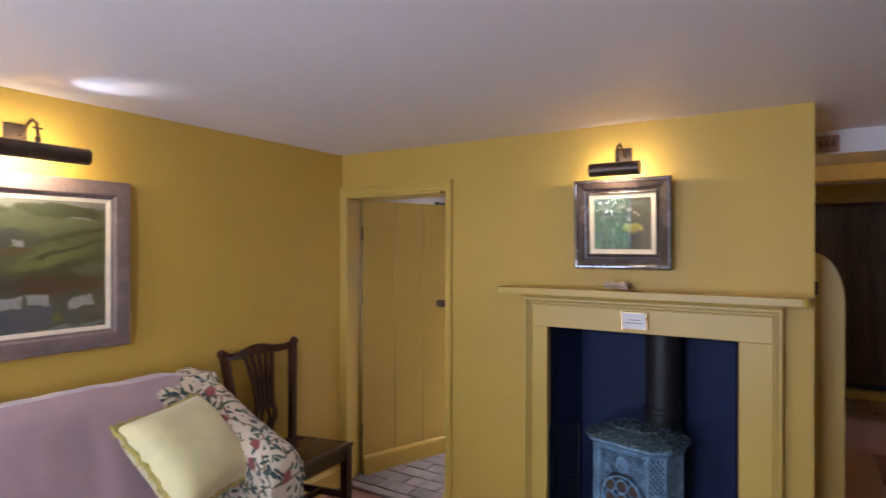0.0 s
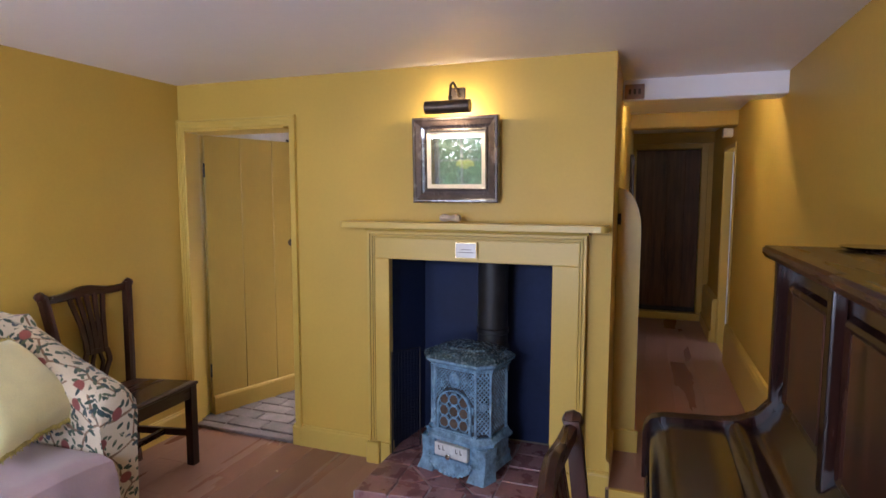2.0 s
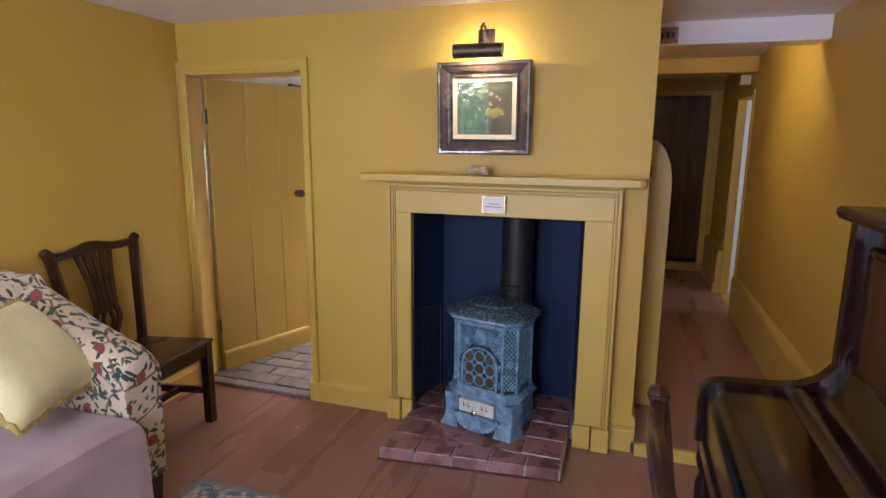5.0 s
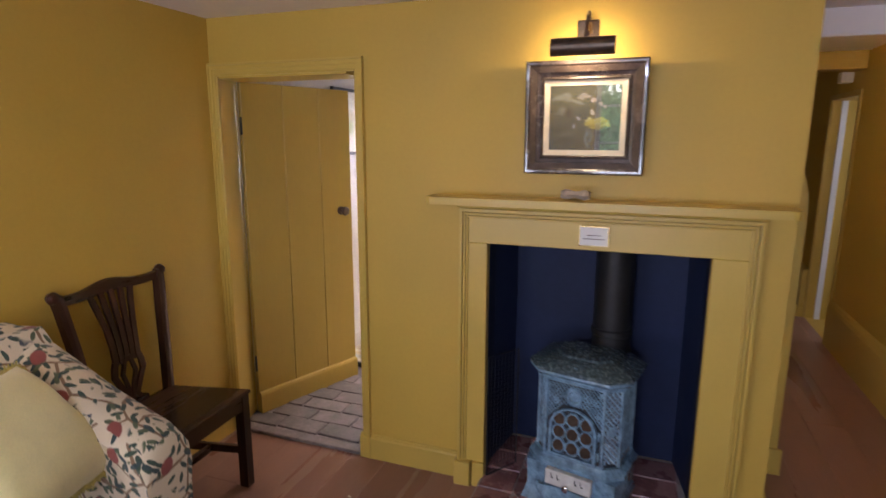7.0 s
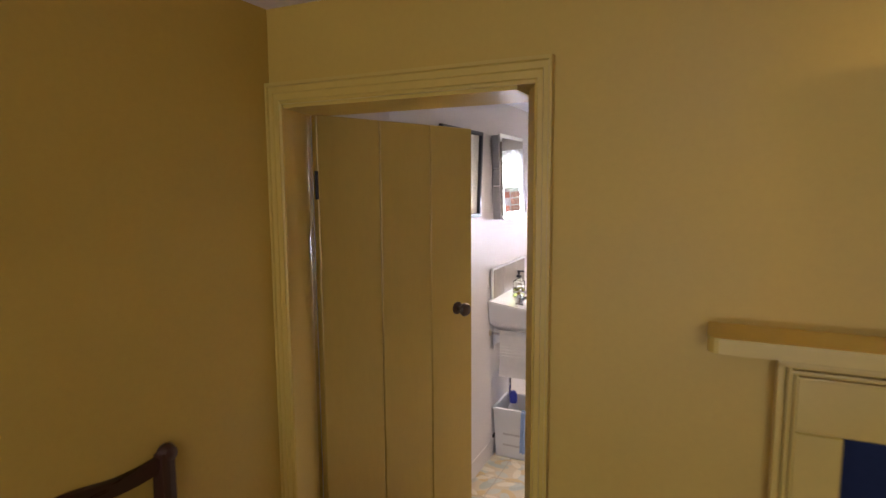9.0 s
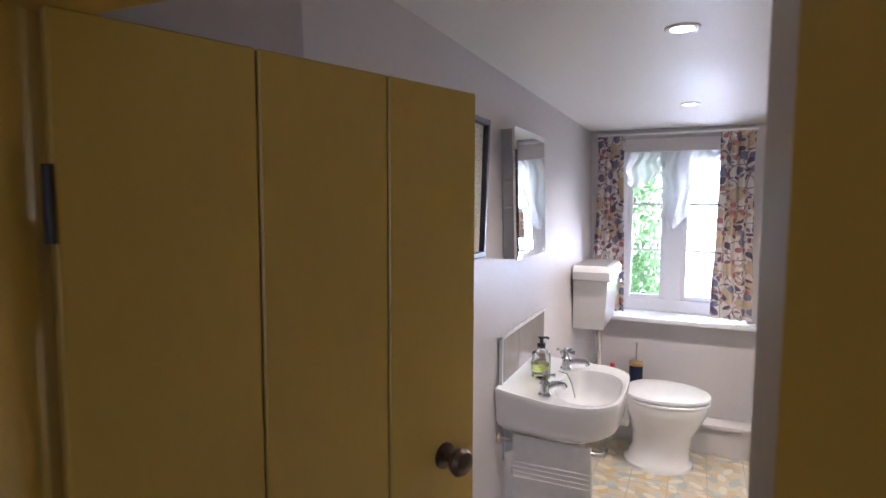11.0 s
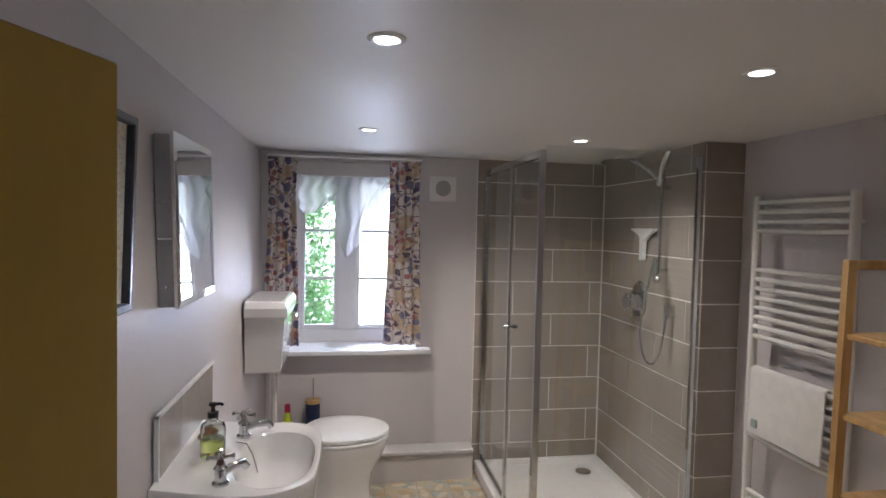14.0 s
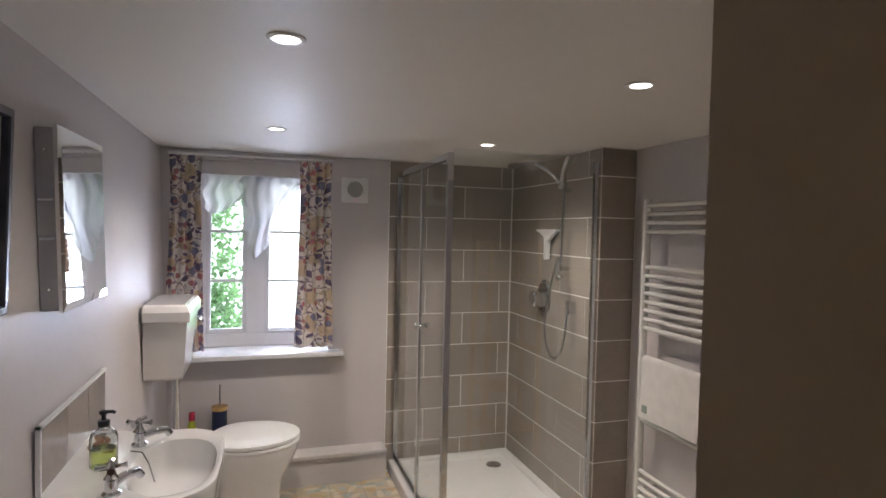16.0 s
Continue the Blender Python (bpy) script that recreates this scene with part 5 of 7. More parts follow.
fall = [(2.705, 0.600), (2.700, 0.700), (2.704, 0.730), (2.722, 0.752), (2.76, 0.762), (2.900, 0.769), (2.906, 0.767), (2.912, 0.774), (2.924, 0.785), (2.940, 0.790), (2.957, 0.788), (2.972, 0.781), (2.990, 0.783), (3.012, 0.800), (3.037, 0.838), (3.058, 0.885), (3.058, 0.600)]
part("key_fall", strip(fall, PY0 + 0.045, PY1 - 0.045, "y"), PIANO_Y, piano, "glossy closed keyboard lid", smooth=True)
cheek = [(2.682, 0.575), (2.680, 0.715), (2.686, 0.745), (2.704, 0.768), (2.740, 0.778), (2.90, 0.786), (2.945, 0.794), (2.995, 0.818), (3.030, 0.862), (3.058, 0.925), (3.058, 0.575)]
for y in (PY1 - 0.045, PY0):
    part("key_cheek", strip(cheek, y, y + 0.045, "y"), PIANO, piano, smooth=True)
part("keybed", boxes(((2.695, PY0 + 0.002, 0.55), (3.02, PY1 - 0.002, 0.60)), bevel=0.004), PIANO_Y, piano)
part("lower_panel", boxes(((3.03, PY0 + 0.036, 0.12), (3.05, PY1 - 0.036, 0.55))), PIANO_Y, piano)
part("plinth", boxes(((3.0, PY0 + 0.036, 0.0), (XR - 0.03, PY1 - 0.036, 0.12))), PIANO_Y, piano)
for y in (PY1 - 0.042, PY0 + 0.004):
    part("toe_block", boxes(((2.69, y, 0.0), (XR - 0.02, y + 0.038, 0.10)), bevel=0.004), PIANO, piano)
    part("leg", moved(lathe([(0.026, 0.10), (0.030, 0.13), (0.018, 0.16), (0.024, 0.30), (0.030, 0.42), (0.020, 0.46), (0.032, 0.50), (0.032, 0.555)], 14), pose(2.725, y + 0.019, 0)), PIANO, piano, smooth=True)
tray = thing("glass_dish", pose(3.24, -0.93, 1.310), "flat silvery dish lying on the piano lid", "dish")
part("rim", lathe([(0.02, 0.0), (0.055, 0.001), (0.075, 0.009), (0.077, 0.010), (0.070, 0.006), (0.02, 0.003)], 20), CHROME, tray, smooth=True)

# ---- passage ----
panel = [(0.0, 0.0), (0.120, 0.0), (0.120, 1.20)] + [(0.120 - 0.118 * (1 - math.cos(a)), 1.20 + 0.235 * math.sin(a)) for a in [radians(d) for d in (15, 30, 45, 60, 75, 88)]] + [(0.0, 1.437)]
structure("stair_screen", moved(prism(panel, 0.18, "y"), pose(XC + 0.004, 0.42, HZ)), OCHRE_GLOSS, "ochre boarded stair screen with rounded top", "partition")
structure("baseboard", boxes(((XC + 0.002, 0.402, HZ), (XC + 0.142, 0.419, HZ + 0.125)), bevel=0.004), OCHRE_GLOSS, "ochre painted skirting board", "trim")
latch = thing("latch", pose(XC + 0.012, 0.419, 1.33), "small black iron latch on the stair screen", "latch")
part("latch_plate", boxes(((-0.008, -0.003, -0.03), (0.010, 0.0, 0.03))), IRON, latch)
part("latch_knob", moved(lathe([(0.003, 0), (0.004, 0.012), (0.009, 0.016), (0.003, 0.022)], 10), pose(0.0, -0.003, 0, 90, 0, 0)), IRON, latch, smooth=True)
structure("dado_ledge", strip([(XR - 0.003, HZ), (XR - 0.030, HZ), (XR - 0.030, 0.34), (XR - 0.026, 0.368), (XR - 0.016, 0.388), (XR - 0.003, 0.396)], -0.75, 2.44, "y"), OCHRE_GLOSS, "thick ochre wall ledge with rounded top", "ledge")
structure("dado_ledge", strip([(XR - 0.003, HZ), (XR - 0.055, HZ), (XR - 0.055, 0.44), (XR - 0.045, 0.47), (XR - 0.003, 0.48)], 3.12, 4.09, "y"), OCHRE_GLOSS, "thick ochre wall ledge", "ledge")
structure("baseboard", strip([(XR - 0.058, HZ), (XR - 0.072, HZ), (XR - 0.072, HZ + 0.10), (XR - 0.058, HZ + 0.11)], 3.12, 4.09, "y"), OCHRE_GLOSS, "ochre painted skirting board", "trim")
structure("passage_door_casing", boxes(((XR - 0.012, 2.42, HZ), (XR - 0.001, 2.468, 1.89)), ((XR - 0.012, 3.102, HZ), (XR - 0.001, 3.15, 1.89)), ((XR - 0.012, 2.468, 1.85), (XR - 0.001, 3.102, 1.89)), bevel=0.003), OCHRE_GLOSS, "ochre side door casing", "trim")
structure("door_stop", boxes(((XR + 0.06, 2.4705, HZ), (XR + 0.10, 2.492, 1.848)), ((XR + 0.06, 3.08, HZ), (XR + 0.10, 3.0995, 1.848))), WHITE_GLOSS, "pale painted door stop of the side doorway", "trim")
end_door = tagged(part("door_3", boxes(((2.565, 4.150, 0.145), (3.230, 4.166, 1.960))), OLDWOOD, None, "dark old planked door at the end of the passage"), "", "door", kind="structure")
for k in range(4):
    a = 2.566 + k * 0.166
    part("plank", boxes(((a, 4.135 - 0.004 * (k % 2), 0.147), (a + 0.160, 4.149, 1.958)), bevel=0.003), OLDWOOD, end_door)
for a in (2.730, 3.062):
    part("cover_strip", boxes(((a - 0.016, 4.122, 0.147), (a + 0.016, 4.134, 1.958)), bevel=0.004), OLDWOOD, end_door)
part("door_handle", tube([(2.64, 4.13, 1.02), (2.64, 4.095, 1.03), (2.64, 4.095, 1.10), (2.64, 4.13, 1.11)], 0.007, 8), IRON, end_door, smooth=True)
part("bottom_rail", boxes(((2.566, 4.118, 0.147), (3.229, 4.134, 0.200)), bevel=0.003), IRON, end_door)
structure("passage_end_casing", boxes(((2.531, 4.075, HZ), (2.560, 4.099, 2.02)), ((3.236, 4.075, HZ), (3.30, 4.099, 2.02)), ((2.560, 4.075, 1.966), (3.236, 4.099, 2.02)), bevel=0.004), OCHRE_GLOSS, "ochre casing round the planked door", "trim")
structure("threshold", boxes(((2.531, 4.05, HZ), (3.30, 4.099, 0.142)), bevel=0.006), OCHRE_GLOSS, "ochre painted door step", "step")
# slotted plate stands in for the beam's grained wooden end; slots are made up
vent = thing("beam_end_plate", pose(XC + 0.010, 0.699, 1.995), "grey-brown plate standing in for the wooden end face of the beam", "vent")
part("plate", boxes(((0.0, -0.010, 0.0), (0.105, 0.0, 0.082)), bevel=0.003), surface("beam_end_brown", (0.36, 0.22, 0.17), 0.5, var=0.15, scale=20, bump=0.1), vent)
for k in range(3):
    part("slot", boxes(((0.020 + 0.026 * k, -0.0125, 0.025), (0.034 + 0.026 * k, -0.0105, 0.056)), bevel=0.002), BRONZE, vent)
# plain block in place of a small hook
hook_block = thing("ceiling_hook_block", pose(XR - 0.05, 2.70, 1.97), "small cream block standing in for a hook under the passage ceiling", "fitting")
part("cover", boxes(((-0.03, -0.05, -0.02), (0.048, 0.05, 0.054)), bevel=0.008, seg=2), CREAM, hook_block)

# windows of the sitting room, behind the walk
def sash(name, x0, x1, z0, z1, y, cols, rows, label):
    t = tagged(part(name, boxes(((x0, y - 0.05, z0), (x0 + 0.05, y, z1)), ((x1 - 0.05, y - 0.05, z0), (x1, y, z1)), ((x0 + 0.05, y - 0.05, z0), (x1 - 0.05, y, z0 + 0.05)), ((x0 + 0.05, y - 0.05, z1 - 0.05), (x1 - 0.05, y, z1)), bevel=0.003), WHITE_GLOSS, None, label), "", "window", kind="structure")
    for k in range(1, cols):
        x = x0 + (x1 - x0) * k / cols
        part("glazing_bar", boxes(((x - 0.010, y - 0.040, z0 + 0.05), (x + 0.010, y - 0.010, z1 - 0.05))), WHITE_GLOSS, t)
    for k in range(1, rows):
        z = z0 + (z1 - z0) * k / rows
        part("glazing_bar", boxes(((x0 + 0.05, y - 0.038, z - 0.010), (x1 - 0.05, y - 0.012, z + 0.010))), WHITE_GLOSS, t)
    for i in range(cols):
        for j in range(rows):
            a, b = x0 + 0.05 * (i == 0) + (x1 - x0) * i / cols * 1.0, x0 + (x1 - x0) * (i + 1) / cols - 0.05 * (i == cols - 1)
            c, d = z0 + 0.05 * (j == 0) + (z1 - z0) * j / rows, z0 + (z1 - z0) * (j + 1) / rows - 0.05 * (j == rows - 1)
            g = part("pane", boxes(((a, y - 0.027, c), (b, y - 0.024, d))), PANE, t)
            g.visible_shadow = False
    return t


sash("window_1", 0.15, 0.85, 0.75, 1.90, YB - 0.12, 2, 3, "white painted garden window with six panes")
sash("window_2", 1.45, 2.25, 0.75, 1.90, YB - 0.12, 2, 3, "white painted garden window with six panes")

# ---- bathroom: door, threshold ----
leaf = thing("door_1", pose(0.006, 0.176, 0.014, 0, 0, 69.4), "olive-ochre boarded door standing open into the bathroom", "door")
leaf["kind"] = "structure"
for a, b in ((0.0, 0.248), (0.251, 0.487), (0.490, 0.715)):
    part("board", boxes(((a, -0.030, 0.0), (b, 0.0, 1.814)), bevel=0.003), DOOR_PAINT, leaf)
# backing strips added so that no light shows between the boards
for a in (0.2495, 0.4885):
    part("joint_backing", boxes(((a - 0.006, -0.020, 0.001), (a + 0.006, -0.006, 1.813))), DOOR_PAINT, leaf)
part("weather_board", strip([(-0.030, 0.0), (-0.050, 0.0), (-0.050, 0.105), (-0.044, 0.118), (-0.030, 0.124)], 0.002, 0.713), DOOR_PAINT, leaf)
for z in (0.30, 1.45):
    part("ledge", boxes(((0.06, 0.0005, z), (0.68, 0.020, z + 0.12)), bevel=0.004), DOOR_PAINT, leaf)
for z in (0.25, 1.55):
    part("hinge", tube([(-0.004, -0.028, z), (-0.004, -0.028, z + 0.09)], 0.006, 8), IRON, leaf, smooth=True)
part("door_knob", moved(lathe([(0.026, 0.0), (0.026, 0.004), (0.010, 0.008), (0.010, 0.026), (0.024, 0.034), (0.028, 0.046), (0.022, 0.056), (0.004, 0.060)], 18), pose(0.628, -0.030, 1.098, 90, 0, 0)), BRONZE, leaf, "round worn bronze knob", smooth=True)
# worn bricks of the lobby behind the door
structure("floor_lobby", boxes(((-0.03, -0.002, -0.10), (0.95, 0.955, 0.002))), MORTAR, "floor of worn pale bricks on edge", "floor")
structure("threshold", boxes(((WX0, -0.012, 0.0), (WX1, 0.055, 0.020)), bevel=0.008, seg=2), BRICKPAVE, "worn stone door sill", "step")
structure("floor_edge", boxes(((-0.03, 0.942, 0.0), (0.95, 0.956, 0.047))), BLACK, "dark edge of the raised vinyl floor", "trim")

# ---- bathroom window ----
WZ0, WZ1, WY = 0.89, 1.95, 3.86
win = tagged(part("window_3", boxes(((0.145, WY, 0.872), (0.262, WY + 0.07, 2.028)), ((0.86, WY, 0.872), (0.998, WY + 0.07, 2.028)), ((0.262, WY, 0.872), (0.86, WY + 0.07, 0.955)), ((0.262, WY, 1.94), (0.86, WY + 0.07, 2.028)), ((0.500, WY - 0.006, 0.955), (0.612, WY + 0.07, 1.94)), bevel=0.003), WHITE_GLOSS, None, "white painted two-light casement window with small panes"), "", "window", kind="structure")
for x0, x1 in ((0.262, 0.500), (0.612, 0.86)):
    for lo, hi in (((x0, 0.955), (x0 + 0.026, 1.94)), ((x1 - 0.026, 0.955), (x1, 1.94)), ((x0 + 0.026, 0.955), (x1 - 0.026, 0.984)), ((x0 + 0.026, 1.915), (x1 - 0.026, 1.94))):
        part("casement_rail", boxes(((lo[0], WY + 0.010, lo[1]), (hi[0], WY + 0.050, hi[1])), bevel=0.003), WHITE_GLOSS, win)
    for z in (1.290, 1.603):
        part("glazing_bar", boxes(((x0 + 0.026, WY + 0.014, z - 0.009), (x1 - 0.026, WY + 0.044, z + 0.009)), bevel=0.003), WHITE_GLOSS, win)
    for z0, z1 in ((0.984, 1.281), (1.299, 1.594), (1.612, 1.915)):
        g = part("pane", boxes(((x0 + 0.026, WY + 0.028, z0), (x1 - 0.026, WY + 0.031, z1))), PANE, win)
        g.visible_shadow = False
part("stay", boxes(((0.64, WY - 0.004, 0.958), (0.80, WY + 0.008, 0.972)), bevel=0.002), WHITE_GLOSS, win)
structure("window_sill", joined(boxes(((0.148, 3.575, 0.842), (1.085, 3.662, 0.872)), bevel=0.008, seg=2), boxes(((0.148, 3.66, 0.846), (0.997, WY, 0.8715)))), WHITE_GLOSS, "white gloss window sill", "sill")
structure("window_head", boxes(((0.148, 3.68, 1.945), (0.997, 3.70, 2.029))), TRIM_GREY, "grey board over the window", "trim")
rail = thing("curtain_rail", pose(0, 0, 0), "white curtain track under the ceiling", "curtain rail")
part("track", tube([(0.075, 3.628, 2.052), (1.01, 3.628, 2.058)], 0.011, 10), WHITE_GLOSS, rail, smooth=True)
for x in (0.12, 0.53, 0.96):
    part("bracket", boxes(((x - 0.008, 3.63, 2.040), (x + 0.008, 3.664, 2.066))), WHITE_GLOSS, rail)


def curtain(x0, x1, side, label):
    def f(u, v):
        z = 2.045 - (2.045 - 0.895) * v
        pinch = 1 - 0.12 * math.sin(math.pi * min(1, v * 1.6)) * 0.6
        xc = (x0 + x1) / 2
        half = (x1 - x0) / 2 * (0.92 + 0.20 * v ** 1.5) * pinch
        x = xc + side * 0.0 + (2 * u - 1) * half + 0.010 * noise.noise((u * 3, v * 4, side))
        amp = 0.017 if v > 0.06 else 0.010
        y = 3.648 + amp * math.sin(u * 2 * math.pi * 3.7 + 0.8 * math.sin(v * 3)) - 0.010 * v
        if v < 0.05:
            y -= 0.006
        return (x, y, z)
    bm = cloth(f, 72, 44, 0.003)
    uv = bm.loops.layers.uv.verify()
    for fa in bm.faces:
        for l in fa.loops:
            c = l.vert.co
            l[uv].uv = (c.x * 0.92 + c.y * 0.3, c.z * 0.70)
    return tagged(part("curtain", bm, CURTAIN_PRINT, None, label, smooth=True), "", "curtain", "bathroom curtains")


curtain(0.070, 0.262, -1, "gathered cotton curtain printed with meadow flowers, beside the window")
curtain(0.800, 1.010, 1, "gathered cotton curtain printed with meadow flowers, drawn back")
VOILE = surface("white_voile", (0.80, 0.80, 0.82), 0.9, var=0.03, scale=10, fine=200, bump=0.2)
vt = VOILE.node_tree
tl, tp, m1, m2 = vt.nodes.new("ShaderNodeBsdfTranslucent"), vt.nodes.new("ShaderNodeBsdfTransparent"), vt.nodes.new("ShaderNodeMixShader"), vt.nodes.new("ShaderNodeMixShader")
tl.inputs[0].default_value = (0.9, 0.9, 0.92, 1)
m1.inputs[0].default_value, m2.inputs[0].default_value = 0.78, 0.34
vt.links.new(vt.nodes["Principled BSDF"].outputs[0], m1.inputs[1])
vt.links.new(tl.outputs[0], m1.inputs[2])
vt.links.new(m1.outputs[0], m2.inputs[1])
vt.links.new(tp.outputs[0], m2.inputs[2])
vt.links.new(m2.outputs[0], vt.nodes["Material Output"].inputs[0])


def scarf(u, v):
    """A tied voile: swags to the sides and a hanging point."""
    x = 0.250 + 0.575 * u
    drop = float(np.interp(x, (0.25, 0.293, 0.36, 0.44, 0.48, 0.495, 0.525, 0.556, 0.60, 0.633, 0.65, 0.69, 0.74, 0.80, 0.825), (0.20, 0.24, 0.225, 0.175, 0.14, 0.31, 0.43, 0.52, 0.46, 0.42, 0.33, 0.24, 0.15, 0.07, 0.05)))
    return (x + 0.012 * math.sin(v * 9 + u * 5), 3.755 + 0.016 * math.sin(u * 46 + v * 2) * (0.4 + v) - 0.01 * v, 1.946 - drop * v)


tagged(part("voile_blind", cloth(scarf, 80, 24, 0.0012), VOILE, None, "sheer white voile swag tied across the window top", smooth=True), "", "blind")

# boxing along the foot of the window wall
structure("pipe_boxing", joined(boxes(((BX0 + 0.002, 3.548, 0.05), (1.362, 3.664, 0.222))), boxes(((BX0 + 0.002, 3.528, 0.223), (1.362, 3.664, 0.247)), bevel=0.004)), TRIM_GREY, "grey painted pipe boxing along the wall", "trim")
structure("baseboard", boxes(((0.078, 1.0, 0.05), (0.090, 3.3, 0.15)), bevel=0.003), TRIM_GREY, "grey painted skirting board", "trim")

# extractor fan
fan_unit = thing("extractor_fan", pose(1.148, 3.664, 1.882), "square white extractor fan with round grille", "fan")
part("plate", boxes(((-0.084, -0.028, -0.080), (0.084, 0.0, 0.080)), bevel=0.006, seg=2), PLASTIC, fan_unit)
part("grille_well", moved(lathe([(0.002, 0.0), (0.050, 0.0), (0.050, 0.002), (0.002, 0.002)], 28), pose(0, -0.0285, 0.004, 90, 0, 0)), BLACK, fan_unit)
for r in (0.012, 0.022, 0.032, 0.042, 0.051):
    part("grille_ring", moved(lathe([(r - 0.0028, 0.0), (r - 0.0028, 0.005), (r + 0.0012, 0.005), (r + 0.0012, 0.0)], 28), pose(0, -0.029, 0.004, 90, 0, 0)), PLASTIC, fan_unit)
part("pilot_light", moved(lathe([(0.001, 0), (0.003, 0.0), (0.002, 0.002), (0.001, 0.002)], 8), pose(0.0, -0.029, -0.062, 90, 0, 0)), glow("red_pilot", (1.0, 0.05, 0.03), 3), fan_unit)

# ---- downlights ----
for x, y, w in ((0.640, 1.462, 4.5), (0.646, 2.750, 9.0), (1.660, 1.495, 3.2), (1.684, 2.760, 13.2)):
    d = thing("downlight", pose(x, y, ZB), "recessed round white downlight, lit", "downlight", "bathroom downlights")
    part("trim_ring", lathe([(0.030, -0.001), (0.032, -0.005), (0.040, -0.006), (0.046, -0.003), (0.046, 0.0), (0.030, 0.0)], 28), PLASTIC, d, smooth=True)
    part("lens", lathe([(0.001, -0.0045), (0.029, -0.0045), (0.029, -0.0015), (0.001, -0.0015)], 24), LED, d, "glowing lens")
    lamp("downlight_beam", "SPOT", look((x, y, ZB - 0.012), (x, y, 0)), w * 11.0, WHITE, radius=0.028, spot=(radians(136), 1.0))

# ---- pictures and cabinet ----
SLIM = [(0, 0.002), (0, 0.022), (0.003, 0.024), (0.017, 0.024), (0.019, 0.020), (0.019, 0.002)]
framed("picture", pose(0.052, 1.250, 1.655, 1.8, 0, 90), 0.50, 0.44, SLIM, BLACKFRAME, GARDEN_PRINT, 0.0, "pale garden print in a slim blue-black frame", False)
cab = thing("mirror_cabinet", pose(0.048, 1.735, 1.40, 0, -1.8, 0), "slim steel wall cabinet with a mirrored door", "cabinet")
part("body", boxes(((0.001, 0.012, 0.004), (0.045, 0.423, 0.478)), bevel=0.002), surface("brushed_steel", (0.42, 0.42, 0.43), 0.35, metal=0.8, var=0.08, scale=8, bump=0.05), cab, "brushed steel box")
part("mirror_door", loft([[(x, 0.0 + i, 0.0 + i), (x, 0.435 - i, 0.0 + i), (x, 0.435 - i, 0.485 - i), (x, 0.0 + i, 0.485 - i)] for x, i in ((0.047, 0.0), (0.056, 0.0), (0.0595, 0.022))]), MIRROR, cab, "bevelled mirror")
for z in (0.19, 0.29):
    part("shelf_clip", boxes(((0.006, 0.009, z), (0.040, 0.0118, z + 0.006))), CHROME, cab)
for z in (0.06, 0.42):
    part("screw", moved(lathe([(0.001, 0), (0.005, 0), (0.004, 0.002), (0.001, 0.003)], 10), pose(0.024, 0.012, z, 90, 0, 0)), CHROME, cab)

# ---- basin group ----
spl = thing("splashback", pose(BX0, 1.668, 0.925), "splashback of three glazed taupe tiles with white edge", "splashback")
for k in range(3):
    part("tile", boxes(((0.001, 0.006 + 0.203 * k, 0.0), (0.009, 0.206 + 0.203 * k, 0.195)), bevel=0.0015), TILE, spl)
part("grout", boxes(((0.0008, 0.004, 0.0), (0.006, 0.612, 0.196))), GROUT, spl)
part("edge_trim", boxes(((0.0005, -0.006, -0.03), (0.012, 0.004, 0.205)), ((0.0005, -0.006, 0.1965), (0.012, 0.618, 0.205))), PLASTIC, spl, "white edge trim")


def basin_ring(depth, half, corner, z, z_back, bow=0.02):
    """Outline from the wall round a rounded front; the rim falls from z_back at the wall to z at the front."""
    cx, cy = depth - corner, half - corner
    pts = [(0.0, -half * 0.955), (cx * 0.35, -half * 0.972), (cx * 0.7, -half * 0.99)]
    pts += [(cx + corner * math.sin(q), -cy - corner * math.cos(q)) for q in [radians(9 * k) for k in range(11)]]
    pts += [(depth, cy * f) for f in (-0.6, -0.2, 0.2, 0.6)]
    pts += [(cx + corner * math.cos(q), cy + corner * math.sin(q)) for q in [radians(9 * k) for k in range(11)]]
    pts += [(cx * 0.7, half * 0.99), (cx * 0.35, half * 0.972), (0.0, half * 0.955)]
    out = []
    for x, y in pts:
        k = min(1.0, x / depth)
        out.append((x + bow * k * max(0.0, 1 - (y / half) ** 2), y, z_back + (z - z_back) * min(1.0, k * 2.2)))
    return out


def bowl_ring(k, z, n):
    """Oval of the bowl, flatter on the tap side, with n points."""
    pts = []
    for i in range(n):
        q = math.pi + 2 * math.pi * (i + 0.5) / n
        c, w = math.cos(q), math.sin(q)
        pts.append((0.275 + (0.125 if c > 0 else 0.105) * k * math.copysign(abs(c) ** 0.8, c), 0.212 * k * math.copysign(abs(w) ** 0.8, w), z))
    return pts


basin = thing("basin", pose(BX0 + 0.001, 1.880, 0.0), "white ceramic wall basin with two chrome pillar taps", "basin")


def shrunk(ring, cx, f, z=None, dz=0.0):
    return [(cx + (x - cx) * f, y * f, h + dz if z is None else z) for x, y, h in ring]


outer = basin_ring(0.400, 0.278, 0.125, 0.928, 0.952)
N = len(outer)
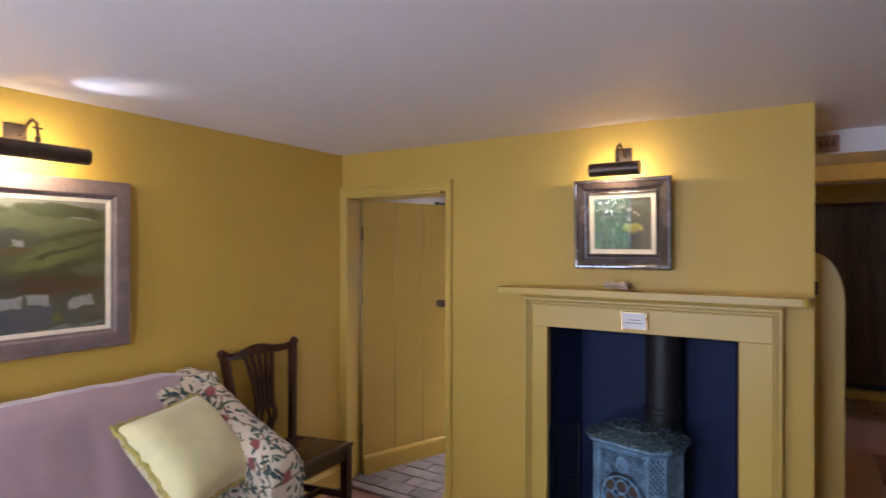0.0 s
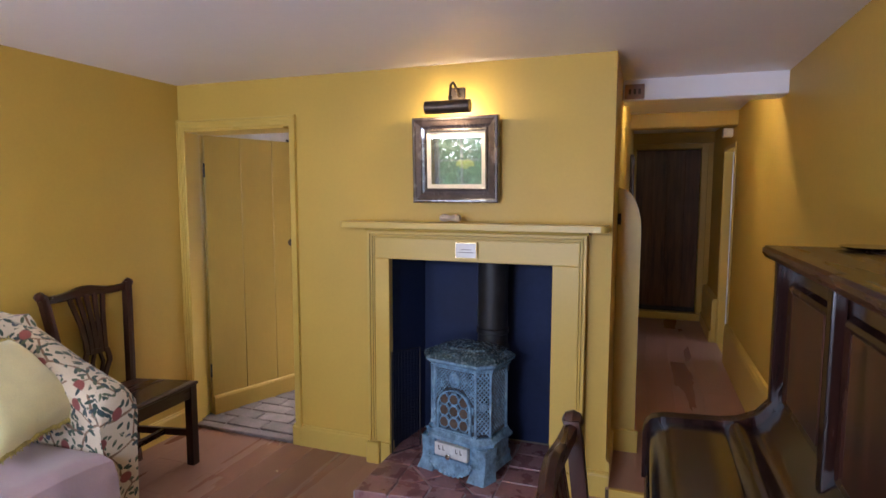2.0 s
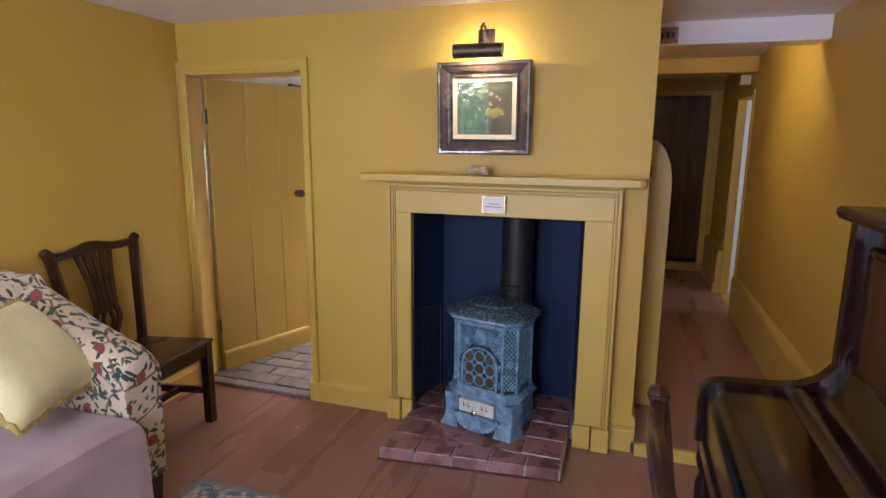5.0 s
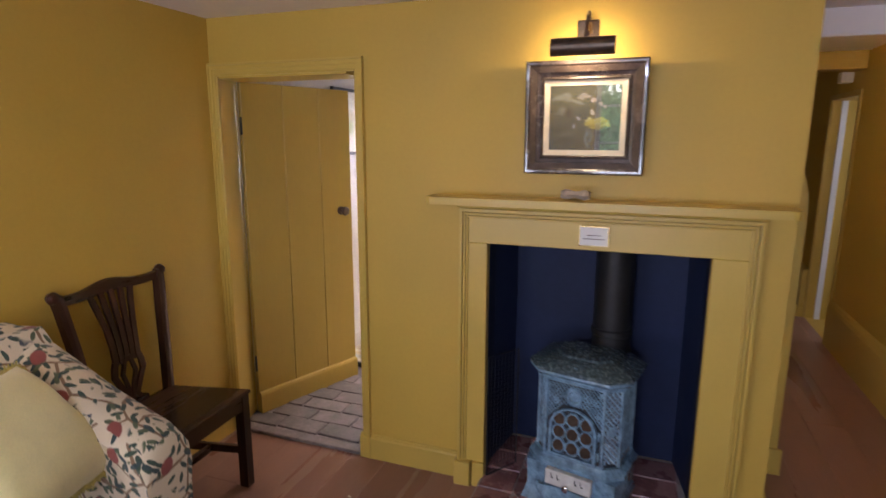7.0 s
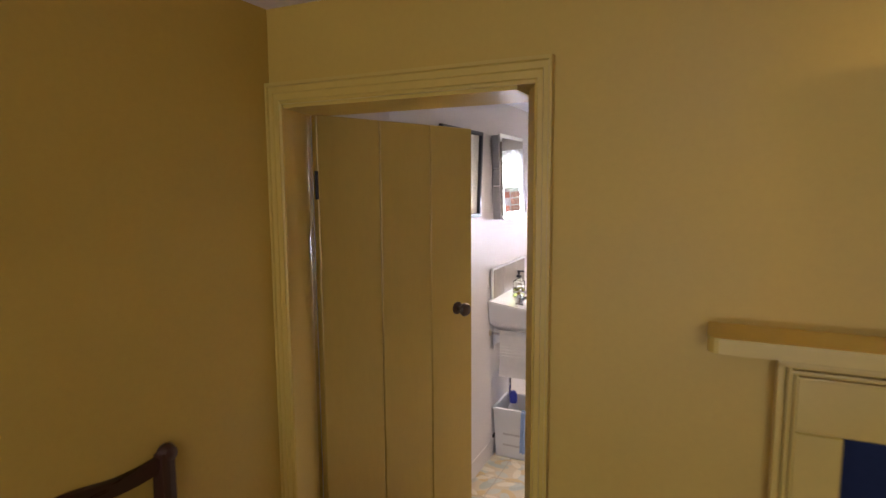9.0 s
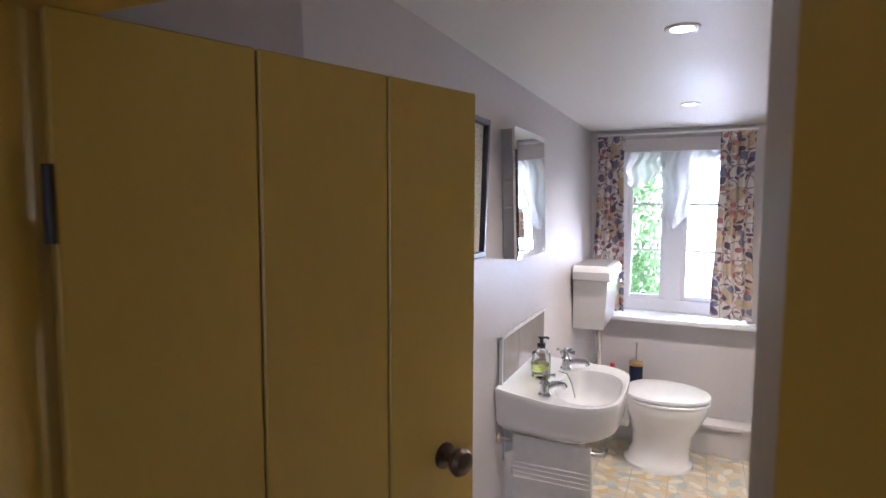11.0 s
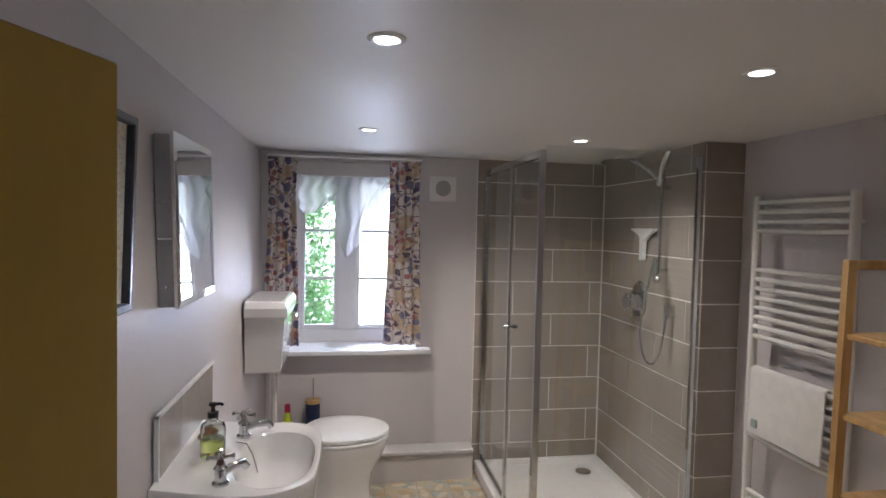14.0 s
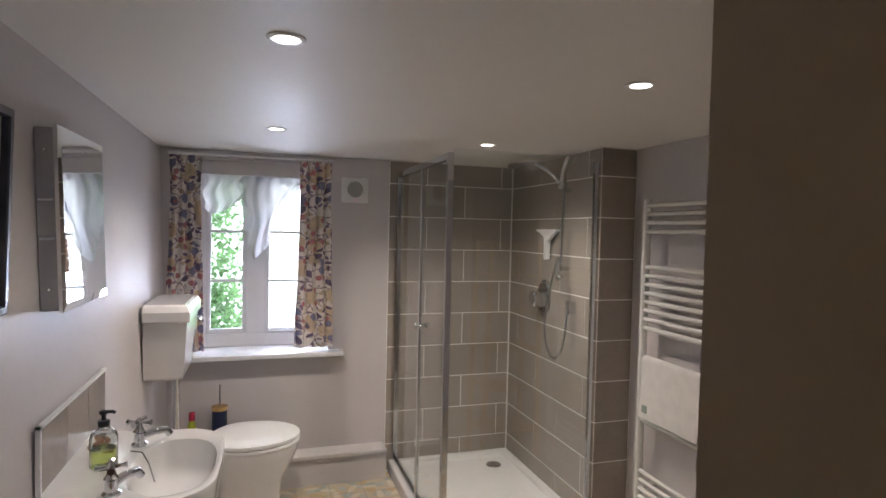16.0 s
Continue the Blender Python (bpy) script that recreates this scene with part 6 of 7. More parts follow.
rings = [shrunk(outer, 0.14, 0.30, 0.735), shrunk(outer, 0.15, 0.58, 0.752), shrunk(outer, 0.16, 0.84, 0.800), shrunk(outer, 0.17, 0.950, 0.826), shrunk(outer, 0.17, 0.972, 0.842), shrunk(outer, 0.17, 0.990, None, -0.018), outer, shrunk(outer, 0.17, 0.992, None, 0.006), shrunk(outer, 0.17, 0.968, None, 0.005),
         bowl_ring(1.06, 0.928, N), bowl_ring(1.0, 0.922, N), bowl_ring(0.95, 0.895, N), bowl_ring(0.83, 0.850, N), bowl_ring(0.60, 0.822, N), bowl_ring(0.32, 0.811, N), bowl_ring(0.08, 0.808, N)]
part("bowl", loft(rings), CERAMIC, basin, smooth=True)
part("waste", moved(lathe([(0.004, 0), (0.020, 0), (0.022, 0.003), (0.016, 0.002), (0.004, 0.0015)], 16), pose(0.275, 0, 0.809)), CHROME, basin, smooth=True)
part("waste_trap", moved(lathe([(0.02, 0.50), (0.038, 0.51), (0.038, 0.58), (0.026, 0.60), (0.026, 0.66), (0.020, 0.67), (0.020, 0.74)], 16), pose(0.24, 0.02, 0)), PLASTIC, basin, "white plastic bottle trap", smooth=True)
part("trap_arm", tube([(0.24, 0.02, 0.62), (0.12, 0.02, 0.62), (0.005, 0.02, 0.62)], 0.018, 12), PLASTIC, basin, smooth=True)
for w in (-1, 1):
    arm = moved(prism([(0.012, 0.790), (0.20, 0.790), (0.20, 0.778), (0.012, 0.690)], 0.012, "y"), pose(0, w * 0.17 - 0.006, 0))
    part("bracket", joined(boxes(((0.002, w * 0.17 - 0.012, 0.66), (0.012, w * 0.17 + 0.012, 0.80)), bevel=0.002), arm), WHITE_GLOSS, basin, "white painted iron bracket")
part("supply_pipe", tube([(0.07, -0.15, 0.80), (0.07, -0.15, 0.62), (0.06, -0.05, 0.50), (0.06, -0.05, 0.06)], 0.008, 8), CHROME, basin, smooth=True)


def pillar_tap(y, turn):
    """A tap on the back deck with a cross head; turn: the way its spout points, in degrees from straight out."""
    at = pose(0.162, y, 0.935, 0, 0, turn)
    t = part("tap", moved(lathe([(0.023, 0.0), (0.023, 0.006), (0.016, 0.012), (0.015, 0.040), (0.019, 0.045), (0.012, 0.054), (0.008, 0.070), (0.013, 0.075), (0.005, 0.088)], 16), at), CHROME, basin, "chrome cross-head pillar tap", smooth=True)
    part("spout", moved(tube([(0.0, 0, 0.026), (0.040, 0, 0.034), (0.082, 0, 0.030), (0.094, 0, 0.014)], [0.013, 0.012, 0.011, 0.012], 10), at), CHROME, t, smooth=True)
    for a in range(4):
        c, w = math.cos(math.pi / 4 + a * math.pi / 2), math.sin(math.pi / 4 + a * math.pi / 2)
        part("cross_arm", moved(tube([(0, 0, 0.074), (0.026 * c, 0.026 * w, 0.074), (0.037 * c, 0.037 * w, 0.074)], [0.0050, 0.0055, 0.0095], 8), at), CHROME, t, smooth=True)


pillar_tap(-0.200, 55)
pillar_tap(0.150, 30)
part("plug_chain", tube([(0.150, 0.085, 0.9420), (0.185, 0.070, 0.940), (0.205, 0.050, 0.915), (0.225, 0.030, 0.862)], 0.0022, 6), CHROME, basin, "thin chain of the plug")
soap = thing("soap_dispenser", pose(0.168, 1.862, 0.940) @ Matrix.Diagonal((1.06, 1.06, 0.95, 1)), "glass soap bottle half full of green soap, black pump", "soap bottle")
part("bottle", lathe([(0.030, 0.0), (0.034, 0.004), (0.034, 0.092), (0.030, 0.106), (0.014, 0.118), (0.013, 0.130), (0.011, 0.130), (0.012, 0.116), (0.028, 0.104), (0.0315, 0.090), (0.0315, 0.006), (0.002, 0.004)], 24), CLEAR, soap, smooth=True)
part("liquid_soap", lathe([(0.002, 0.0045), (0.031, 0.0065), (0.031, 0.058), (0.002, 0.058)], 24), SOAP, soap, "pale green liquid soap", smooth=True)
part("pump", joined(lathe([(0.015, 0.126), (0.015, 0.142), (0.006, 0.144), (0.006, 0.160), (0.011, 0.162), (0.011, 0.170), (0.002, 0.172)], 16), tube([(0, 0, 0.166), (0.020, 0.004, 0.166), (0.026, 0.005, 0.161)], 0.005, 8)), BLACK, soap, smooth=True)
brush = thing("nail_brush", pose(0.130, 1.985, 0.945, 0, 0, 70), "small wooden nail brush on the basin rim", "brush")
part("back", boxes(((-0.040, -0.016, 0.012), (0.040, 0.016, 0.030)), bevel=0.007, seg=2), wood("brush_wood", (0.10, 0.035, 0.015), (0.22, 0.09, 0.04)), brush, smooth=True)
part("bristles", boxes(((-0.036, -0.013, 0.0), (0.036, 0.013, 0.012))), CREAM, brush)

# towel on the rail under the basin
trail = thing("towel_rail", pose(BX0, 1.645, 0.768), "white towel rail under the basin", "towel rail")
part("bar", tube([(0.002, 0, 0.0), (0.36, 0, 0.0), (0.375, 0.01, 0.0), (0.375, 0.06, 0.0)], 0.007, 10), CHROME, trail, smooth=True)
part("wall_fixing", moved(lathe([(0.018, 0), (0.018, 0.006), (0.009, 0.010), (0.009, 0.014)], 14), pose(0.0, 0, 0, 0, 90, 0)), CREAM, trail, smooth=True)


def hung(x0, x1, y, ztop, front, back, axis_x=True, seed=0.0, r=0.012):
    """A towel over a bar: u along the bar, v round it from back to front."""
    tot = back + front + math.pi * r

    def f(u, v):
        s = v * tot
        if s < back:
            d, z = r, ztop - back + s
        elif s < back + math.pi * r:
            a = (s - back) / r
            d, z = r * math.cos(a), ztop + r * math.sin(a)
        else:
            d, z = -r, ztop - (s - back - math.pi * r)
        low = max(0, ztop - z)
        d += (-1 if d < 0 else 1) * low * 0.05 + 0.008 * noise.noise((u * 3 + seed, z * 5, 1)) * min(1, low * 8)
        a = x0 + (x1 - x0) * u + 0.01 * noise.noise((z * 4, seed, 2))
        return (a, y + d, z) if axis_x else (y + d, a, z)
    return cloth(f, 24, 44, 0.007)


t = tagged(part("towel", hung(BX0 + 0.065, BX0 + 0.335, 1.645, 0.778, 0.245, 0.23, True, 1.0), TOWEL, None, "white hand towel with woven bands on the basin rail", smooth=True), "", "towel")
for k in range(4):
    part("woven_band", boxes(((BX0 + 0.066, 1.6165 - 0.0009 * k, 0.700 - 0.017 * k), (BX0 + 0.334, 1.6205 - 0.0009 * k, 0.706 - 0.017 * k)), bevel=0.001), TOWEL, t)

# storage box under the basin
bx = thing("storage_box", pose(0.095, 1.63, 0.051), "open white plastic storage box with slotted handles under the basin", "box")


def tub(w, d, h, th):
    r = lambda i, z, g: [(i - g, i - g, z), (w - i + g, i - g, z), (w - i + g, d - i + g, z), (i - g, d - i + g, z)]
    return loft([r(0.012, 0.0, 0.0), r(0.0, h, 0.0), r(0.0, h, 0.008), r(0.0, h + 0.006, 0.008), r(th, h + 0.006, 0.0), r(th + 0.012, 0.006, 0.0)])


part("tub", tub(0.22, 0.24, 0.285, 0.005), PLASTIC, bx)
for k in range(2):
    part("slot", boxes(((0.055, 0.001 + 0.0035 * k, 0.135 - 0.065 * k), (0.165, 0.006 + 0.003 * k, 0.146 - 0.065 * k)), bevel=0.002), TRIM_GREY, bx)
bottle = thing("cleaner_bottle", pose(0.165, 1.78, 0.060), "white cleaning bottle with a blue cap standing in the box", "bottle")
part("bottle_body", lathe([(0.030, 0), (0.033, 0.006), (0.033, 0.22), (0.020, 0.26), (0.018, 0.268)], 18), PLASTIC, bottle, smooth=True)
part("cap", lathe([(0.021, 0.266), (0.023, 0.272), (0.022, 0.320), (0.012, 0.335), (0.002, 0.337)], 18), surface("cobalt_plastic", (0.015, 0.03, 0.35), 0.3, var=0.1, bump=0), bottle, smooth=True)
pedal_bin = thing("pedal_bin", pose(0.320, 2.03, 0.051), "small brushed steel pedal bin with a domed lid under the basin", "bin")
STEEL = surface("dull_steel", (0.34, 0.34, 0.36), 0.32, metal=0.9, var=0.08, scale=10, bump=0.04)
part("drum", lathe([(0.088, 0.0), (0.092, 0.006), (0.092, 0.235), (0.088, 0.240), (0.002, 0.240)], 28), STEEL, pedal_bin, smooth=True)
part("base_ring", lathe([(0.090, -0.0005), (0.096, 0.002), (0.096, 0.022), (0.0925, 0.026)], 28), BLACK, pedal_bin, "black plastic base ring", smooth=True)
part("lid", lathe([(0.094, 0.241), (0.096, 0.246), (0.094, 0.258), (0.070, 0.272), (0.030, 0.280), (0.002, 0.281)], 28), STEEL, pedal_bin, smooth=True)
part("pedal", boxes(((-0.022, -0.122, 0.012), (0.022, -0.090, 0.020)), bevel=0.003), BLACK, pedal_bin)


def draped(u, v):
    """A cloth over the corner of the box: v runs down, u along the rim."""
    x = 0.262 + 0.052 * u
    wave = 0.008 * math.sin(u * 15) * (0.3 + v)
    if v < 0.18:
        return (x, 1.655 - 0.036 * v / 0.18 + wave * 0.2, 0.338 + 0.010 * math.sin(math.pi * min(1, v / 0.18)))
    return (x + 0.010 * v * (u - 0.5), 1.617 - 0.004 * v + wave * 0.5, 0.338 - 0.235 * (v - 0.18) / 0.82)


tagged(part("cleaning_cloth", cloth(draped, 26, 24, 0.003), surface("pale_blue_cloth", (0.30, 0.42, 0.66), 0.9, var=0.08, scale=20, fine=220, bump=0.5, dist=0.002), None, "pale blue cloth hung over the storage box rim", smooth=True), "", "cloth")
scale_ = thing("bathroom_scale", pose(0.075, 1.64, 0.051), "dark flat panel leaning behind the storage box", "scale")
part("panel", boxes(((0.0, 0.0, 0.0), (0.014, 0.05, 0.12)), bevel=0.003), IRON, scale_)

# ---- wc ----
cist = thing("cistern", pose(BX0 + 0.002, 3.195, -0.030), "white ceramic low-level cistern on the wall", "cistern")
part("tank", loft([[(0.0, -0.235 * k, z), (0.19 * kx, -0.235 * k, z), (0.19 * kx, 0.235 * k, z), (0.0, 0.235 * k, z)] for z, k, kx in ((0.925, 0.86, 0.86), (0.935, 0.90, 0.90), (1.10, 0.965, 0.97), (1.205, 0.985, 1.0))]), CERAMIC, cist)
part("lid", loft([[(0.0, -0.25 * k, z), (0.205 * k, -0.25 * k, z), (0.205 * k, 0.25 * k, z), (0.0, 0.25 * k, z)] for z, k in ((1.205, 0.97), (1.212, 1.0), (1.255, 1.0), (1.280, 0.93), (1.288, 0.86))]), CERAMIC, cist)
part("flush_lever", tube([(0.192, 0.17, 1.17), (0.212, 0.17, 1.17), (0.215, 0.15, 1.172), (0.215, 0.085, 1.165)], 0.008, 10), CHROME, cist, smooth=True)
part("flush_pipe", tube([(0.11, 0.04, 0.93), (0.11, 0.04, 0.52), (0.12, 0.10, 0.44), (0.17, 0.15, 0.40)], 0.019, 14), CHROME, cist, "chrome flush pipe", smooth=True)

wc = thing("toilet", pose(0.305, 3.315, 0.05), "white ceramic toilet with closed lid", "toilet")


def egg(k, z, x0=0.0, fx=1.0):
    pts = []
    for i in range(36):
        a = 2 * math.pi * i / 36
        c, s = math.cos(a), math.sin(a)
        rx = 0.275 if c > 0 else 0.20
        pts.append((x0 + 0.225 + rx * c * k * fx, 0.206 * math.copysign(abs(s) ** 0.9, s) * k, z))
    return pts


part("pan", loft([egg(0.86, 0.0, -0.03, 0.96), egg(0.86, 0.022, -0.03, 0.96), egg(0.79, 0.042, -0.025, 0.94), egg(0.72, 0.12, -0.01, 0.94), egg(0.75, 0.20, -0.005, 0.95), egg(0.87, 0.28, 0.0, 0.98), egg(0.95, 0.335, 0.0), egg(0.98, 0.375, 0.0), egg(0.97, 0.392, 0.0)]), CERAMIC, wc, smooth=True)
part("seat", loft([egg(0.985, 0.394), egg(1.01, 0.400), egg(1.01, 0.410), egg(0.985, 0.416)]), PLASTIC, wc, smooth=True)
part("lid", loft([egg(0.985, 0.420), egg(1.015, 0.427), egg(1.01, 0.440), egg(0.92, 0.450), egg(0.55, 0.454), egg(0.1, 0.455)]), PLASTIC, wc, "closed white lid", smooth=True)
for s in (-1, 1):
    part("seat_hinge", tube([(0.035, s * 0.075 - 0.02, 0.414), (0.035, s * 0.075 + 0.02, 0.414)], 0.010, 10), CHROME, wc, smooth=True)
part("inlet", boxes(((-0.12, -0.06, 0.20), (0.06, 0.06, 0.39)), bevel=0.03, seg=3), CERAMIC, wc, smooth=True)

tbrush = thing("toilet_brush", pose(0.365, 3.60, 0.247), "navy toilet brush holder with bamboo lid", "toilet brush")
part("holder", lathe([(0.040, 0.0), (0.043, 0.004), (0.043, 0.30), (0.040, 0.304)], 20), NAVY, tbrush, smooth=True)
part("bamboo_lid", lathe([(0.044, 0.304), (0.046, 0.308), (0.046, 0.326), (0.006, 0.328)], 20), BAMBOO, tbrush, smooth=True)
part("handle", lathe([(0.005, 0.326), (0.005, 0.45), (0.003, 0.455)], 10), CHROME, tbrush, smooth=True)
for x, y, h, col, nm, lb in ((0.215, 3.595, 0.30, (0.50, 0.60, 0.06), "cleaner_bottle", "lime green cleaning bottle with pink cap by the wall"), (0.135, 3.60, 0.26, (0.62, 0.60, 0.56), "cleaner_bottle", "pale cleaning bottle standing on the pipe boxing")):
    b = thing(nm, pose(x, y, 0.2475), lb, "bottle")
    part("bottle_body", lathe([(0.026, 0), (0.030, 0.006), (0.030, h * 0.62), (0.016, h * 0.82), (0.014, h * 0.84)], 16), surface("bottle_plastic", col, 0.3, var=0.05, bump=0), b, smooth=True)
    part("cap", lathe([(0.016, h * 0.84), (0.018, h * 0.86), (0.016, h), (0.002, h * 1.01)], 14), surface("pink_plastic", (0.55, 0.05, 0.10), 0.35, var=0.05, bump=0), b, smooth=True)

# ---- shower ----
SX0, SX1, SY0 = 1.415, 2.243, 2.575
PITCH = 0.2135
TZ = [0.229 + PITCH * k for k in range(9)]
pier = tagged(part("wall_shower", boxes(((SX1 + 0.003, SY0 + 0.003, 0.05), (BX1 - 0.005, BY1 - 0.001, ZB - 0.001))), GROUT, None, "tiled shower wall pier in taupe tiles with pale grout"), "", "wall", kind="structure")
back = tagged(part("wall_shower_back", boxes(((1.372, BY1 - 0.006, 0.05), (SX1 + 0.007, BY1 - 0.001, ZB - 0.001))), GROUT, None, "tiled shower back wall in taupe tiles with pale grout"), "", "wall", kind="structure")
TILE_MESHES = {}


def wall_tile(parent, m, w, h):
    key = (round(w, 3), round(h, 3))
    if key not in TILE_MESHES:
        TILE_MESHES[key] = mesh_of("tile", loft([[(-w / 2 + i, -d, -h / 2 + i), (w / 2 - i, -d, -h / 2 + i), (w / 2 - i, -d, h / 2 - i), (-w / 2 + i, -d, h / 2 - i)] for d, i in ((0.0, 0.0), (0.0022, 0.0), (0.003, 0.0010))]), TILE)
    ob = new("tile", TILE_MESHES[key])
    ob.parent = parent
    ob.matrix_local = m
    return ob


def tiled(parent, place, u0, u1, joint, length, gap=0.0065):
    """Courses of half-bonded tiles; place(u, z) gives the pose of a tile centred there, joint is one upright joint of the second course."""
    zs = [0.052] + TZ + [ZB - 0.002]
    for r, (z0, z1) in enumerate(zip(zs, zs[1:])):
        u = joint - (length / 2 if r % 2 == 0 else 0.0)
        while u > u0:
            u -= length
        while u < u1 - 0.004:
            a, b = max(u, u0), min(u + length, u1)
            if b - a > 0.012:
                wall_tile(parent, place((a + b) / 2, (z0 + z1) / 2), b - a - gap, z1 - z0 - gap)
            u += length


tiled(back, lambda u, z: pose(u, BY1 - 0.006, z), 1.375, SX1 - 0.002, 1.630, 0.532)
tiled(pier, lambda u, z: pose(SX1 + 0.003, u, z, 0, 0, -90), SY0 + 0.002, BY1 - 0.016, 2.695, 0.550)
tiled(pier, lambda u, z: pose(u, SY0 + 0.003, z), SX1 + 0.001, BX1 - 0.008, SX1 + 0.001, 4.0)
tray_ = thing("shower_tray", pose(0, 0, 0.05), "low white shower tray with chrome drain", "shower tray")
cx0, cx1, cy0, cy1 = SX0 - 0.02, SX1 - 0.002, SY0 + 0.005, BY1 - 0.016


def rect(i, z):
    return [(cx0 + i, cy0 + i, z), (cx1 - i, cy0 + i, z), (cx1 - i, cy1 - i, z), (cx0 + i, cy1 - i, z)]


part("tray", loft([rect(0, 0), rect(0, 0.070), rect(0.006, 0.078), rect(0.045, 0.078), rect(0.060, 0.060), rect(0.09, 0.056)]), CERAMIC, tray_)
part("drain", moved(lathe([(0.004, 0.004), (0.040, 0.004), (0.048, 0.0), (0.050, -0.004)], 24), pose(2.06, 3.44, 0.063)), CHROME, tray_, smooth=True)
enc = thing("shower_enclosure", pose(0, 0, 0.128), "frameless glass shower enclosure with chrome profiles", "shower screen")
EX, EY, EH = 1.435, 2.602, 1.880


def chrome_post(x, y, w, d, h0=0.0, h1=EH):
    part("profile", boxes(((x - w / 2, y - d / 2, h0), (x + w / 2, y + d / 2, h1)), bevel=0.003, seg=2), CHROME, enc)


chrome_post(EX, EY, 0.030, 0.030)
chrome_post(EX, BY1 - 0.032, 0.028, 0.030)
chrome_post(SX1 - 0.014, EY, 0.024, 0.022)
chrome_post(EX - 0.004, 3.070, 0.016, 0.030, 0.02, EH - 0.02)
chrome_post(EX + 0.012, 3.115, 0.014, 0.026, 0.02, EH - 0.02)
for z0, z1 in ((0.0, 0.022), (EH - 0.034, EH)):
    part("track", boxes(((EX - 0.013, EY + 0.016, z0), (EX + 0.013, BY1 - 0.048, z1)), bevel=0.002), CHROME, enc)
part("track", boxes(((EX + 0.016, EY - 0.008, 0.0), (SX1 - 0.027, EY + 0.008, 0.016)), bevel=0.002), CHROME, enc)
for lo, hi in (((EX + 0.016, EY - 0.003, 0.016), (SX1 - 0.027, EY + 0.003, EH + 0.02)), ((EX - 0.009, EY + 0.016, 0.022), (EX - 0.004, 3.056, EH - 0.034)), ((EX + 0.005, 3.128, 0.022), (EX + 0.010, BY1 - 0.048, EH - 0.034))):
    g = part("glass_panel", boxes((lo, hi)), SHOWER_GLASS, enc, "clear shower glass")
    g.visible_shadow = False
for sx in (-1, 1):
    part("door_knob", moved(lathe([(0.007, 0.0), (0.007, 0.014), (0.014, 0.018), (0.014, 0.032), (0.004, 0.035)], 14), pose(EX - 0.004 + sx * 0.008, 3.035, 0.985, 0, sx * 90, 0)), CHROME, enc, smooth=True)

mixer = thing("shower_set", pose(SX1, 2.875, 0.0), "chrome shower rail with fixed head, wand and hose", "shower")
part("riser_rail", tube([(-0.045, 0, 1.42), (-0.045, 0, 1.90)], 0.010, 12), CHROME, mixer, smooth=True)
for z in (1.44, 1.88):
    part("rail_bracket", tube([(0.0, 0, z), (-0.045, 0, z)], 0.012, 12), CHROME, mixer, smooth=True)
part("head_arm", tube([(-0.05, 0.0, 1.90), (-0.08, 0.04, 1.955), (-0.12, 0.095, 2.005), (-0.160, 0.155, 2.045), (-0.180, 0.19, 2.048)], 0.011, 12), CHROME, mixer, smooth=True)
part("rain_head", moved(lathe([(0.015, 0.020), (0.030, 0.014), (0.098, 0.006), (0.100, 0.0), (0.096, -0.003), (0.004, -0.003)], 28), pose(-0.19, 0.205, 2.030, -6, 0, 0)), CHROME, mixer, smooth=True)
part("knuckle", moved(lathe([(0.008, -0.025), (0.024, -0.020), (0.024, 0.020), (0.008, 0.025)], 16), pose(-0.050, 0.0, 1.91, 30, 0, 0)), CHROME, mixer, smooth=True)
part("side_spray", loft([[(-0.06 + a * 0.022, -0.015 + b * 0.016 - dy * 1.3, z) for a, b in [(math.cos(t), math.sin(t)) for t in [k * math.pi / 5 for k in range(10)]]] for z, dy in ((1.92, 0.0), (1.97, 0.012), (2.02, 0.032), (2.055, 0.055))]), CHROME, mixer, smooth=True)
part("shower_wand", tube([(-0.065, 0.0, 1.50), (-0.075, -0.01, 1.46), (-0.080, -0.02, 1.41), (-0.070, -0.04, 1.385)], [0.011, 0.012, 0.013, 0.022], 12), CHROME, mixer, smooth=True)
hose = [(-0.045, -0.075, 1.215), (-0.050, -0.072, 1.09), (-0.055, -0.035, 0.97), (-0.058, 0.040, 0.925), (-0.060, 0.110, 0.97), (-0.060, 0.145, 1.10), (-0.062, 0.110, 1.25), (-0.066, 0.050, 1.40), (-0.065, 0.010, 1.50)]
hp = [Vector(p) for p in hose]
curve = []
for i in range(len(hp) - 1):
    a, b, c, d = hp[max(i - 1, 0)], hp[i], hp[i + 1], hp[min(i + 2, len(hp) - 1)]
    for k in range(6):
        s = k / 6
        curve.append(0.5 * ((2 * b) + (c - a) * s + (2 * a - 5 * b + 4 * c - d) * s * s + (3 * b - a - 3 * c + d) * s ** 3))
part("hose", tube(curve + [hp[-1]], 0.0075, 8), CHROME, mixer, "flexible chrome hose", smooth=True)
part("outlet_elbow", boxes(((-0.045, -0.097, 1.195), (0.0, -0.053, 1.265)), bevel=0.006, seg=2), CHROME, mixer)
valve = thing("shower_valve", pose(SX1, 3.150, 1.235), "round chrome shower valve on an oval plate", "shower valve")
part("plate", moved(lathe([(0.003, 0.014), (0.072, 0.012), (0.080, 0.0)], 28), Matrix.Diagonal((1, 1, 1.5, 1)) @ pose(0, 0, 0, 0, -90, 0)), CHROME, valve, smooth=True)
part("dial", moved(lathe([(0.058, 0.0), (0.056, 0.030), (0.050, 0.034), (0.048, 0.066), (0.038, 0.076), (0.003, 0.078)], 24), pose(-0.012, 0, 0.0, 0, -90, 0)), CHROME, valve, smooth=True)
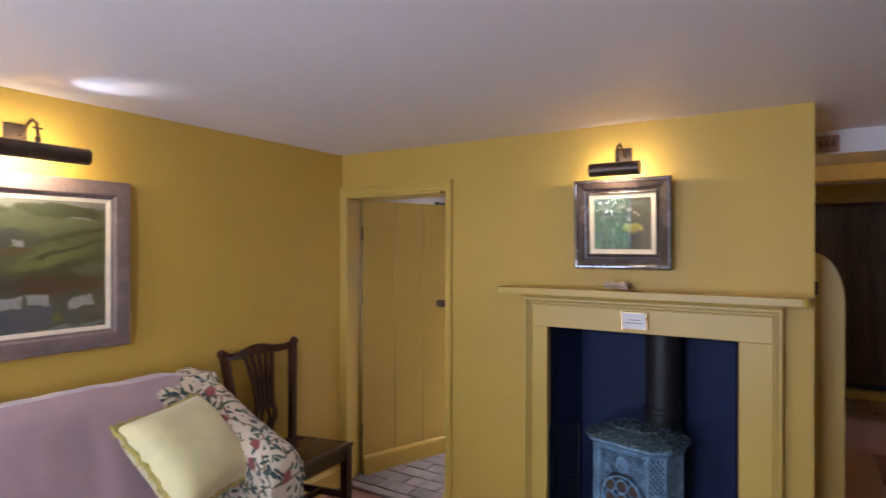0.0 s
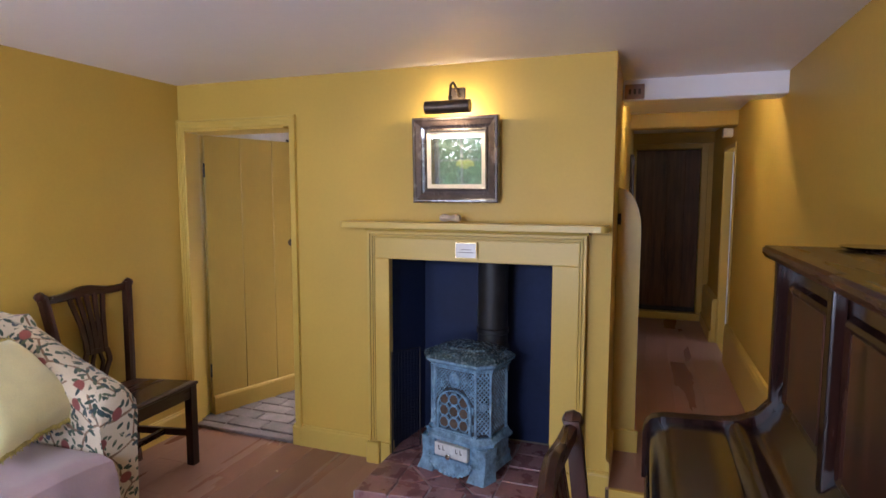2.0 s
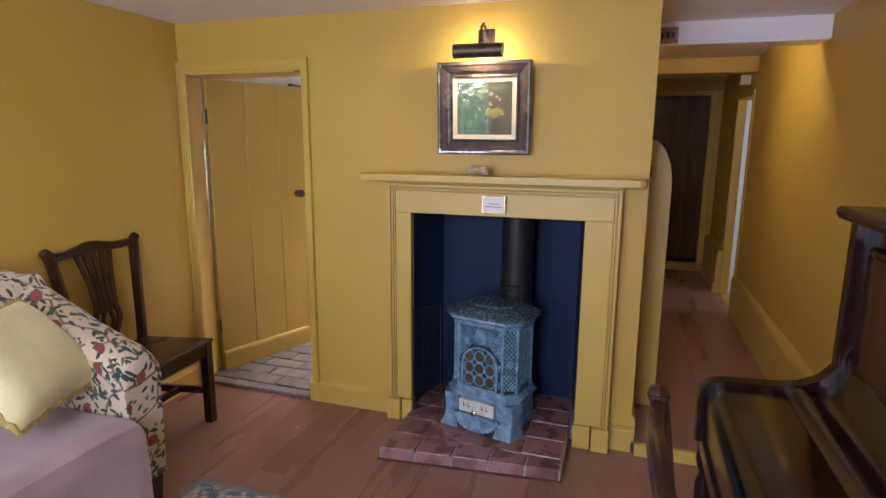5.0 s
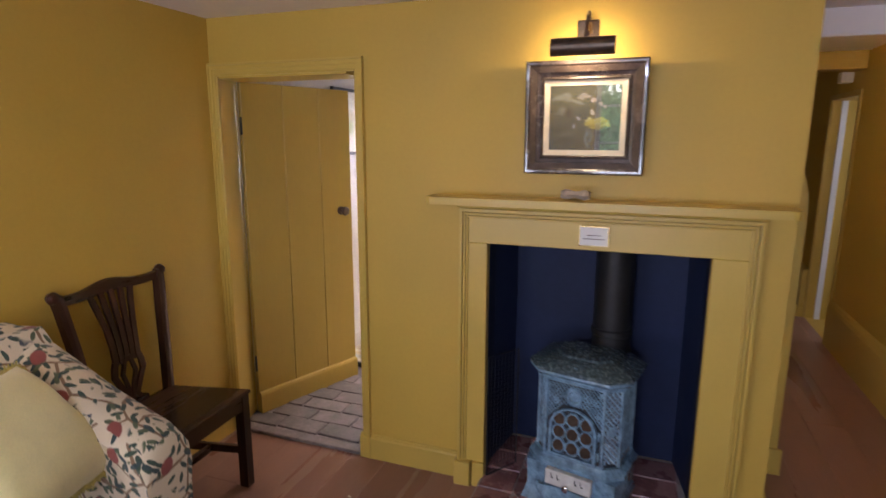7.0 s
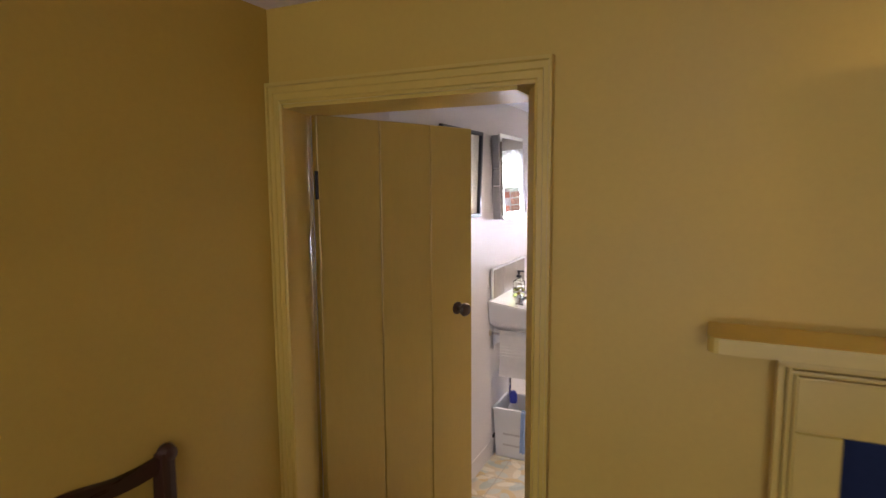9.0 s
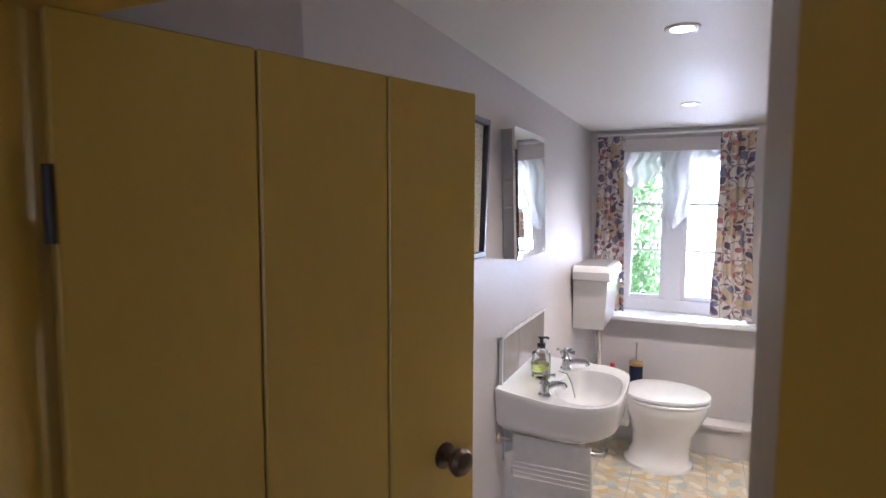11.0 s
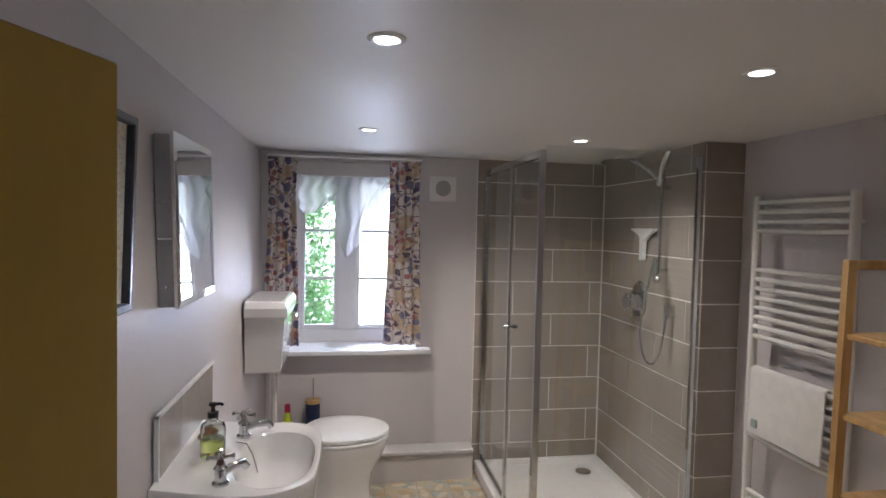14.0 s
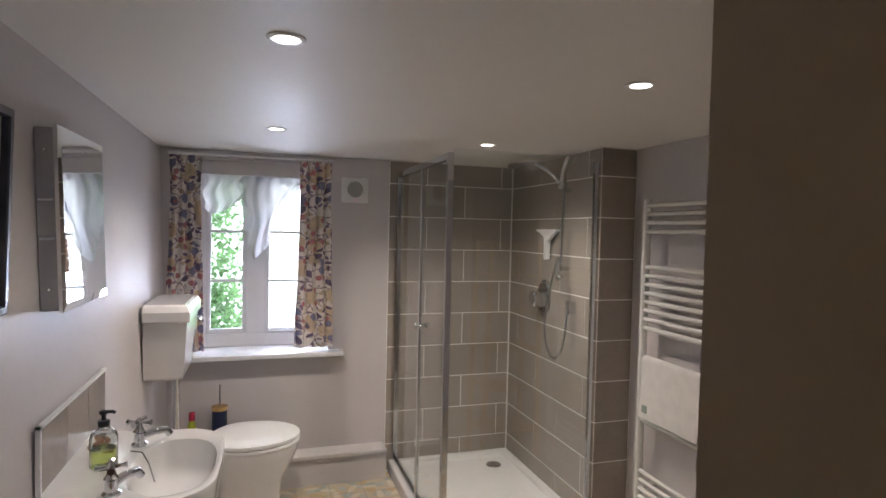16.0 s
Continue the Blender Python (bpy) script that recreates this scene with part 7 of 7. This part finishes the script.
part("lever", tube([(-0.070, 0.0, 0.02), (-0.076, -0.060, 0.040)], [0.008, 0.006], 10), CHROME, valve, smooth=True)
part("stop_knob", moved(lathe([(0.018, 0.0), (0.018, 0.030), (0.003, 0.032)], 16), pose(-0.008, 0, -0.075, 0, -90, 0)), CHROME, valve, smooth=True)
squee = thing("squeegee", pose(SX1 - 0.004, 3.075, 1.48), "white window squeegee hung on the tiles", "squeegee")
part("blade_head", loft([[(-0.010 - t, -0.118 + s, z) for t, s in ((0, 0), (0.030, 0.0), (0.030, 0.236), (0, 0.236))] if z > 0.165 else [(-0.010 - t, -0.012 - w + s * (0.024 + 2 * w), z) for t, s in ((0, 0), (0.022, 0.0), (0.022, 1.0), (0, 1.0))] for z, w in ((0.115, 0.01), (0.135, 0.03), (0.158, 0.075), (0.170, 0.0), (0.180, 0.0))]), PLASTIC, squee, smooth=True)
part("handle", loft([[(-0.012 - t * 0.024, 0.01 + dy + (s - 0.5) * w, z) for t, s in ((0, 0), (1, 0.1), (1, 0.9), (0, 1))] for z, w, dy in ((0.0, 0.028, 0.0), (0.02, 0.042, 0.0), (0.06, 0.036, 0.0), (0.118, 0.044, 0.0))]), PLASTIC, squee, smooth=True)

# ---- towel radiator, towel, bamboo shelf ----
rad = thing("towel_radiator", pose(0, 0, 0), "tall white ladder towel radiator on the wall", "radiator")
RX = 2.392
for y in (1.885, 2.385):
    part("upright", tube([(RX - 0.010, y, 0.16), (RX - 0.010, y, 1.812)], 0.020, 12), RADWHITE, rad, smooth=True)
for z in [1.783, 1.741, 1.699, 1.657] + [1.483 - 0.0425 * k for k in range(8)] + [1.030 - 0.0425 * k for k in range(8)] + [0.478 - 0.0425 * k for k in range(7)]:
    part("rung", tube([(RX - 0.012, 1.890, z), (RX - 0.015, 1.95, z), (RX - 0.015, 2.32, z), (RX - 0.012, 2.380, z)], 0.0115, 10), RADWHITE, rad, smooth=True)
for y in (1.93, 2.34):
    for z in (0.42, 1.70):
        part("wall_bracket", tube([(RX - 0.018, y, z), (BX1 - 0.004, y, z)], 0.012, 10), RADWHITE, rad, smooth=True)
for y in (1.885, 2.385):
    part("valve", moved(lathe([(0.014, 0.05), (0.014, 0.11), (0.020, 0.12), (0.020, 0.15), (0.012, 0.162)], 12), pose(RX, y, 0)), CHROME, rad, smooth=True)
tw = tagged(part("towel", hung(1.955, 2.350, RX - 0.015, 1.034, 0.275, 0.22, False, 5.0, 0.021), TOWEL, None, "white hand towel folded over the towel radiator", smooth=True), "", "towel")
part("hem_tag", boxes(((RX - 0.058, 2.285, 0.790), (RX - 0.052, 2.315, 0.825))), surface("sage_tag", (0.35, 0.42, 0.38), 0.8, bump=0), tw)

shelf = thing("bamboo_shelf", pose(0.018, 0, 0.05), "slim bamboo ladder shelf standing by the wall", "shelf unit")
for y in (1.600, 1.330):
    for xb, xt in ((2.025, 2.060), (2.435, 2.425)):
        part("leg", loft([[(x + a, y + b, z) for a, b in ((-0.016, -0.011), (0.016, -0.011), (0.016, 0.011), (-0.016, 0.011))] for x, z in ((xb, 0.0), (xt, 1.520))]), BAMBOO, shelf)
    part("top_rail", boxes(((2.045, y - 0.010, 1.490), (2.44, y + 0.010, 1.520)), bevel=0.002), BAMBOO, shelf)
for z in (0.20, 0.50, 0.78, 1.035, 1.285):
    part("shelf_board", boxes(((2.050, 1.318, z - 0.009), (2.43, 1.612, z + 0.009)), bevel=0.003), BAMBOO, shelf)
for x in (2.245,):
    part("back_slat", boxes(((x - 0.014, 1.605, 1.285), (x + 0.014, 1.618, 1.52)), bevel=0.002), BAMBOO, shelf)

# ---- outdoors ----
structure("ground", boxes(((-150, -150, -0.40), (150, 150, -0.30))), surface("garden_grass", (0.075, 0.11, 0.035), 0.9, var=0.4, scale=0.8, fine=30, bump=0.5, dist=0.02), "garden lawn reaching away", "ground")
brickwall = tagged(part("garden_wall", boxes(((1.01, 4.62, -0.3), (1.80, 4.95, 1.62))), MORTAR, None, "red brick garden wall outside the window"), "", "wall", kind="structure")
BRICK = surface("red_brick", (0.30, 0.10, 0.065), 0.8, var=0.25, scale=12, fine=80, bump=0.4, dist=0.004, per_piece=0.25)
bm_x = mesh_of("brick", box(bmesh.new(), (-0.105, -0.010, -0.0325), (0.105, 0.0, 0.0325), 0.003), BRICK)
bm_y = mesh_of("brick", box(bmesh.new(), (-0.010, -0.050, -0.0325), (0.0, 0.050, 0.0325), 0.003), BRICK)
for r in range(25):
    z = -0.26 + 0.075 * r
    for k in range(4):
        x = 1.12 + 0.22 * k - (0.11 if r % 2 else 0)
        if 1.10 < x + 0.02 < 1.72:
            ob = new("brick", bm_x)
            ob.parent, ob.location = brickwall, (x, 4.62, z)
    for k in range(3):
        ob = new("brick", bm_y)
        ob.parent, ob.location = brickwall, (1.01, 4.68 + 0.11 * k, z)


def foliage(name, boxes_, count, leafsize, col, seed, label):
    rnd = random.Random(seed)
    vs, fs = [], []
    for _ in range(count):
        (lo, hi) = boxes_[rnd.randrange(len(boxes_))]
        c = Vector([rnd.uniform(a, b) for a, b in zip(lo, hi)])
        n = noise.noise(c * 2.2)
        if n < -0.62:
            continue
        d = Vector((rnd.gauss(0, 1), rnd.gauss(0, 1), rnd.gauss(-0.5, 0.8))).normalized()
        s = d.cross(Vector((rnd.gauss(0, 1), rnd.gauss(0, 1), rnd.gauss(0, 1)))).normalized()
        L = leafsize * rnd.uniform(0.6, 1.3)
        i = len(vs)
        up = d.cross(s) * L * 0.12
        vs += [c, c + d * L * 0.5 + s * L * 0.28 + up, c + d * L, c + d * L * 0.5 - s * L * 0.28 + up]
        fs += [(i, i + 1, i + 2), (i, i + 2, i + 3)]
    me = bpy.data.meshes.new(name)
    me.from_pydata([tuple(v) for v in vs], [], fs)
    m, nt, p = nodes_of(name + "_leaf")
    g = nt.nodes.new("ShaderNodeNewGeometry")
    nt.links.new(ramp(nt, g.outputs["Random Per Island"], [(0, tuple(c * 0.6 for c in col)), (1, tuple(c * 1.5 for c in col))]), p.inputs["Base Color"])
    p.inputs["Roughness"].default_value = 0.5
    thin, both = nt.nodes.new("ShaderNodeBsdfTranslucent"), nt.nodes.new("ShaderNodeMixShader")
    both.inputs[0].default_value = 0.45
    nt.links.new(p.inputs["Base Color"].links[0].from_socket, thin.inputs[0])
    nt.links.new(p.outputs[0], both.inputs[1])
    nt.links.new(thin.outputs[0], both.inputs[2])
    nt.links.new(both.outputs[0], nt.nodes["Material Output"].inputs[0])
    me.materials.append(m)
    return tagged(new(name, me), label, "plants", kind="stuff")


foliage("climbing_shrub", [((-0.9, 4.5, -0.2), (0.42, 5.1, 1.2)), ((-0.9, 4.6, 0.8), (0.50, 5.2, 2.8)), ((-0.6, 4.5, 0.4), (0.36, 4.9, 2.2))], 15000, 0.060, (0.42, 0.64, 0.36), 3, "leafy green climbing shrub outside the bathroom window")
foliage("garden_hedge", [((-2.0, -7.5, -0.3), (4.5, -6.4, 1.6)), ((-2.0, -8.2, 1.2), (4.5, -7.0, 3.2)), ((-2, -8.2, 2.6), (4.5, -7.6, 4.4))], 26000, 0.14, (0.42, 0.62, 0.36), 5, "leafy green garden hedge outside the windows")
# pale sheet added over the lawn so the right-hand panes look white
structure("pale_ground_sheet", boxes(((0.35, 4.2, -0.299), (30, 50, -0.290))), surface("pale_ground", (0.62, 0.60, 0.56), 0.9, var=0.12, scale=3, fine=60, bump=0.4), "added pale ground sheet that brightens the view through the window", "pavement")
far_sky = glow("bright_sky_distance", (0.93, 0.97, 1.0), 7.0)
near_sky = glow("bright_overcast_sky", (0.93, 0.97, 1.0), 7.0)
structure("backdrop", boxes(((-4, 9.0, -0.29), (14, 9.1, 8))), near_sky, "bright hazy distance beyond the garden", "backdrop")
structure("backdrop", boxes(((-40, -60.2, -0.4), (40, -60.0, 30))), far_sky, "bright hazy distance beyond the garden", "backdrop")

# paving bricks of the lobby
PAVE = mesh_of("brick", box(bmesh.new(), (-0.122, -0.058, 0.0), (0.122, 0.058, 0.014), 0.006, 2), BRICKPAVE)
row = 0
y = 0.075 + 0.055
while y < 0.94:
    for k in range(-1, 5):
        x = 0.085 + 0.254 * k + (0.127 if row % 2 else 0)
        if x - 0.122 < -0.06 or x + 0.122 > 0.96:
            continue
        ob = new("brick", PAVE)
        ob.parent = bpy.data.objects["floor_lobby"]
        ob.matrix_local = pose(x, y, 0.003 + random.uniform(-0.002, 0.003), random.uniform(-1.4, 1.4), random.uniform(-1.4, 1.4), random.uniform(-2.2, 2.2))
    y += 0.125
    row += 1

# boards of the sitting room and passage floors
BOARDS = {}


def floor_boards(parent, x0, x1, y0, y1, z, seed):
    rnd = random.Random(seed)
    x = x0
    while x < x1 - 0.02:
        w = min(0.186, x1 - x)
        y = y0 - rnd.uniform(0.1, 1.1)
        while y < y1 - 0.01:
            a, b = max(y, y0), min(y + 1.28, y1)
            if b - a > 0.03:
                key = (round(w, 3), round(b - a, 2))
                if key not in BOARDS:
                    L = key[1]
                    BOARDS[key] = mesh_of("plank", box(bmesh.new(), (0.0003, 0.0003, -0.0095), (key[0] - 0.0003, L - 0.0003, 0.0), 0.0007), FLOOR)
                ob = new("plank", BOARDS[key])
                ob.parent, ob.location = bpy.data.objects[parent], (x, a, z)
            y += 1.28
        x += 0.186


floor_boards("floor", -0.02, XR, -4.05, -0.001, 0.0, 4)
floor_boards("floor_hall", XC + 0.004, XR, -0.019, 4.095, HZ, 9)
